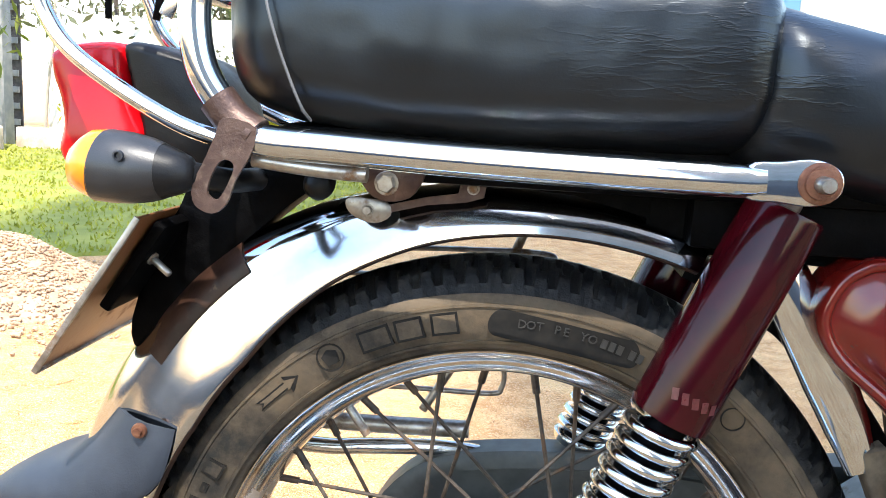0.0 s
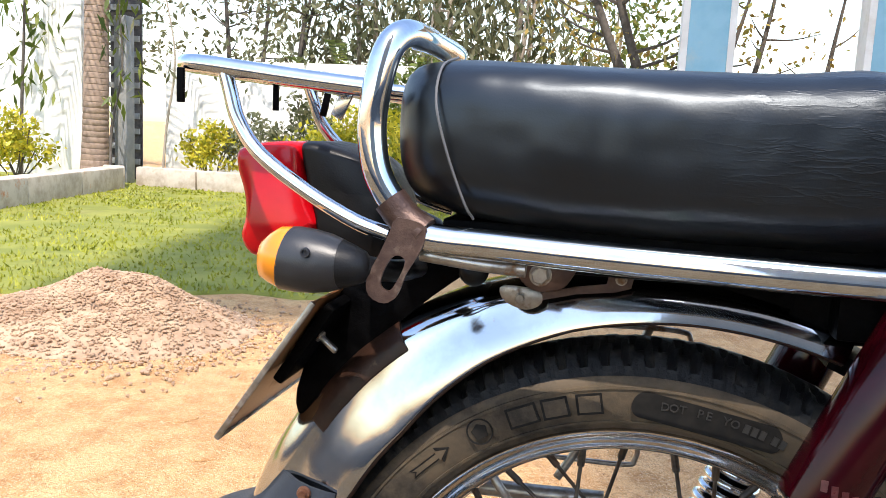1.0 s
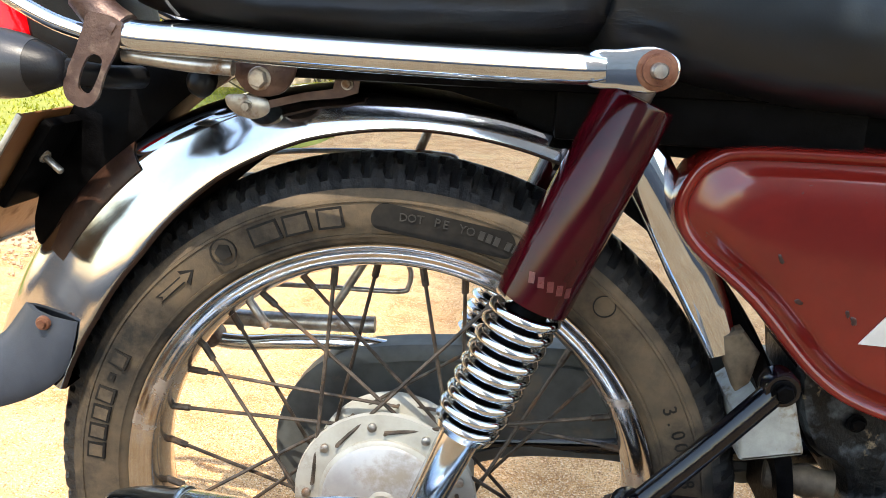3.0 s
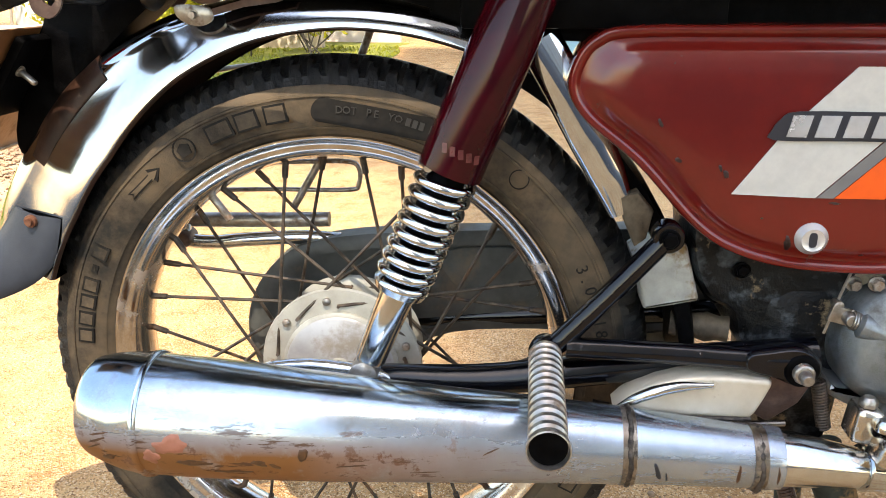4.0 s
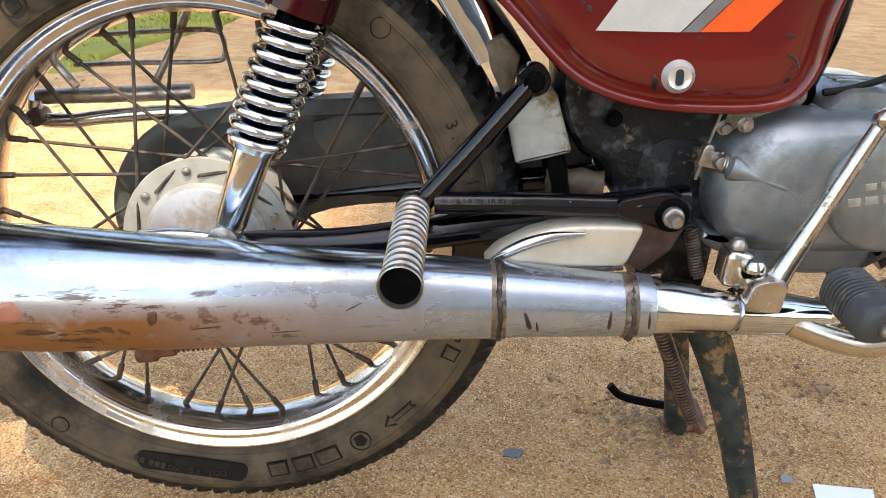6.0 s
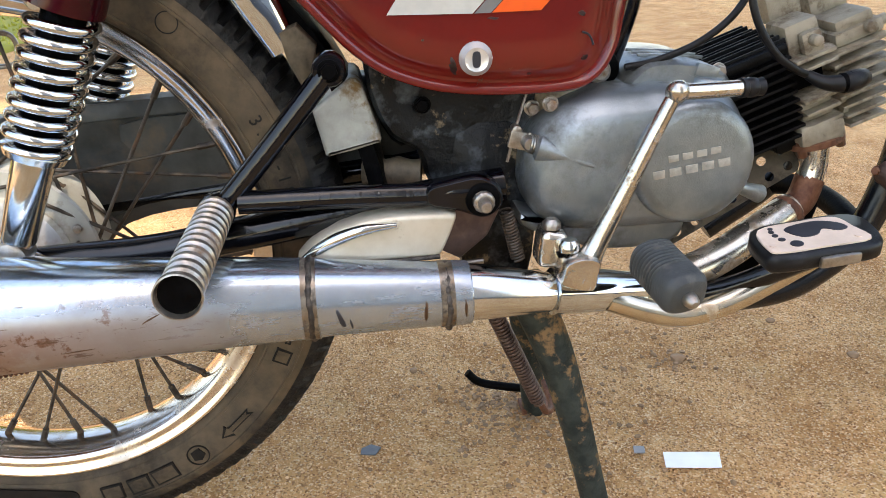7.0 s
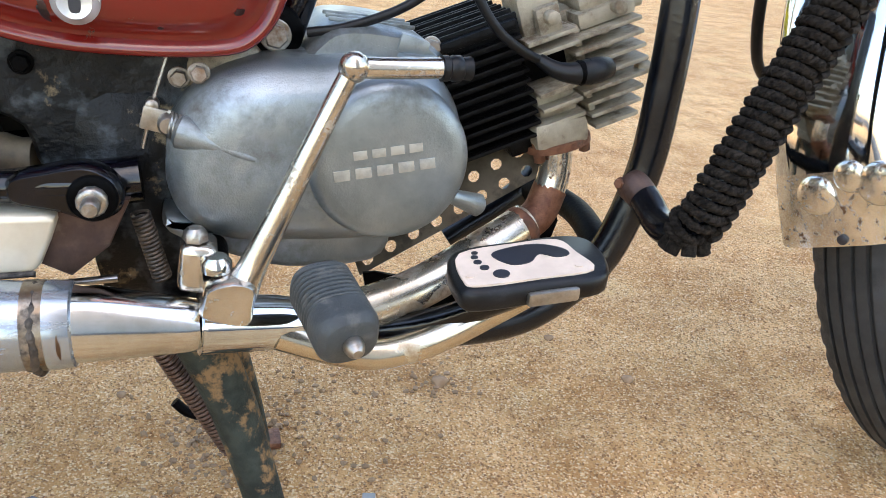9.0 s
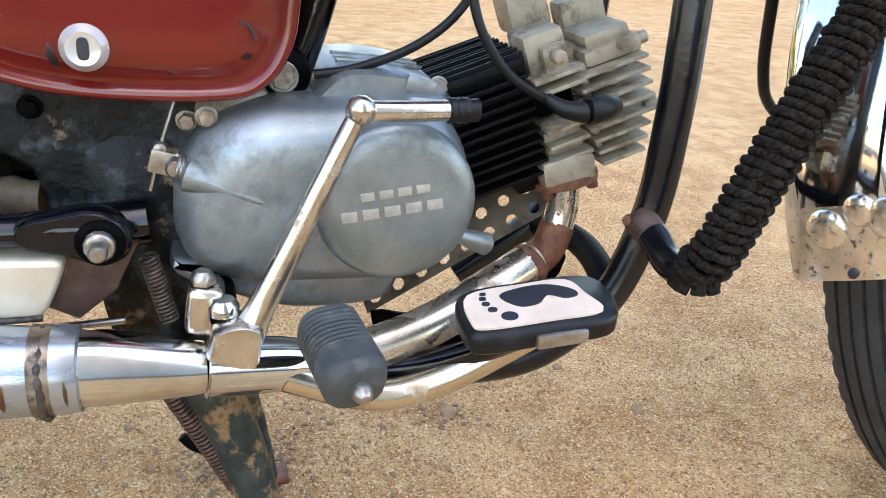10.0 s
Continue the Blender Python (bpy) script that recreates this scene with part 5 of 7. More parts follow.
# frame pieces behind the side panel
part("frame_stay", tube([(0.236, -0.055, 0.665), (0.262, -0.055, 0.622), (0.285, -0.055, 0.580), (0.303, -0.055, 0.545), (0.318, -0.055, 0.512)], [0.020, 0.020, 0.0195, 0.017, 0.012], 18, flat=0.45, side=(0, 1, 0)), CHROME_CLEAN, bike, "bright frame stay beside the tyre")
part("frame_gusset", slab([(0.314, 0.528), (0.330, 0.534), (0.345, 0.516), (0.340, 0.490), (0.330, 0.482), (0.320, 0.504)], [(-0.045, 0), (-0.060, 0), (-0.062, 0.002)]), GUARD, bike, "dirty cream frame gusset")
arc = []
for i in range(25):
    deg = 68 - 66 * i / 24
    arc.append([in_wheel(r, deg, y) for r, y in ((0.338, -0.048), (0.352, -0.046), (0.356, -0.030), (0.357, 0.030), (0.352, 0.046), (0.338, 0.048))])
part("fender_front", skin(arc), SOOT, bike, "black front run of the rear fender")
part("under_seat_tray", block((0.42, 0.17, 0.024), Matrix.Translation((0.155, 0, 0.722)), 0.004, block((0.22, 0.15, 0.05), Matrix.Translation((0.28, 0, 0.70)), 0.004)), SOOT, bike)
part("seat_skirt", slab([(0.0, 0.735), (0.34, 0.735), (0.34, 0.66), (0.24, 0.665), (0.19, 0.674), (0.14, 0.692), (0.09, 0.704), (0.04, 0.708), (0.0, 0.707)], [(0.05, 0), (-0.048, 0)]), SOOT, bike)
part("frame_spine", block((0.62, 0.10, 0.05), Matrix.Translation((0.45, 0, 0.690)), 0.012), SOOT, bike)
part("inner_fender", slab(rounded([(0.30, 0.70), (0.37, 0.70), (0.41, 0.60), (0.43, 0.48), (0.42, 0.42), (0.395, 0.44), (0.375, 0.53), (0.33, 0.64)], 3), [(0.06, 0), (-0.035, 0), (-0.038, 0.003)]), SOOT, bike)
box = part("tool_box", slab([(0.3355, 0.459), (0.353, 0.4735), (0.370, 0.485), (0.3755, 0.4845), (0.380, 0.480), (0.3875, 0.454), (0.3945, 0.430), (0.393, 0.4265), (0.372, 0.4215), (0.347, 0.4165), (0.344, 0.418), (0.340, 0.438)], [(0.03, 0), (-0.048, 0), (-0.0515, 0.0012), (-0.053, 0.004)]), WHITE_BOX, bike, "dirty white battery box")
dark = part("air_box", slab(rounded([(0.40, 0.56), (0.50, 0.57), (0.57, 0.56), (0.585, 0.48), (0.545, 0.452), (0.52, 0.40), (0.505, 0.365), (0.47, 0.365), (0.437, 0.382), (0.427, 0.414), (0.402, 0.431), (0.385, 0.473), (0.385, 0.52)], 3), [(0.05, 0), (-0.040, 0), (-0.047, 0.004), (-0.048, 0.012), (-0.046, 0.02)]), GRIME, bike, "grimy black rear engine plate")
for q in ((0.432, 0.458), (0.545, 0.500), (0.51, 0.47)):
    bolt((q[0], -0.048, q[1]), 0.006, 0.006, dark, SOOT)
part("swing_boot", lathe((0.376, -0.02, 0.392), (0.432, -0.03, 0.390), [(0, 0.012), (0.010, 0.015), (0.022, 0.012), (0.034, 0.015), (0.045, 0.012), (0.055, 0.013)], 22), GUARD, bike)
part("engine_mount", slab(rounded([(0.46, 0.43), (0.53, 0.43), (0.535, 0.33), (0.52, 0.27), (0.475, 0.27), (0.46, 0.34)], 3), [(0.06, 0), (-0.044, 0), (-0.047, 0.004)]), GRIME, bike)
part("frame_tube", tube([(0.598, -0.030, 0.470), (0.622, -0.030, 0.545), (0.632, -0.026, 0.64)], 0.013, 14), GLOSS_BLACK, bike)
bm = slab(rounded([(0.575, 0.468), (0.60, 0.462), (0.612, 0.478), (0.604, 0.495), (0.585, 0.496)], 3), [(-0.02, 0), (-0.044, 0), (-0.046, 0.002)])
mount = part("top_mount", bm, SOOT, bike)
bolt((0.592, -0.046, 0.478), 0.0085, 0.009, mount, DULL_STEEL)

# engine
eline = rounded([(0.517, 0.404), (0.522, 0.428), (0.545, 0.454), (0.575, 0.466), (0.612, 0.469), (0.645, 0.470), (0.692, 0.462), (0.712, 0.443), (0.720, 0.414), (0.717, 0.380), (0.704, 0.354), (0.675, 0.342), (0.640, 0.339), (0.595, 0.340), (0.556, 0.343), (0.528, 0.358), (0.517, 0.380)], 4)
engine = part("clutch_cover", slab(eline, [(-0.040, 0.0), (-0.072, 0.0), (-0.0795, 0.0010), (-0.086, 0.0035), (-0.0915, 0.0075), (-0.0955, 0.0115), (-0.0990, 0.0165), (-0.1015, 0.0235), (-0.1032, 0.034), (-0.1038, 0.055)]), ALLOY, bike, "dull cast aluminium engine cover", 60)
part("crankcase", slab([(x * 0.97 + 0.019, z * 0.97 + 0.012) for x, z in eline], [(0.10, 0.006), (0.09, 0.0), (-0.040, 0.0)]), ALLOY, engine)
part("clutch_dome", lathe((0.662, -0.098, 0.405), (0.662, -0.118, 0.405), [(0, 0.0560), (0.006, 0.0556), (0.0105, 0.0535), (0.0135, 0.049), (0.0148, 0.042), (0.0150, 0.02), (0.0150, 0.001)], 56), ALLOY, engine, "", 60)
part("cover_foot", slab(rounded([(0.513, 0.362), (0.530, 0.358), (0.58, 0.352), (0.66, 0.350), (0.672, 0.338), (0.657, 0.318), (0.595, 0.316), (0.550, 0.330), (0.516, 0.346)], 3), [(0.05, 0), (-0.070, 0), (-0.078, 0.003), (-0.080, 0.008)]), ALLOY, engine)
for row, (n, w, x0, z0, up) in enumerate(((4, 0.0125, 0.6405, 0.4125, 0.0085), (5, 0.0145, 0.6285, 0.3985, 0.0105))):
    for k in range(n):
        x, z = x0 + k * w, z0 + k * w * 0.13
        m = pose(x, -0.1133, z, 0, -7, 0)
        part("maker_bar", block((w * 0.74, 0.0007, up * 0.7), m, 0.0003), CREAM_CAST, engine)
for a, b, r0, r1 in (((0.685, -0.108, 0.388), (0.730, -0.098, 0.369), 0.002, 0.0085), ((0.574, -0.1035, 0.4075), (0.528, -0.090, 0.4235), 0.0015, 0.0115)):
    a, b = Vector(a), Vector(b)
    part("cover_boss", lathe(a, b, [(0, r0), ((b - a).length, r1), ((b - a).length + 0.003, r1 * 0.7)], 18), ALLOY, engine)
part("clutch_arm", block((0.020, 0.005, 0.016), pose(0.5135, -0.078, 0.428, 0, 15, 0), 0.002), DULL_STEEL, engine)
line = []
for i in range(61):
    t = 2 * math.pi * 5 * i / 60
    line.append(Vector((0.520, -0.084, 0.427)).lerp(Vector((0.531, -0.086, 0.423)), i / 60) + Vector((0.2 * math.cos(t), math.sin(t), math.cos(t))) * 0.0078)
part("arm_spring", tube(line, 0.0012, 6, smooth_line=False), DULL_STEEL, engine)
part("arm_pin", lathe((0.520, -0.080, 0.427), (0.5205, -0.094, 0.4265), [(0, 0.0065), (0.008, 0.0065), (0.010, 0.005)], 16), DULL_STEEL, engine)
part("clutch_link", tube([(0.503, -0.074, 0.408), (0.509, -0.074, 0.430), (0.5125, -0.072, 0.442), (0.527, -0.066, 0.482)], 0.0014, 6), DULL_STEEL, engine)
part("link_nut", rod((0.511, -0.068, 0.437), (0.511, -0.080, 0.437), 0.0045, 10), DULL_STEEL, engine)
part("link_end", rod((0.526, -0.066, 0.477), (0.529, -0.064, 0.486), 0.0036, 8), DULL_STEEL, engine)
for q in ((0.541, -0.075, 0.458), (0.528, -0.06, 0.452), (0.700, -0.055, 0.474)):
    bolt(q, 0.0055, 0.008, engine, DULL_STEEL)
part("rear_dome", lathe((0.560, -0.01, 0.450), (0.560, -0.058, 0.450), [(0, 0.030), (0.032, 0.030), (0.042, 0.026), (0.047, 0.017), (0.048, 0.001)], 28), HEAD_ALLOY, engine)
# top of the crankcase with its filler cap
part("crankcase_top", slab(rounded([(0.612, 0.466), (0.620, 0.479), (0.634, 0.487), (0.660, 0.487), (0.687, 0.482), (0.704, 0.472), (0.708, 0.460), (0.68, 0.456), (0.64, 0.456)], 3), [(0.05, 0.004), (0.04, 0), (-0.062, 0.0), (-0.068, 0.004)]), ALLOY, engine)
for k in range(3):
    part("case_rib", block((0.062, 0.002, 0.003), pose(0.660, -0.04 + 0.016 * k, 0.4865, 0, 5, 0), 0.0008), ALLOY, engine)
part("filler_cap", block((0.022, 0.008, 0.013), pose(0.684, -0.066, 0.476, 0, 18, 0), 0.003), ALLOY, engine)
part("filler_boss", rod((0.686, -0.064, 0.460), (0.687, -0.064, 0.471), 0.015, 20), ALLOY, engine)
# cylinder and head with lengthwise fins, rising forward
tilt = radians(20)
ex, ez = Vector((math.cos(tilt), 0, math.sin(tilt))), Vector((-math.sin(tilt), 0, math.cos(tilt)))
turn_m = Matrix.Rotation(-tilt, 4, "Y")


def along(u, w, y=0.0):
    return Vector((0.7465, y, 0.444)) + ex * u + ez * w


def cast(u0, u1, w0, w1, y0, y1, bevel=0.003):
    """A block in the tilted axes of the cylinder."""
    return block((u1 - u0, y1 - y0, w1 - w0), Matrix.Translation(along((u0 + u1) / 2, (w0 + w1) / 2, (y0 + y1) / 2)) @ turn_m, bevel)


barrel = part("cylinder", cast(-0.040, 0.032, -0.040, 0.036, -0.048, 0.05, 0.006), BLACK_FIN, bike, "black finned cylinder")
for k in range(10):
    w = -0.045 + 0.0084 * k
    part("cylinder_fin", cast(-0.036, 0.031, w - 0.0015, w + 0.0015, -0.062 + 0.001 * (k % 3), 0.058, 0.001), BLACK_FIN, barrel)
part("cylinder_wall", cast(-0.034, 0.031, 0.036, 0.044, -0.060, -0.046, 0.003), BLACK_FIN, barrel)
for k in range(9):
    y = -0.052 + 0.0105 * k
    part("cylinder_fin", cast(-0.034, 0.033, 0.030, 0.047 + 0.001 * (k % 2), y - 0.0014, y + 0.0014, 0.001), BLACK_FIN, barrel)
part("cylinder_lug", cast(0.004, 0.034, -0.062, -0.044, -0.050, 0.02, 0.004), BLACK_FIN, barrel)
head = part("cylinder_head", cast(0.034, 0.100, -0.050, 0.030, -0.026, 0.055, 0.010), HEAD_ALLOY, bike, "dusty pale cast cylinder head")
for k in range(8):
    w = 0.012 - 0.0105 * k
    part("head_fin", cast(0.070 + 0.002 * max(0, k - 4), 0.127 - 0.0035 * max(0, k - 3), w - 0.0017, w + 0.0017, -0.056 + 0.0015 * max(0, k - 4), 0.05, 0.0012), HEAD_ALLOY, head)
for w in (0.022, 0.0125, -0.018, -0.030, -0.042):
    part("head_fin", cast(0.034, 0.073 if w > 0 else 0.067, w - 0.0018, w + 0.0018, -0.062, 0.05, 0.0012), HEAD_ALLOY, head)
for u0, u1, w0, w1, y0, y1 in ((0.037, 0.070, 0.022, 0.053, -0.045, -0.006), (0.046, 0.066, 0.022, 0.044, -0.056, -0.045), (0.080, 0.128, 0.014, 0.028, -0.047, 0.002), (0.084, 0.122, 0.026, 0.038, -0.043, 0.002),
                               (0.044, 0.078, 0.045, 0.075, -0.004, 0.034), (0.088, 0.126, 0.030, 0.056, 0.004, 0.03), (0.076, 0.082, -0.055, 0.020, -0.044, 0.04), (0.034, 0.066, -0.042, -0.018, -0.050, -0.03), (0.100, 0.108, -0.048, 0.012, -0.038, 0.04)):
    part("head_lump", cast(u0, u1, w0, w1, y0, y1, 0.005), HEAD_ALLOY, head)
# dark block stands in for the shadow beside the plug
part("plug_recess", cast(0.036, 0.070, -0.014, 0.008, -0.034, -0.024, 0.002), SOOT, head)
for u, w, y, d in ((0.112, 0.024, -0.046, Vector((0, -1, 0))), (0.126, 0.020, -0.034, ex), (0.120, -0.030, -0.046, ex), (0.056, 0.036, -0.055, Vector((0, -1, 0)))):
    p = along(u, w, y)
    part("head_bolt", rod(p, p + d * 0.011, 0.0052, 10), HEAD_ALLOY, head)
part("port_block", block((0.044, 0.055, 0.022), pose(0.806, -0.036, 0.411, 0, -12, 0), 0.006), HEAD_ALLOY, head)
# plug cap and cables
cap = part("plug_cap", tube([(0.776, -0.072, 0.469), (0.788, -0.080, 0.463), (0.803, -0.084, 0.462), (0.816, -0.082, 0.464), (0.829, -0.074, 0.464)], [0.0045, 0.006, 0.0075, 0.0095, 0.0095, 0.008], 14), PLASTIC, bike, "taped black plug cap")
part("cap_tape", lathe((0.801, -0.0845, 0.462), (0.815, -0.0825, 0.4635), [(0, 0.0082), (0.002, 0.0092), (0.006, 0.0086), (0.009, 0.0098), (0.013, 0.0092), (0.014, 0.008)], 14), SOOT, cap)
part("plug_lead", tube([(0.778, -0.072, 0.468), (0.760, -0.078, 0.476), (0.738, -0.082, 0.492), (0.720, -0.079, 0.520), (0.711, -0.07, 0.56), (0.70, -0.05, 0.62)], 0.0035, 10), PLASTIC, cap)
part("cable", tube([(0.612, -0.058, 0.482), (0.640, -0.060, 0.487), (0.680, -0.060, 0.502), (0.712, -0.058, 0.527), (0.728, -0.05, 0.56), (0.73, -0.03, 0.62)], 0.0034, 10), PLASTIC, bike)

# kick starter
kick = part("kick_lever", tube([(0.631, -0.130, 0.473), (0.612, -0.131, 0.435), (0.590, -0.132, 0.389), (0.570, -0.133, 0.349), (0.560, -0.135, 0.329)], [0.0062, 0.0070, 0.0080, 0.0092, 0.0115], 18), WORN_NICKEL, bike, "worn nickel-plated kick starter lever")
part("kick_ball", lathe((0.632, -0.140, 0.480), (0.632, -0.120, 0.467), [(0, 0.002), (0.0012, 0.0052), (0.004, 0.0078), (0.008, 0.0092), (0.013, 0.0094), (0.018, 0.0080), (0.022, 0.0045)], 24), WORN_NICKEL, kick, "", 70)
part("kick_foot", tube([(0.636, -0.129, 0.4735), (0.66, -0.127, 0.473), (0.694, -0.123, 0.4725)], 0.0068, 16), WORN_NICKEL, kick)
part("kick_rubber", lathe((0.688, -0.1235, 0.4725), (0.710, -0.121, 0.472), [(0, 0.0065), (0.001, 0.0084), (0.005, 0.0084), (0.006, 0.0072), (0.009, 0.0086), (0.014, 0.0084), (0.015, 0.0072), (0.021, 0.0078), (0.022, 0.0055)], 16), PLASTIC, kick)
part("kick_boss", slab(rounded([(0.540, 0.338), (0.556, 0.342), (0.569, 0.337), (0.568, 0.324), (0.564, 0.310), (0.548, 0.312), (0.535, 0.318), (0.536, 0.328)], 3), [(-0.122, 0.002), (-0.125, 0.0), (-0.146, 0.0), (-0.149, 0.002)]), WORN_NICKEL, kick, "scuffed rusty lever boss")
part("kick_clamp", block((0.024, 0.03, 0.034), pose(0.534, -0.110, 0.340, 0, 8, 0), 0.007, None, 3), WORN_NICKEL, kick)
part("clamp_bolt", lathe((0.546, -0.128, 0.342), (0.546, -0.128, 0.353), [(0, 0.010), (0.006, 0.010), (0.010, 0.007)], 14), CHROME, kick)
part("clamp_bolt", lathe((0.534, -0.115, 0.358), (0.534, -0.115, 0.368), [(0, 0.008), (0.006, 0.008), (0.009, 0.005)], 6), DULL_STEEL, kick)
part("kick_shaft", rod((0.545, -0.06, 0.338), (0.546, -0.13, 0.338), 0.009, 16), SOOT, kick)

# return spring
def coil(a, b, r, wire, turns, seg=6, n=14):
    a, b = Vector(a), Vector(b)
    d = (b - a).normalized()
    u = d.orthogonal().normalized()
    w = d.cross(u)
    return tube([a.lerp(b, i / (turns * n)) + (u * math.cos(2 * math.pi * i / n) + w * math.sin(2 * math.pi * i / n)) * r for i in range(int(turns * n) + 1)], wire, seg, smooth_line=False)


part("return_spring", coil((0.499, -0.088, 0.368), (0.510, -0.088, 0.320), 0.0056, 0.0013, 17), SPOKE, bike)

# rider footrest and bars under the engine
def peg_bm(a, b):
    """A ribbed rubber block, rounder than square in section."""
    a, b = Vector(a), Vector(b)
    d = (b - a).normalized()
    u = d.cross(Vector((1, 0, 0))).normalized()
    w = d.cross(u)
    rings, n = [], 110
    for k in range(n + 1):
        f = k / n
        g = 0.0034 * (1 if f > 0.62 else (1 - abs(((f * 16) % 1) * 2 - 1) ** 2.5))
        r = (0.0158 + g) * (1.0 - max(0, f - 0.86) ** 2 * 11) * (1.0 - max(0, 0.06 - f) * 3)
        ring = []
        for j in range(28):
            t = 2 * math.pi * j / 28
            c, s = math.cos(t), math.sin(t)
            ring.append(a.lerp(b, f) + u * math.copysign(abs(c) ** 0.72, c) * r * 0.98 + w * math.copysign(abs(s) ** 0.72, s) * r * 1.05)
        rings.append(ring)
    return skin(rings)


peg = part("rider_footrest", peg_bm((0.6075, -0.154, 0.3425), (0.6205, -0.211, 0.3290)), PEG, bike, "ribbed grey rubber footrest", 70)
part("footrest_tip", lathe((0.6205, -0.208, 0.3285), (0.6225, -0.221, 0.3265), [(0, 0.006), (0.006, 0.0065), (0.010, 0.0055), (0.013, 0.003)], 14), DULL_STEEL, peg)
part("footrest_bar", tube([(0.585, -0.125, 0.290), (0.62, -0.128, 0.277), (0.655, -0.130, 0.270), (0.695, -0.130, 0.279), (0.735, -0.130, 0.298), (0.775, -0.128, 0.318)], 0.0115, 16), BRASS, bike, "brass-tinted bent footrest bar")
part("engine_guard_plate", slab(rounded([(0.655, 0.300), (0.70, 0.296), (0.755, 0.330), (0.81, 0.345), (0.80, 0.31), (0.74, 0.268), (0.68, 0.262)], 3), [(-0.055, 0), (-0.058, 0)]), SOOT, bike)


def perforated(o, du, dv, nu, nv, r):
    bm = bmesh.new()
    o, du, dv = Vector(o), Vector(du), Vector(dv)
    for i in range(nu):
        for j in range(nv):
            c = o + du * (i + 0.5) + dv * (j + 0.5)
            sq, hole = [], []
            for k in range(8):
                a = math.pi * k / 4
                s = 1 / max(abs(math.cos(a)), abs(math.sin(a)))
                sq.append(bm.verts.new(c + du * 0.5 * math.cos(a) * s + dv * 0.5 * math.sin(a) * s))
                hole.append(bm.verts.new(c + du.normalized() * r * math.cos(a) + dv.normalized() * r * math.sin(a)))
            for k in range(8):
                bm.faces.new((sq[k - 1], sq[k], hole[k], hole[k - 1]))
    bmesh.ops.remove_doubles(bm, verts=bm.verts, dist=1e-5)
    bmesh.ops.solidify(bm, geom=bm.faces, thickness=0.0012)
    return bm


part("perforated_guard", perforated((0.655, -0.045, 0.292), (0.0185, 0.0008, 0.0098), (-0.004, 0.012, 0.0125), 8, 4, 0.0050), GUARD, bike, "dusty perforated guard plate under the engine", 80)

# brake pedal
pedal_m = pose(0.741, -0.172, 0.352, 7, -2, 4)


def flat_shape(points, z0, z1, m, bevel=0.0):
    bm = bmesh.new()
    rings = [[m @ Vector((x, y, z0)) for x, y in inward(points, bevel)], [m @ Vector((x, y, z0 + bevel)) for x, y in points], [m @ Vector((x, y, z1 - bevel)) for x, y in points], [m @ Vector((x, y, z1)) for x, y in inward(points, bevel)]]
    return skin(rings, bm)


pad_line = rounded([(-0.054, -0.018), (-0.045, 0.020), (0.0, 0.026), (0.040, 0.026), (0.056, 0.014), (0.054, -0.012), (0.040, -0.030), (0.0, -0.030), (-0.044, -0.030)], 4)
pedal = part("brake_pedal", flat_shape(pad_line, -0.009, 0.007, pedal_m, 0.003), PLASTIC, bike, "black brake pedal pad with a cream footprint insert")
part("pedal_insert", flat_shape(rounded([(-0.050, -0.016), (-0.042, 0.014), (0.0, 0.019), (0.030, 0.018), (0.036, 0.0), (0.038, -0.022), (0.0, -0.024), (-0.042, -0.024)], 4), 0.0065, 0.0085, pedal_m), CREAM, pedal)
part("footprint", flat_shape(rounded([(-0.022, 0.008), (-0.005, 0.014), (0.014, 0.014), (0.028, 0.006), (0.030, -0.002), (0.020, -0.004), (0.010, 0.002), (0.0, -0.006), (-0.014, -0.006)], 4), 0.008, 0.0092, pedal_m), INK, pedal)
for x, y, r in ((-0.024, -0.015, 0.0056), (-0.032, -0.006, 0.0032), (-0.034, 0.001, 0.0028), (-0.034, 0.007, 0.0025), (-0.032, 0.012, 0.0022), (-0.044, -0.013, 0.0030), (0.030, -0.016, 0.003)):
    part("toe_dot", flat_shape([(x + r * math.cos(a), y + r * 0.8 * math.sin(a)) for a in (2 * math.pi * k / 14 for k in range(14))], 0.008, 0.0093, pedal_m), INK if x < -0.02 and r != 0.0030 else CREAM, pedal)
part("pedal_reflector", block((0.036, 0.006, 0.010), pedal_m @ Matrix.Translation((0.006, -0.031, -0.002)), 0.003), DULL_STEEL, pedal)
part("pedal_arm", tube([(0.770, -0.160, 0.338), (0.735, -0.140, 0.312), (0.690, -0.118, 0.286), (0.640, -0.10, 0.275), (0.56, -0.09, 0.285)], 0.010, 12), GLOSS_BLACK, pedal)

# centre stand
stand = part("centre_stand", tube([(0.520, -0.062, 0.285), (0.548, -0.070, 0.215), (0.566, -0.080, 0.150), (0.584, -0.090, 0.070), (0.600, -0.096, -0.004)], [0.021, 0.019, 0.0165, 0.0145, 0.0145], 14), STAND_PAINT, bike, "chipped muddy centre stand")
part("stand_leg", tube([(0.520, 0.062, 0.285), (0.545, 0.085, 0.20), (0.565, 0.115, 0.10), (0.580, 0.140, -0.004)], 0.0155, 14), STAND_PAINT, stand)
part("stand_cross", tube([(0.522, -0.064, 0.262), (0.522, 0.064, 0.262)], 0.012, 12, smooth_line=False), STAND_PAINT, stand)
part("stand_foot", block((0.045, 0.03, 0.008), Matrix.Translation((0.603, -0.098, 0.004)), 0.002), RUST, stand)
part("stand_foot", block((0.045, 0.03, 0.008), Matrix.Translation((0.583, 0.143, 0.004)), 0.002), RUST, stand)
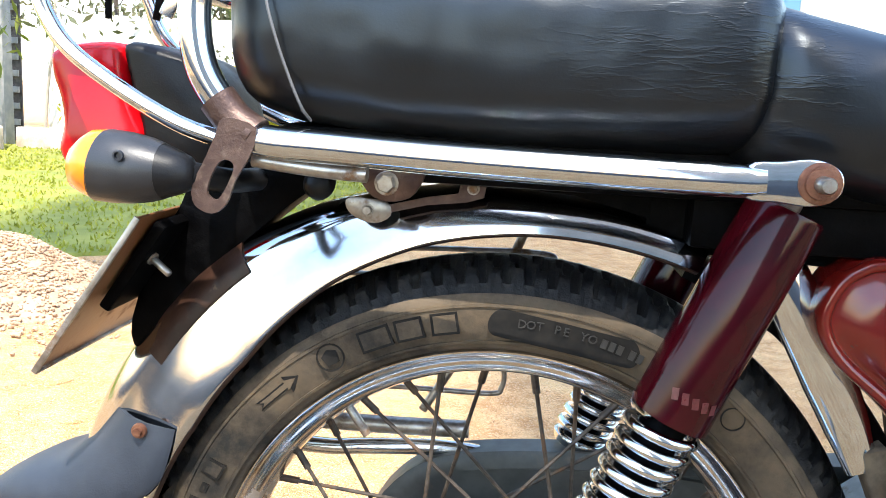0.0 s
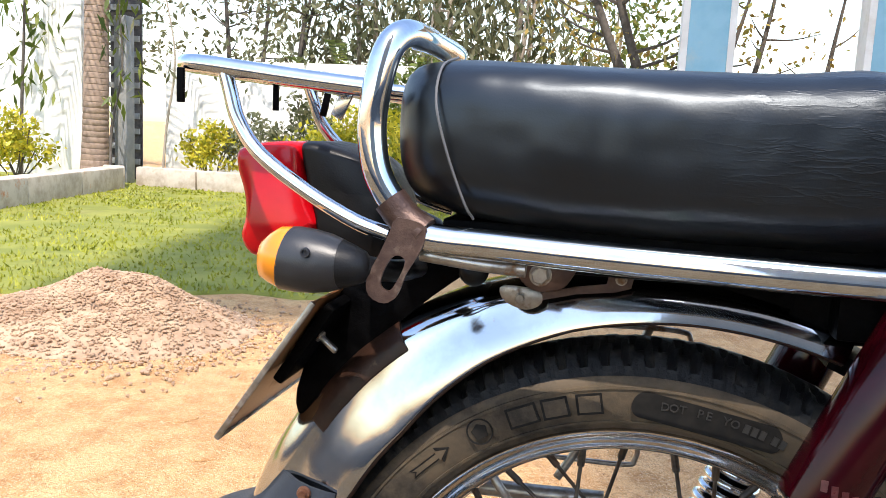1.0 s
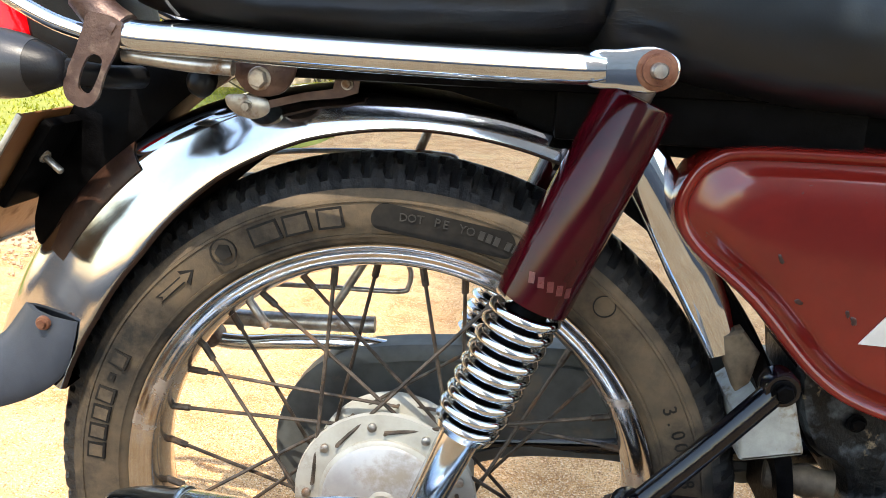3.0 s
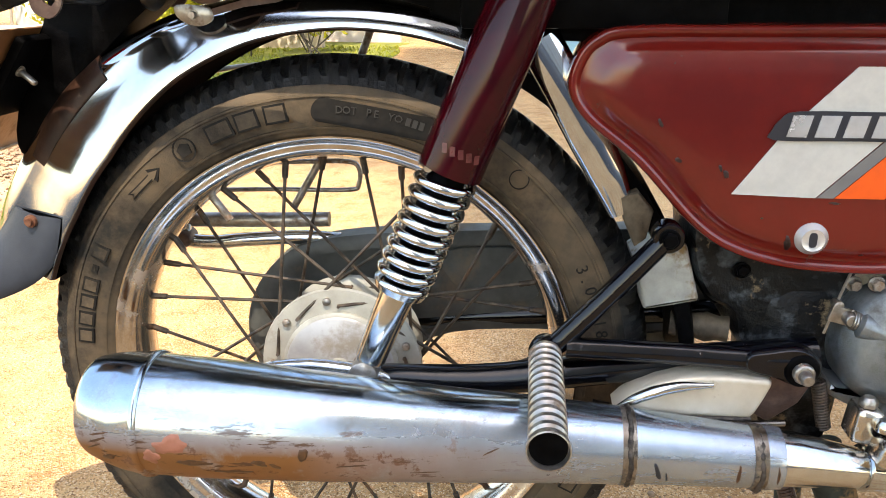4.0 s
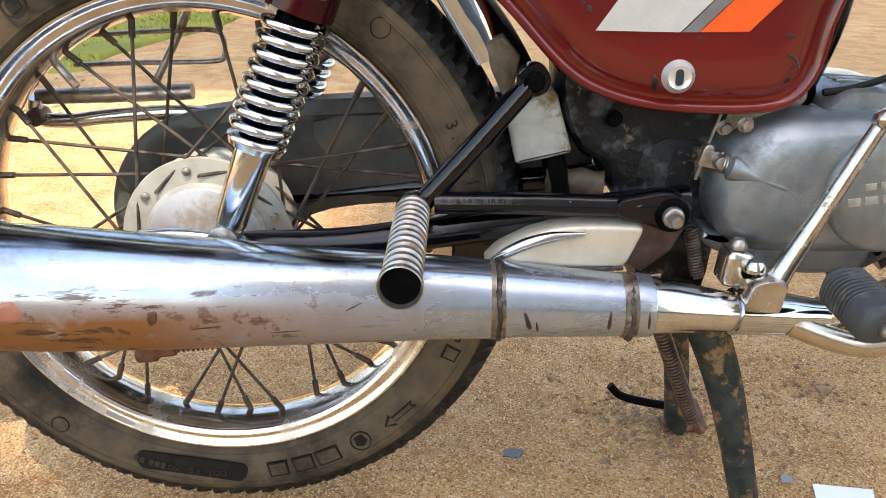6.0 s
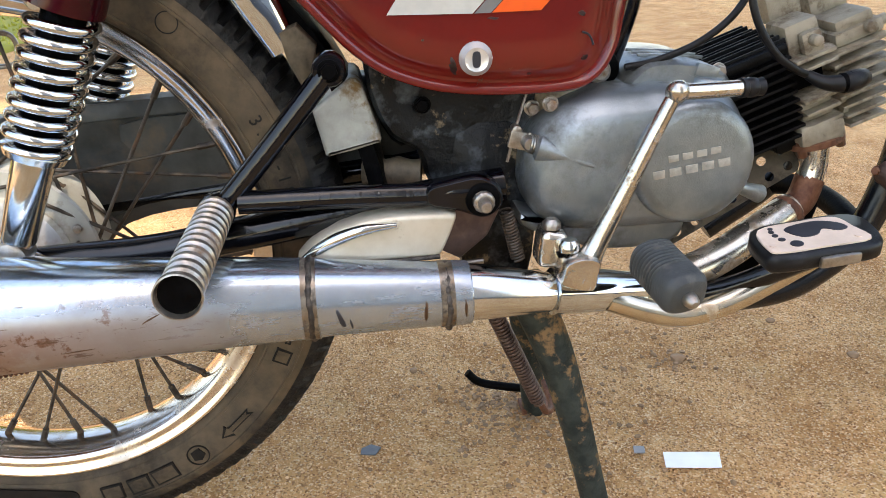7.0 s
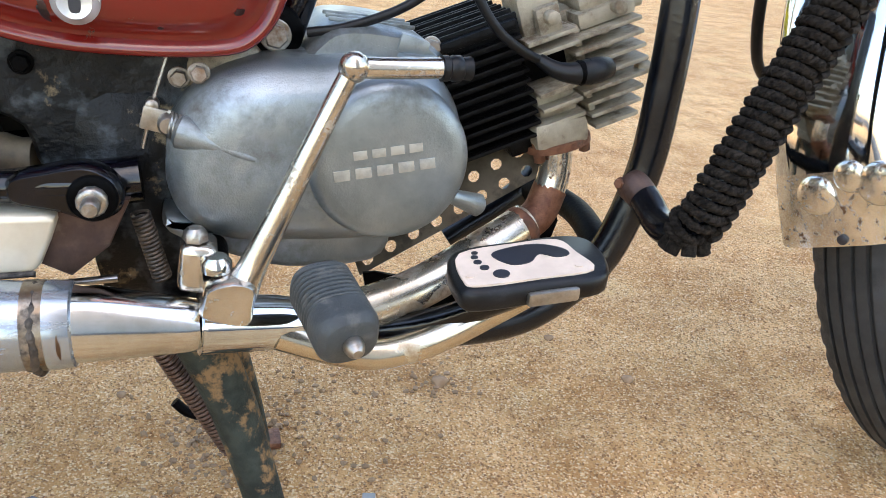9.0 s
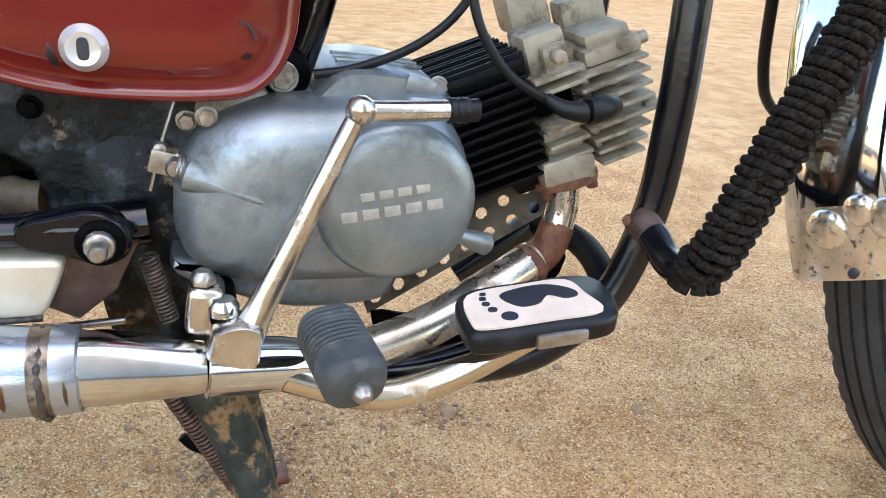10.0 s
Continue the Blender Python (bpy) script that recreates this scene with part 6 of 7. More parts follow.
part("stand_tang", tube([(0.575, 0.135, 0.035), (0.54, 0.155, 0.030), (0.51, 0.165, 0.034), (0.495, 0.168, 0.048)], 0.0055, 10), SOOT, stand)
part("stand_spring", coil((0.492, -0.030, 0.250), (0.550, -0.006, 0.110), 0.0072, 0.0020, 34), BROWN_STEEL, stand, "rusted stand spring")
part("spring_hook", tube([(0.550, -0.006, 0.112), (0.560, -0.002, 0.092), (0.572, 0.02, 0.085), (0.572, 0.06, 0.092)], 0.004, 8), RUST, stand)

# down tube, leg guard and its rope
down = part("down_tube", tube([(0.878, -0.075, 0.60), (0.875, -0.083, 0.515), (0.873, -0.085, 0.454), (0.867, -0.085, 0.385), (0.844, -0.085, 0.318), (0.806, -0.085, 0.281), (0.765, -0.085, 0.263), (0.70, -0.08, 0.256)], 0.0138, 20), TUBE_BLACK, bike, "chipped black leg guard tube")
part("down_tube_far", tube([(0.878, 0.075, 0.60), (0.873, 0.085, 0.454), (0.867, 0.085, 0.385), (0.844, 0.085, 0.318), (0.765, 0.085, 0.262)], 0.0138, 14), TUBE_BLACK, down)
part("cross_tube", tube([(0.842, -0.085, 0.312), (0.850, -0.05, 0.320), (0.856, 0.0, 0.322), (0.850, 0.05, 0.320), (0.842, 0.085, 0.312)], 0.0120, 16), SOOT, down)
part("guard_stub", tube([(0.857, -0.090, 0.379), (0.8605, -0.108, 0.371), (0.8600, -0.128, 0.3635), (0.8595, -0.146, 0.3630), (0.8640, -0.162, 0.368)], 0.0118, 20), TUBE_BLACK, down, "scuffed stub of the leg guard")
part("guard_collar", lathe((0.856, -0.088, 0.380), (0.8605, -0.108, 0.371), [(0, 0.0126), (0.004, 0.0134), (0.009, 0.0126), (0.014, 0.0122), (0.018, 0.0119)], 24), BROWN_STEEL, down, "worn weld collar")
bolt((0.846, -0.092, 0.380), 0.004, 0.006, down, RUST, d=(-0.8, -0.5, 0.2))
guard_line = [(0.860, -0.160, 0.362), (0.868, -0.170, 0.380), (0.890, -0.172, 0.432), (0.917, -0.172, 0.488), (0.944, -0.170, 0.540), (0.97, -0.165, 0.60), (0.99, -0.14, 0.68)]
guard_line = [Vector(p) + Vector((-0.0005, 0, 0.0062)) for p in guard_line]
part("leg_guard", tube(guard_line, 0.0092, 16), TUBE_BLACK, down)


def frames_along(line, step):
    """Places along a line at even steps, with two cross directions."""
    pts = curve_points(line, 10)
    cum = [0.0]
    for a, b in zip(pts, pts[1:]):
        cum.append(cum[-1] + (b - a).length)
    i, out = 0, []
    for k in range(int(cum[-1] / step)):
        s = k * step
        while i + 2 < len(cum) and cum[i + 1] < s:
            i += 1
        d = (pts[i + 1] - pts[i]).normalized()
        p = pts[i].lerp(pts[i + 1], (s - cum[i]) / max(1e-9, cum[i + 1] - cum[i]))
        u = d.cross(Vector((0, 1, 0))).normalized()
        out.append((p, d, u, d.cross(u)))
    return out


def rope_bm(line, r, strand, pitch):
    """Two twisted strands wound as a coil round a bar."""
    n, bm = 56, bmesh.new()
    places = frames_along(line, pitch / n)
    for phase in (0.0, math.pi):
        out = []
        for k, (p, d, u, w) in enumerate(places):
            t = 2 * math.pi * k / n
            o = u * math.cos(t) + w * math.sin(t)
            tw = t * 11 + phase
            out.append(p + o * (r + 0.0009 * math.sin(t * 0.37) + strand * 0.8 * math.cos(tw)) + d * strand * 0.8 * math.sin(tw))
        tube(out, strand, 6, bm=bm, smooth_line=False)
    return bm


rope = part("rope_wrap", rope_bm(guard_line[:6], 0.0122, 0.0022, 0.0072), ROPE, bike, "dark jute rope wound round the leg guard", 80)
knots = bmesh.new()
for k, (p, d, u, w) in enumerate(frames_along(guard_line[:6], 0.0082)):
    away = (Vector((0.86, -0.30, -0.42)) - d * Vector((0.86, -0.30, -0.42)).dot(d)).normalized()
    across = d.cross(away)
    q = p + away * 0.0160
    for s in (-1, 1):
        for h in (-0.0016, 0.0016):
            a, b = q + across * s * 0.0075 - d * 0.0045 + away * h - d * h, q - across * s * 0.0015 + d * 0.004 + away * h - d * h
            tube([a - away * 0.003, a.lerp(b, 0.5) + away * 0.0015, b], [0.0020, 0.0025, 0.0020], 7, 4, knots)
part("rope_braid", knots, ROPE, rope, "", 80)
for k in range(7):
    a = radians(51 * k)
    p = Vector((0.864, -0.163, 0.368)) + Vector((math.cos(a), math.sin(a) * 0.8, -0.2)) * 0.010
    part("rope_knot", rod(p, p + Vector((0.006 * math.cos(a), 0.004 * math.sin(a), -0.011)), 0.0052, 8), ROPE, rope)

# front wheel, turned to the left lock and leaning into the turn
steer = Matrix.Translation((1.385, 0.064, 0.2927)) @ Matrix.Rotation(radians(24), 4, "Z") @ Matrix.Rotation(radians(-15.3), 4, "X")
fhalf = [(0.222, -0.020), (0.230, -0.028), (0.255, -0.036), (0.272, -0.0365), (0.284, -0.033), (0.2915, -0.026), (0.2952, -0.0190), (0.2915, -0.0182), (0.2915, -0.0160), (0.2968, -0.0152), (0.2982, -0.0075), (0.2945, -0.0068), (0.2945, -0.0048), (0.2986, -0.0040)]
def ftread(t, r, y):
    if abs(y) < 0.024 or r < 0.28:
        return 0.0
    return -0.003 if (t * 60 / (2 * math.pi) + abs(y) * 40) % 1.0 < 0.35 else 0.0
fhalf = [(r + 0.010 * min(1, (r - 0.222) / 0.05), y * 1.17) for r, y in fhalf]
bm = wheel_ring((0, 0, 0), fhalf + [(r, -y) for r, y in reversed(fhalf)], 480, ftread)
bmesh.ops.transform(bm, matrix=steer, verts=bm.verts)
part("front_tyre", bm, FRONT_RUBBER, bike, "worn ribbed front tyre turned aside")
bm = wheel_ring((0, 0, 0), [(0.224, -0.024), (0.232, -0.0285), (0.226, -0.022), (0.212, -0.012), (0.210, 0.0), (0.212, 0.012), (0.226, 0.022), (0.232, 0.0285), (0.224, 0.024), (0.214, 0.0)], 96)
bmesh.ops.transform(bm, matrix=steer, verts=bm.verts)
frim = part("front_rim", bm, RIM, bike)
bm = wheel_ring((0, 0, 0), [(0.004, -0.05), (0.03, -0.045), (0.055, -0.03), (0.06, -0.02), (0.06, 0.02), (0.055, 0.03), (0.03, 0.045), (0.004, 0.05)], 40)
bmesh.ops.transform(bm, matrix=steer, verts=bm.verts)
part("front_hub", bm, HUB_GREY, bike)
for side in (-1, 1):
    for lean in (-66, 66):
        me = spoke_pair(side, lean)
        for k in range(9):
            ob = new("spoke", me)
            ob.parent = frim
            ob.matrix_basis = steer @ Matrix.Rotation(-radians(40 * k + (20 if lean > 0 else 0) + (10 if side > 0 else 0)), 4, "Y")


FENDER_R = 0.392


def fender_at(deg, y, r=FENDER_R + 0.002):
    k = min(1, max(0, (deg - 50) / 90))
    k = k * k * (3 - 2 * k)
    return steer @ Vector((0.0305 + r * math.cos(radians(deg)), y - 0.010, 0.102 * k - 0.02 * (1 - k) + r * math.sin(radians(deg))))


def front_fender_bm(lo, hi):
    rings = []
    top, w = FENDER_R, 0.0548
    line = [(top - 0.056, w - 0.001), (top - 0.054, w + 0.001), (top - 0.026, w), (top - 0.011, w * 0.96), (top - 0.004, w * 0.85), (top - 0.001, w * 0.6), (top, w * 0.3)]
    outer = [(r, -y) for r, y in line] + [(top, 0)] + [(r, y) for r, y in reversed(line)]
    inner = [(r - 0.0012, y * 0.98) for r, y in reversed(outer)]
    for i in range(60):
        deg = lo + (hi - lo) * i / 59
        slant = 20 * ((deg - 30) / 162) ** 4
        rings.append([fender_at(deg + slant * y, y, r) for r, y in outer + inner])
    return skin(rings)


ff = part("front_fender", front_fender_bm(30, 182.5), CHROME_CLEAN, bike, "bright chrome front fender with rust specks at its tail", 50)
part("fender_tail", front_fender_bm(182.5, 192.4), RUSTY_CHROME, ff, "rust-speckled fender tail", 50)
n_out = (steer.to_3x3() @ Vector((math.cos(radians(186)), 0, math.sin(radians(186))))).normalized()
for deg, y, rr in ((185.6, 0.010, 0.0180), (183.0, -0.019, 0.0140), (183.8, -0.043, 0.0185)):
    p = fender_at(deg, y)
    part("fender_rivet", lathe(p - n_out * 0.0096, p + n_out * 0.004, [(0, rr), (0.0082, rr), (0.0098, rr * 0.92), (0.0114, rr * 0.72), (0.0124, rr * 0.40), (0.0127, 0.001)], 28), RUSTY_CHROME, ff, "rust-speckled dome")
notch = fender_at(191.2, -0.010)
part("fender_notch", rod(notch - n_out * 0.004, notch + n_out * 0.0010, 0.0045, 12), INK, ff)
for s in (-1, 1):
    a, b = steer @ Vector((0, s * 0.085, 0)), steer @ Vector((-0.15, s * 0.085, 0.42))
    leg = part("fork_leg", tube([a, a.lerp(b, 0.4), b], [0.017, 0.019, 0.0165], 18, smooth_line=False), CHROME if s < 0 else GLOSS_BLACK, bike)
    part("fender_stay", tube([fender_at(150, s * 0.056, 0.36), a.lerp(b, 0.45)], 0.005, 8, smooth_line=False), CHROME, ff)
part("brake_cable", tube([(1.02, 0.06, 0.70), (1.055, 0.08, 0.56), (1.085, 0.11, 0.46), (1.13, 0.14, 0.41), (1.22, 0.16, 0.36)], 0.006, 10), PLASTIC, bike)
# tank and headstock above the view, so that nothing hangs in the air
tank = part("fuel_tank", seat_bm([(0.60, 0.05, 0.74, 0.86, 0.7), (0.64, 0.11, 0.70, 0.90, 0.6), (0.75, 0.135, 0.69, 0.93, 0.6), (0.88, 0.13, 0.70, 0.93, 0.6), (0.97, 0.09, 0.74, 0.91, 0.7), (1.0, 0.03, 0.78, 0.87, 0.8)]), MAROON, bike, "maroon fuel tank")
part("head_tube", tube([(1.00, 0, 0.92), (1.03, 0, 0.76)], 0.026, 16, smooth_line=False), GLOSS_BLACK, bike)
part("yoke", tube([steer @ Vector((-0.15, -0.085, 0.42)), (1.045, 0.0, 0.77), steer @ Vector((-0.15, 0.085, 0.42))], 0.018, 12), GLOSS_BLACK, bike)

# ---- yard things ----
GRASS_SOIL = surface("lawn soil", (0.155, 0.17, 0.022), (0.24, 0.24, 0.04), 0.9, 0.0, 3.0, dirt=(0.26, 0.22, 0.10), dirt_scale=1.2, dirt_at=(0.58, 0.75), bump=0.5, bump_scale=40)
BLADE = surface("grass blades", (0.205, 0.228, 0.018), (0.33, 0.32, 0.038), 0.6, 0.0, 1.5, dirt=(0.34, 0.30, 0.12), dirt_scale=2.2, dirt_at=(0.55, 0.8), spec=0.3)
GRAVEL = surface("gravel", (0.32, 0.205, 0.125), (0.45, 0.315, 0.205), 0.9, 0.0, 9.0, dirt=(0.26, 0.145, 0.085), dirt_scale=40, bump=0.5, bump_scale=90)
WHITEWASH = surface("whitewashed plaster", (0.78, 0.77, 0.74), (0.68, 0.66, 0.62), 0.9, 0.0, 4.0, dirt=(0.50, 0.45, 0.37), dirt_scale=1.3, dirt_at=(0.58, 0.8), bump=0.3, bump_scale=60)
KERB = surface("worn masonry", (0.54, 0.47, 0.39), (0.38, 0.31, 0.24), 0.9, 0.0, 8.0, dirt=(0.50, 0.20, 0.09), dirt_scale=2.6, dirt_at=(0.60, 0.66), bump=0.6, bump_scale=40)
CONCRETE = surface("grey concrete", (0.22, 0.23, 0.235), (0.30, 0.30, 0.29), 0.9, 0.0, 9.0, bump=0.4, bump_scale=60)
BARK = surface("palm bark", (0.30, 0.215, 0.16), (0.215, 0.15, 0.11), 0.9, 0.0, 14, dirt=(0.12, 0.08, 0.06), dirt_scale=16, dirt_at=(0.62, 0.70), bump=0.6, bump_scale=60)
DARK_BARK = surface("dark bark", (0.10, 0.085, 0.07), (0.06, 0.05, 0.042), 0.9, 0.0, 20)
PALE_BARK = surface("pale bark", (0.36, 0.31, 0.25), (0.27, 0.23, 0.18), 0.9, 0.0, 20)
BLUE = surface("pale blue paint", (0.24, 0.46, 0.58), (0.20, 0.41, 0.53), 0.6, 0.0, 5.0, dirt=(0.34, 0.48, 0.54), dirt_scale=3.0, bump=0.15, bump_scale=90)
DARK_GATE = surface("dark gate", (0.05, 0.045, 0.05), (0.10, 0.09, 0.085), 0.7, 0.0, 20)
PAPER = surface("white paper", (0.84, 0.85, 0.88), (0.80, 0.81, 0.84), 0.8, 0.0, 40)
SCRAP = surface("slate scrap", (0.10, 0.11, 0.12), (0.14, 0.15, 0.15), 0.8, 0.0, 60)


def leaf_material(name, a, b, c):
    m, nt, bs = nodes_of(name)
    geo = nt.nodes.new("ShaderNodeNewGeometry")
    col = ramp_node(nt, geo.outputs["Random Per Island"], [(0.0, a), (0.55, b), (1.0, c)])
    nt.links.new(col, bs.inputs["Base Color"])
    bs.inputs["Roughness"].default_value = 0.55
    bs.inputs["Transmission Weight"].default_value = 0.0
    tr = nt.nodes.new("ShaderNodeBsdfTranslucent")
    nt.links.new(col, tr.inputs["Color"])
    mx = nt.nodes.new("ShaderNodeMixShader")
    mx.inputs[0].default_value = 0.35
    nt.links.new(bs.outputs[0], mx.inputs[1])
    nt.links.new(tr.outputs[0], mx.inputs[2])
    nt.links.new(mx.outputs[0], nt.nodes["Material Output"].inputs["Surface"])
    return m


YELLOW_LEAF = leaf_material("yellow hedge leaves", (0.20, 0.24, 0.02), (0.48, 0.42, 0.02), (0.66, 0.55, 0.05))
GREEN_LEAF = leaf_material("green leaves", (0.05, 0.085, 0.012), (0.11, 0.15, 0.022), (0.20, 0.22, 0.04))
GREY_LEAF = leaf_material("grey green leaves", (0.07, 0.08, 0.035), (0.13, 0.14, 0.065), (0.21, 0.20, 0.11))
DRY_LEAF = leaf_material("browning leaves", (0.20, 0.13, 0.03), (0.38, 0.27, 0.06), (0.24, 0.27, 0.06))
rng = np.random.default_rng(4)

# unseen walls behind the camera, added to shade the yard
BY, LOW, TALL = -22.0, 40.3, 55.8
PLASTER = surface("pale grey plaster", (0.43, 0.44, 0.45), (0.35, 0.36, 0.37), 0.9, 0.0, 2.0, dirt=(0.26, 0.26, 0.26), dirt_scale=0.6, dirt_at=(0.5, 0.8), bump=0.2, bump_scale=30)
solid("wall_south", block((14.0, 0.4, LOW), Matrix.Translation((7.3, BY - 0.2, LOW / 2)), 0.02), PLASTER, "unseen wall added to shade the yard", "building", kind="structure")
solid("wall_tower", block((10.80, 0.4, TALL - LOW), Matrix.Translation((8.90, BY - 0.2, (LOW + TALL) / 2 + 0.01)), 0.02, block((2.39, 0.4, 8.5), Matrix.Translation((2.30, BY - 0.2, 49.35)), 0.02)), PLASTER, "unseen upper wall with a side bay, added to shade sand and lawn", "building", kind="structure")
PZ = 3.6
solid("ceiling_porch", block((5.4, 3.4, 0.14), Matrix.Translation((2.7, 7.9, PZ)), 0.01), WHITEWASH, "whitewashed porch slab on blue posts", "roof", kind="structure")


def post(x, y, w=0.23):
    p = thing("porch_post", "pale blue porch post with white edge strips", "post", group="porch posts")
    part("shaft", block((w, 0.26, PZ - 0.07), Matrix.Translation((x + w / 2, y + 0.13, (PZ - 0.07) / 2)), 0.006), BLUE, p)
    for s in (-1, 1):
        part("edge_strip", block((0.055, 0.27, PZ - 0.07), Matrix.Translation((x + w / 2 + s * (w / 2 + 0.0275), y + 0.13, (PZ - 0.07) / 2)), 0.004), WHITEWASH, p)


post(0.432, 6.5, 0.318)
post(1.84, 6.5, 0.318)

# lawn
def lawn_front(x):
    return 2.52 + 0.24 * (x + 2.8) + 0.10 * math.sin(x * 3.1) + 0.06 * math.sin(x * 9.7)


def lawn_right(y):
    return -1.30 - 0.10 * math.sin(y * 2.3) + 0.05 * (y - 3)


vs, fs, xs = [], [], np.linspace(-13, 0, 90)
cols = []
for j in range(46):
    row = []
    for x in xs:
        y0 = lawn_front(x)
        y = y0 + (9.2 - y0) * (j / 45) ** 1.5
        xx = min(x, lawn_right(y))
        e = 0.0 if j == 0 or xx < x - 0.05 else 0.018
        row.append((xx, y, e + 0.012 * noise.noise((xx * 2, y * 2, 1)) * (e > 0) - (0.01 if e == 0 else 0)))
    cols.append(row)
vs = [p for r in cols for p in r]
n = len(xs)
fs = [(j * n + i, j * n + i + 1, j * n + n + i + 1, j * n + n + i) for j in range(45) for i in range(n - 1)]
tagged(new("lawn", raw_mesh("lawn", vs, fs, GRASS_SOIL)), "sunlit patchy green lawn", "lawn", kind="structure")
bv, bf = [], []
count = 0
while count < 26000:
    x, y = rng.uniform(-9.5, -0.9), 2.2 + 6.4 * rng.random() ** 1.7
    if y < lawn_front(x) or x > lawn_right(y) or noise.noise((x * 1.3, y * 1.3, 9)) < -0.38:
        continue
    count += 1
    h, w, a = rng.uniform(0.012, 0.032), rng.uniform(0.004, 0.008) * (1 + 0.25 * y), rng.uniform(0, math.pi)
    lx, ly = rng.normal(0, 0.012, 2)
    c, s = math.cos(a) * w, math.sin(a) * w
    k = len(bv)
    bv += [(x - c, y - s, 0.008), (x + c, y + s, 0.008), (x + lx, y + ly, 0.016 + h)]
    bf.append((k, k + 1, k + 2))
tagged(new("grass", raw_mesh("grass", bv, bf, BLADE, False)), "short uneven lawn grass", "grass", kind="stuff")


# stones
def stones(count, place, size, material, name, label, category):
    base = bmesh.new()
    bmesh.ops.create_icosphere(base, subdivisions=1, radius=1.0)
    bvs = np.array([v.co[:] for v in base.verts])
    bfs = [[v.index for v in f.verts] for f in base.faces]
    base.free()
    vv, ff2 = [], []
    for i in range(count):
        x, y, z, s = place(i)
        q = bvs * rng.uniform(0.65, 1.25, (len(bvs), 1)) * (s * rng.uniform(0.7, 1.3, 3)) * (1, 1, 0.75)
        k = len(vv)
        vv += (q + (x, y, z)).tolist()
        ff2 += [tuple(j + k for j in f) for f in bfs]
    return tagged(new(name, raw_mesh(name, vv, ff2, material, False)), label, category, kind="stuff")


HX, HY = -1.98, 2.12
def heap_height(x, y):
    dx, dy = (x - HX) / 0.66, (y - HY) / 0.52
    d = math.hypot(dx, dy)
    h = 0.23 * max(0.0, 1 - d) ** 1.1 + 0.04 * max(0.0, 1 - math.hypot((x - HX - 0.32) / 0.3, (y - HY) / 0.3))
    return h * (1 + 0.25 * noise.noise((x * 4, y * 4, 2))) - (0.02 if d > 0.98 else 0)


v, f = sheet(list(np.linspace(HX - 0.75, HX + 0.78, 60)), list(np.linspace(HY - 0.6, HY + 0.6, 46)), lambda x, y: heap_height(x, y) + 0.012 * noise.noise((x * 18, y * 18, 0)))
heap = tagged(new("mound", raw_mesh("mound", v, f, GRAVEL)), "low heap of pinkish gravel on the dirt", "gravel heap")


def heap_stone(i):
    while True:
        x, y = rng.normal(HX + 0.05, 0.32), rng.normal(HY - 0.08, 0.25)
        if abs(x - HX) < 1.2 and abs(y - HY) < 0.9:
            return x, y, max(0.0, heap_height(x, y)) + 0.004, rng.uniform(0.003, 0.010)


hs = stones(6000, heap_stone, 1, GRAVEL, "gravel", "loose gravel stones", "gravel")
hs.parent = heap
del hs["category"], hs["label"]
PEBBLE = leaf_material("coarse sand grains", (0.24, 0.108, 0.040), (0.63, 0.350, 0.150), (0.92, 0.65, 0.37))
DARK_CLOD = surface("dark clods", (0.24, 0.145, 0.08), (0.32, 0.20, 0.115), 0.95, 0.0, 60)


def sand_grains(count):
    """Loose grains: squashed octahedra of uneven shape, strewn over the sand round the motorcycle."""
    x, y = rng.uniform(-0.45, 1.6, count), -0.22 + 1.75 * rng.random(count) ** 1.5
    z = np.array([ground_height(p, q) for p, q in zip(x, y)]) + 0.0003
    size = rng.uniform(0.0008, 0.0019, count) * np.where(rng.random(count) < 0.05, 1.7, 1.0)
    base = np.array([(1, 0, 0), (0, 1, 0), (-1, 0, 0), (0, -1, 0), (0, 0, 0.8), (0, 0, -0.8)], float)
    turn = rng.uniform(0, 2 * math.pi, count)
    c, s = np.cos(turn)[:, None], np.sin(turn)[:, None]
    body = base[None] * (size[:, None] * rng.uniform(0.6, 1.3, (count, 6)))[:, :, None]
    out = np.stack([body[:, :, 0] * c - body[:, :, 1] * s + x[:, None], body[:, :, 0] * s + body[:, :, 1] * c + y[:, None], body[:, :, 2] + z[:, None]], -1).reshape(-1, 3)
    tri = np.array([(0, 1, 4), (1, 2, 4), (2, 3, 4), (3, 0, 4), (1, 0, 5), (2, 1, 5), (3, 2, 5), (0, 3, 5)])
    faces = (tri[None] + 6 * np.arange(count)[:, None, None]).reshape(-1, 3)
    return tagged(new("sand_grains", raw_mesh("sand_grains", out.tolist(), faces.tolist(), PEBBLE, False)), "coarse loose sand grains", "sand", kind="stuff")


sand_grains(120000)


def clod(i):
    k = rng.random()
    cx, cy, s = ((0.55, 0.16, 0.040) if k < 0.45 else (0.80, 0.24, 0.03) if k < 0.55 else (0.60, 0.17, 0.09))
    x, y = rng.normal(cx, s), rng.normal(cy, s)
    return x, y, ground_height(x, y) + 0.001, rng.uniform(0.0015, 0.0045)


stones(420, clod, 1, DARK_CLOD, "clods", "crumbled dark earth round the stand foot", "soil")


def scrap(name, pts, z, mat, label, category):
    bm = skin([[(x, y, z) for x, y in pts], [(x, y, z + 0.0012) for x, y in pts]])
    return solid(name, bm, mat, label, category)


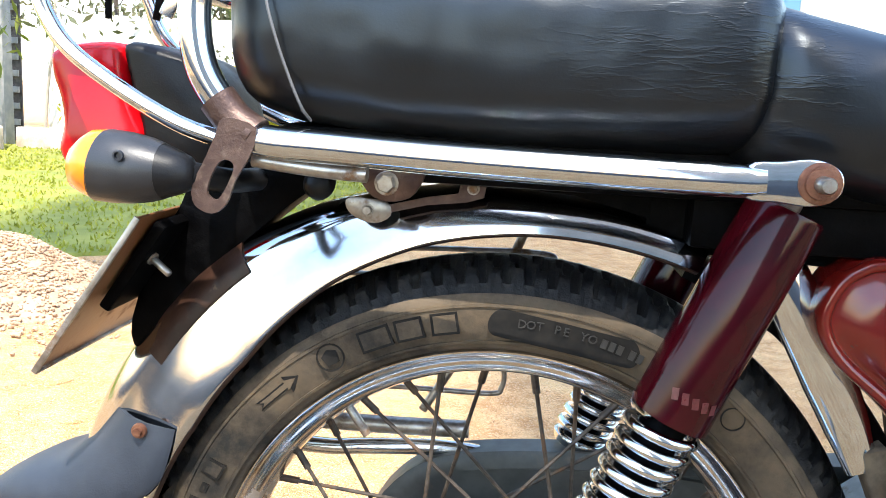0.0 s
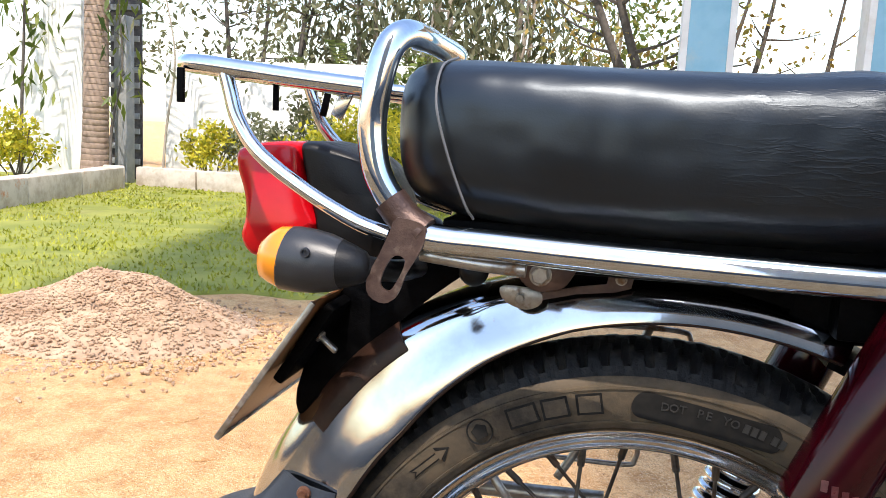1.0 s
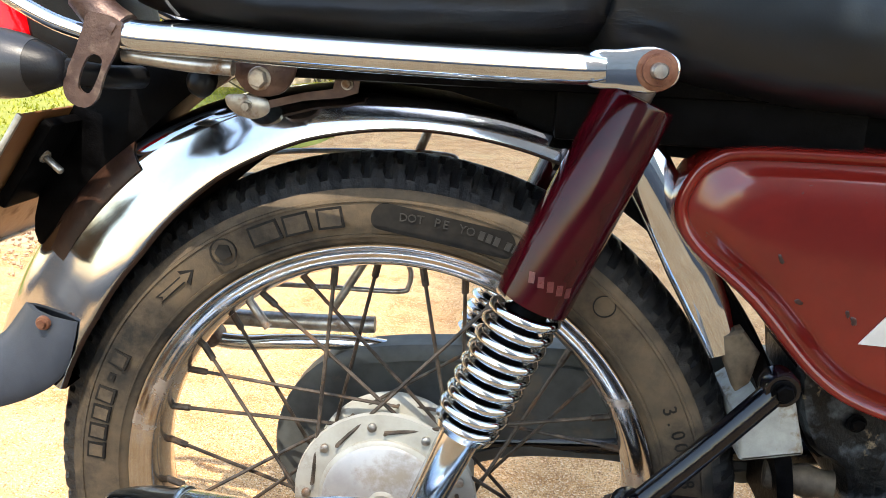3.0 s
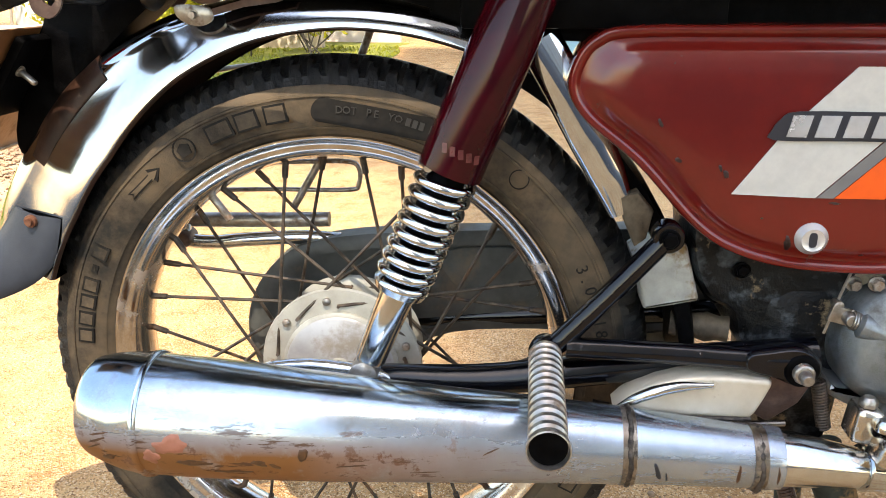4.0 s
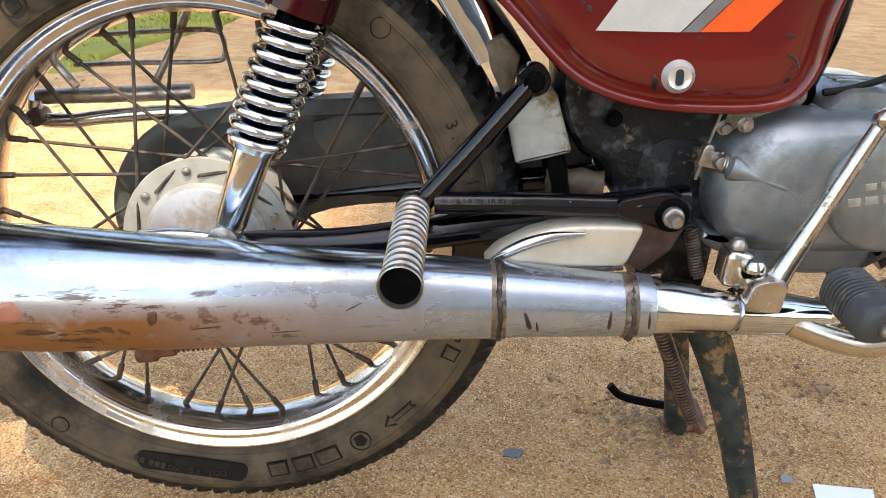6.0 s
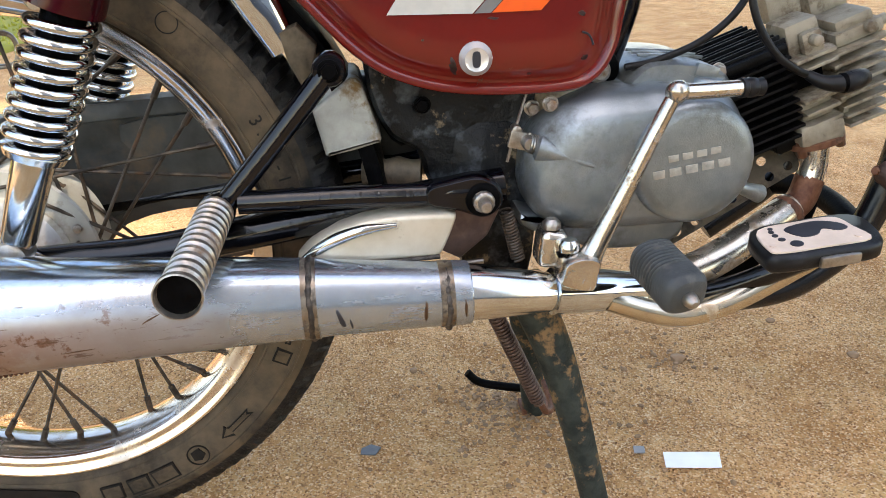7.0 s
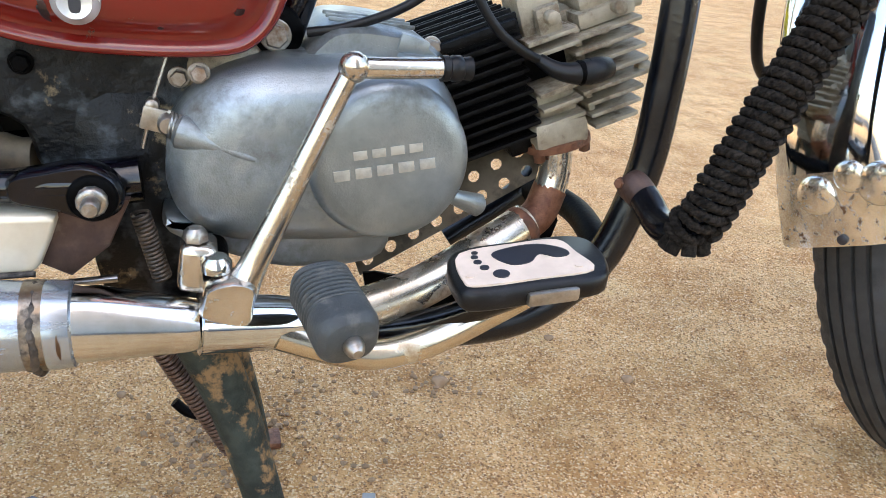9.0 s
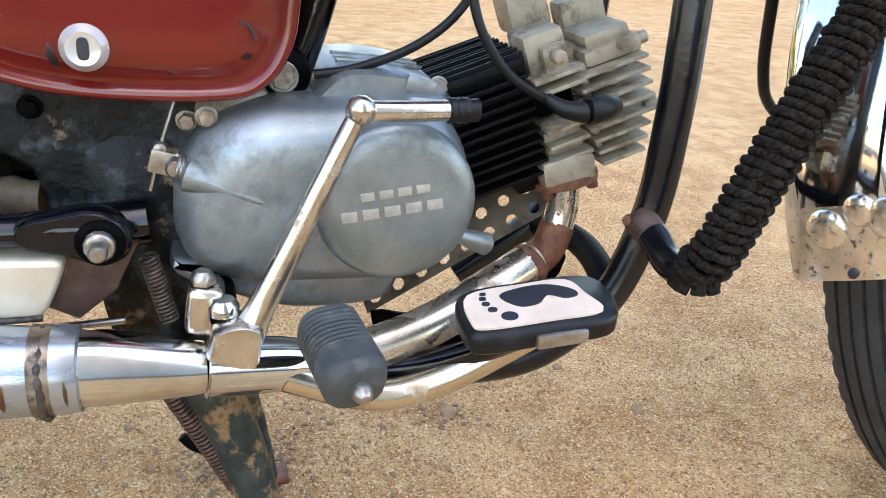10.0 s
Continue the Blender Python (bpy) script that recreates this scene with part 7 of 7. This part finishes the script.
scrap("paper_slip", [(0.7035, -0.008), (0.767, -0.0195), (0.776, 0.009), (0.7105, 0.020)], ground_height(0.74, 0.0) + 0.003, PAPER, "small white paper slip lying on the sand", "paper")
scrap("slate_chip", [(0.348, 0.070), (0.366, 0.066), (0.374, 0.080), (0.362, 0.088), (0.350, 0.082)], ground_height(0.36, 0.077) + 0.002, SCRAP, "dark slate chip on the sand", "stone chip")
scrap("grey_chip", [(0.677, 0.026), (0.690, 0.024), (0.693, 0.037), (0.680, 0.040)], ground_height(0.685, 0.03) + 0.002, CONCRETE, "small grey stone chip on the sand", "stone chip")
scrap("black_strip", [(0.985, -0.185), (1.03, -0.190), (1.035, -0.180), (0.99, -0.174)], ground_height(1.0, -0.18) + 0.002, INK, "short black rubber strip on the sand", "strip")
for x, y, s in ((0.815, 0.236, 0.011), (1.062, 0.196, 0.008), (0.43, 0.262, 0.006), (1.0, 0.32, 0.007), (-1.15, 1.28, 0.055), (-0.95, 1.05, 0.04)):
    bm = bmesh.new()
    bmesh.ops.create_icosphere(bm, subdivisions=2, radius=s)
    for vert in bm.verts:
        vert.co *= 1 + 0.35 * noise.noise(vert.co * (1.2 / s) + Vector((x, y, 0)))
        vert.co.z *= 0.55 if s < 0.03 else 0.12
    bmesh.ops.translate(bm, vec=(x, y, ground_height(x, y) + (s * 0.2 if s < 0.03 else 0.0)), verts=bm.verts)
    solid("stone", bm, DARK_CLOD if s < 0.03 else SAND, "small brown stone half sunk in the sand", "stone", "stones in the yard")


# ---- garden edge, wall and gate ----
def kerb(pts, w, h, name, label):
    k = thing(name, label, "planter wall", kind="structure")
    for a, b in zip(pts, pts[1:]):
        a, b = Vector((*a, 0)), Vector((*b, 0))
        length = (b - a).length
        n = max(1, int(length / 0.62))
        for i in range(n):
            p, q = a.lerp(b, i / n), a.lerp(b, (i + 1) / n)
            d = q - p
            m = Matrix.Translation((p + q) / 2 + Vector((0, 0, h / 2 - 0.02))) @ Matrix.Rotation(math.atan2(d.y, d.x), 4, "Z")
            bm = block((d.length - 0.006, w, h + 0.04 + 0.012 * math.sin(i * 3.7)), m, 0.02, None, 2)
            for vert in bm.verts:
                vert.co += Vector((noise.noise(vert.co * 5), noise.noise(vert.co * 5 + Vector((7, 0, 0))), noise.noise(vert.co * 5 + Vector((0, 9, 0))))) * 0.012
            part("stone", bm, KERB, k)
    return k


kerb([(-5.0, 4.6), (-5.25, 5.6), (-5.5, 6.7), (-5.72, 7.75), (-5.95, 8.1)], 0.24, 0.26, "planter_border", "low whitewashed masonry border of the flower bed")
kerb([(-5.75, 8.35), (-4.9, 8.25), (-3.9, 8.25), (-2.9, 8.3), (-1.9, 8.35)], 0.22, 0.24, "planter_border", "low worn masonry border along the wall")


def wall(name, x0, x1, y, h, label="whitewashed boundary wall stained near its foot", t=0.18):
    bm = block((x1 - x0, t, h), Matrix.Translation(((x0 + x1) / 2, y + t / 2, h / 2)), 0.01)
    return solid(name, bm, WHITEWASH, label, "wall", kind="structure")


wall("wall_garden", -16.0, -7.45, 9.0, 2.02)
wall("wall_east", -6.05, -1.2, 9.4, 1.62)
gp = thing("gate_pillar", "tall whitewashed gate pillar", "pillar")
part("shaft", block((0.56, 0.5, 3.4), Matrix.Translation((-7.05, 8.9, 1.7)), 0.02), WHITEWASH, gp)
jamb = thing("gate_jamb", "grey concrete gate post", "post")
part("shaft", block((0.17, 0.18, 2.06), Matrix.Translation((-6.15, 8.62, 1.03)), 0.012), CONCRETE, jamb)
gate = thing("iron_gate", "dark slatted gate between the pillars", "gate")
part("gate_frame", block((0.46, 0.03, 2.5), Matrix.Translation((-6.53, 9.25, 1.25)), 0.004), DARK_GATE, gate)
for k in range(11):
    part("slat", block((0.44, 0.03, 0.075), Matrix.Translation((-6.53, 9.2, 0.25 + 0.2 * k)), 0.004), CONCRETE, gate)

# palm beside the gate
palm = thing("palm_tree", "ringed pale palm trunk by the gate", "palm tree")
prof = []
for k in range(64):
    z = 0.07 * k
    r = 0.155 - 0.00045 * k + (0.05 * math.exp(-z / 0.25))
    prof += [(z, r), (z + 0.060, r - 0.002), (z + 0.065, r - 0.006)]
part("trunk", lathe((-6.32, 8.25, -0.05), (-6.20, 8.25, 4.5), prof, 24), BARK, palm)
fr_v, fr_f = [], []
for k in range(14):
    a = 2 * math.pi * k / 14 + 0.3
    for i in range(30):
        s = i / 30
        c = Vector((-6.2 + math.cos(a) * 1.9 * s, 8.25 + math.sin(a) * 1.9 * s, 4.4 + 0.9 * s - 1.7 * s * s))
        for side in (-1, 1):
            o = Vector((-math.sin(a), math.cos(a), -0.5)) * side * 0.5 * (1 - s * 0.7) + Vector((math.cos(a), math.sin(a), 0)) * 0.25
            b = len(fr_v)
            fr_v += [tuple(c), tuple(c + Vector((math.cos(a), math.sin(a), 0)) * 0.035), tuple(c + o)]
            fr_f.append((b, b + 1, b + 2))
cr = new("crown", raw_mesh("crown", fr_v, fr_f, GREEN_LEAF, False))
cr.parent = palm


# ---- plants ----
def leaves(centres, per, spread_r, size, long=2.0, flat=0.0):
    vv, ff2 = [], []
    for c in centres:
        for _ in range(per):
            p = np.array(c) + rng.normal(0, spread_r, 3) * (1, 1, 0.8)
            d = rng.normal(0, 1, 3) + (0, 0, -flat)
            d /= np.linalg.norm(d) + 1e-9
            s = np.cross(d, rng.normal(0, 1, 3))
            s /= np.linalg.norm(s) + 1e-9
            w = size * rng.uniform(0.6, 1.3)
            k = len(vv)
            vv += [tuple(p), tuple(p + d * w * long * 0.5 + s * w * 0.5), tuple(p + d * w * long), tuple(p + d * w * long * 0.5 - s * w * 0.5)]
            ff2.append((k, k + 1, k + 2, k + 3))
    return vv, ff2


def bush(x, y, r, h, mat, per=60, clumps=26, size=0.035, name="hedge_bush", label="clipped yellow-green garden bush", stems=True):
    b = thing(name, label, "bush", group="garden bushes")
    cs = []
    for _ in range(clumps):
        a, q = rng.uniform(0, 2 * math.pi), rng.random() ** 0.5
        cs.append((x + r * q * math.cos(a), y + r * q * math.sin(a), h * (0.35 + 0.65 * rng.random() * (1 - 0.35 * q))))
    vv, ff2 = leaves(cs, per, r * 0.16, size)
    ob = new("crown", raw_mesh("crown", vv, ff2, mat, False))
    ob.parent = b
    bm = bmesh.new()
    for c in cs[:9]:
        tube([(x + rng.normal(0, 0.05), y + rng.normal(0, 0.05), -0.02), ((x + c[0]) / 2, (y + c[1]) / 2, c[2] * 0.5), c], 0.008, 5, 2, bm)
    part("stems", bm, DARK_BARK, b)
    return b


bush(-6.70, 7.4, 0.42, 0.92, YELLOW_LEAF)
bush(-5.05, 8.75, 0.34, 0.85, YELLOW_LEAF)
bush(-3.20, 8.0, 0.55, 0.72, YELLOW_LEAF, 60, 34)
bush(-2.45, 7.2, 0.62, 1.05, YELLOW_LEAF, 70, 44)
bush(-1.85, 7.6, 0.50, 0.95, YELLOW_LEAF, 60, 34)
bush(-2.2, 8.9, 0.75, 1.75, GREEN_LEAF, 60, 46, 0.05, "green_shrub", "dense green garden shrub")
bush(-4.35, 8.85, 0.45, 0.95, GREY_LEAF, 40, 30, 0.04, "dry_shrub", "thin dry shrub against the wall")
bush(-3.75, 9.0, 0.45, 1.3, GREY_LEAF, 36, 30, 0.04, "dry_shrub", "thin dry shrub against the wall")
bush(-8.3, 7.6, 0.5, 0.6, GREEN_LEAF, 50, 26, 0.04, "green_shrub", "low green garden shrub")


def tree(x, y, h, mat, bark, r=0.05, lean=(0, 0), stems=1, per=26, clumps=40, size=0.06, long=3.0, crown_from=0.35, wide=1.0, flat=0.6, label="thin garden tree with sparse leaves", gap=0.2):
    t = thing("tree", label, "tree", group="garden trees")
    wood, cs = bmesh.new(), []
    for s in range(stems):
        ox, oy = rng.normal(0, 0.12 * (stems > 1), 2)
        tip = Vector((x + lean[0] + rng.normal(0, 0.25), y + lean[1] + rng.normal(0, 0.2), h * rng.uniform(0.9, 1.05)))
        foot = Vector((x + ox, y + oy, -0.05))
        mid = foot.lerp(tip, 0.5) + Vector((rng.normal(0, 0.08), rng.normal(0, 0.08), 0))
        line = [foot, foot.lerp(mid, 0.5) + Vector((rng.normal(0, 0.03), 0, 0)), mid, mid.lerp(tip, 0.5), tip]
        tube(line, [r, r * 0.85, r * 0.65, r * 0.42, r * 0.12], 8, 4, wood)
        pts = curve_points(line, 6)
        for k in range(clumps // stems):
            f = crown_from + (1 - crown_from) * rng.random()
            p = pts[int(f * (len(pts) - 1))]
            a = rng.uniform(0, 2 * math.pi)
            reach = wide * (0.25 + 0.75 * rng.random()) * (1.1 - 0.5 * f)
            q = p + Vector((math.cos(a) * reach, math.sin(a) * reach, reach * rng.uniform(0.1, 0.7)))
            if k % 2 == 0:
                m = p.lerp(q, 0.5) + Vector((0, 0, -0.06 * reach))
                tube([p, m, q], [r * 0.3, r * 0.2, r * 0.07], 5, 3, wood)
            cs.append(tuple(q))
    part("trunk", wood, bark, t)
    vv, ff2 = leaves(cs, per, gap, size, long, flat)
    ob = new("crown", raw_mesh("crown", vv, ff2, mat, False))
    ob.parent = t
    return t


tree(-7.4, 8.3, 3.6, GREEN_LEAF, DARK_BARK, 0.025, (0.1, 0), 1, 14, 16, 0.052, 4.5, 0.25, 0.45, 1.6, "slender tree with hanging long leaves", 0.16)
tree(-6.0, 8.1, 3.2, GREEN_LEAF, DARK_BARK, 0.02, (0.1, 0), 1, 10, 10, 0.048, 4.5, 0.25, 0.35, 1.6, "slender tree with hanging long leaves", 0.12)
tree(-5.45, 8.3, 3.4, GREY_LEAF, PALE_BARK, 0.018, (0.05, 0), 1, 6, 8, 0.045, 4.0, 0.4, 0.35, 1.2, "slender pale bare-stemmed sapling", 0.12)
tree(-4.6, 9.9, 3.8, GREY_LEAF, DARK_BARK, 0.04, (0.5, 0.2), 3, 20, 48, 0.05, 2.2, 0.25, 0.9, 0.4, "sparse many-stemmed tree behind the wall", 0.24)
tree(-3.6, 10.5, 4.6, GREY_LEAF, PALE_BARK, 0.05, (0.2, 0), 2, 26, 56, 0.06, 3.5, 0.25, 0.9, 1.4, "grey-green tree with thin straight stems", 0.26)
tree(-2.6, 10.2, 5.4, GREY_LEAF, PALE_BARK, 0.065, (0.2, 0), 3, 30, 66, 0.06, 3.8, 0.22, 0.9, 1.6, "grey-green tree with thin straight stems", 0.28)
tree(-1.6, 10.8, 5.2, GREY_LEAF, PALE_BARK, 0.05, (0.1, 0), 3, 26, 60, 0.06, 3.8, 0.25, 0.9, 1.6, "grey-green tree with thin straight stems", 0.28)
tree(-5.9, 11.5, 4.6, GREY_LEAF, DARK_BARK, 0.05, (0.2, 0), 2, 24, 56, 0.06, 2.4, 0.3, 1.2, 0.4, "sparse tree behind the wall", 0.3)
tree(-8.6, 11.5, 4.2, GREY_LEAF, DARK_BARK, 0.05, (-0.2, 0), 2, 24, 50, 0.06, 2.4, 0.35, 1.2, 0.4, "sparse tree behind the wall", 0.3)
tree(0.5, 8.6, 4.2, DRY_LEAF, DARK_BARK, 0.075, (-1.1, 0), 2, 16, 46, 0.05, 1.9, 0.3, 1.3, 0.5, "dark-limbed tree with browning leaves", 0.24)
tree(1.1, 10.6, 3.6, DRY_LEAF, DARK_BARK, 0.05, (0.4, 0), 2, 14, 30, 0.045, 1.9, 0.3, 0.9, 0.5, "dark-limbed tree with browning leaves", 0.22)
tree(2.2, 11.5, 3.4, DRY_LEAF, DARK_BARK, 0.055, (0.3, 0), 1, 3, 16, 0.045, 1.9, 0.35, 0.8, 0.3, "bare dark tree beyond the posts", 0.2)
tree(-0.6, 13.5, 3.6, GREEN_LEAF, PALE_BARK, 0.05, (0.2, 0), 2, 26, 40, 0.07, 2.4, 0.3, 1.2, 0.4, "sparse distant green-leaved tree", 0.3)

# feathery palm shrub
pv, pf = [], []
fx, fy = -3.55, 9.75
for k in range(9):
    a, rise = -2.4 + 0.6 * k, 1.5 + 0.3 * math.sin(k * 2)
    for i in range(34):
        s = i / 34
        c = Vector((fx + math.cos(a) * 1.1 * s, fy + 0.3 * math.sin(a) * s, 0.5 + rise * s * (1.45 - 0.65 * s)))
        for side in (-1, 1):
            o = Vector((-math.sin(a) * 0.2 + 0.1 * math.cos(a), 0.05, 0.35)) * 0.5 * (1 - 0.6 * s) + Vector((side * 0.14, 0, -0.05))
            b = len(pv)
            pv += [tuple(c), tuple(c + Vector((0.016, 0, 0.016))), tuple(c + o)]
            pf.append((b, b + 1, b + 2))
feather = thing("palm_shrub", "feathery bright green palm shrub", "palm")
ob = new("fronds", raw_mesh("fronds", pv, pf, GREEN_LEAF, False))
ob.parent = feather
part("stem", tube([(fx, fy, -0.05), (fx, fy, 0.55)], 0.05, 10, smooth_line=False), BARK, feather)
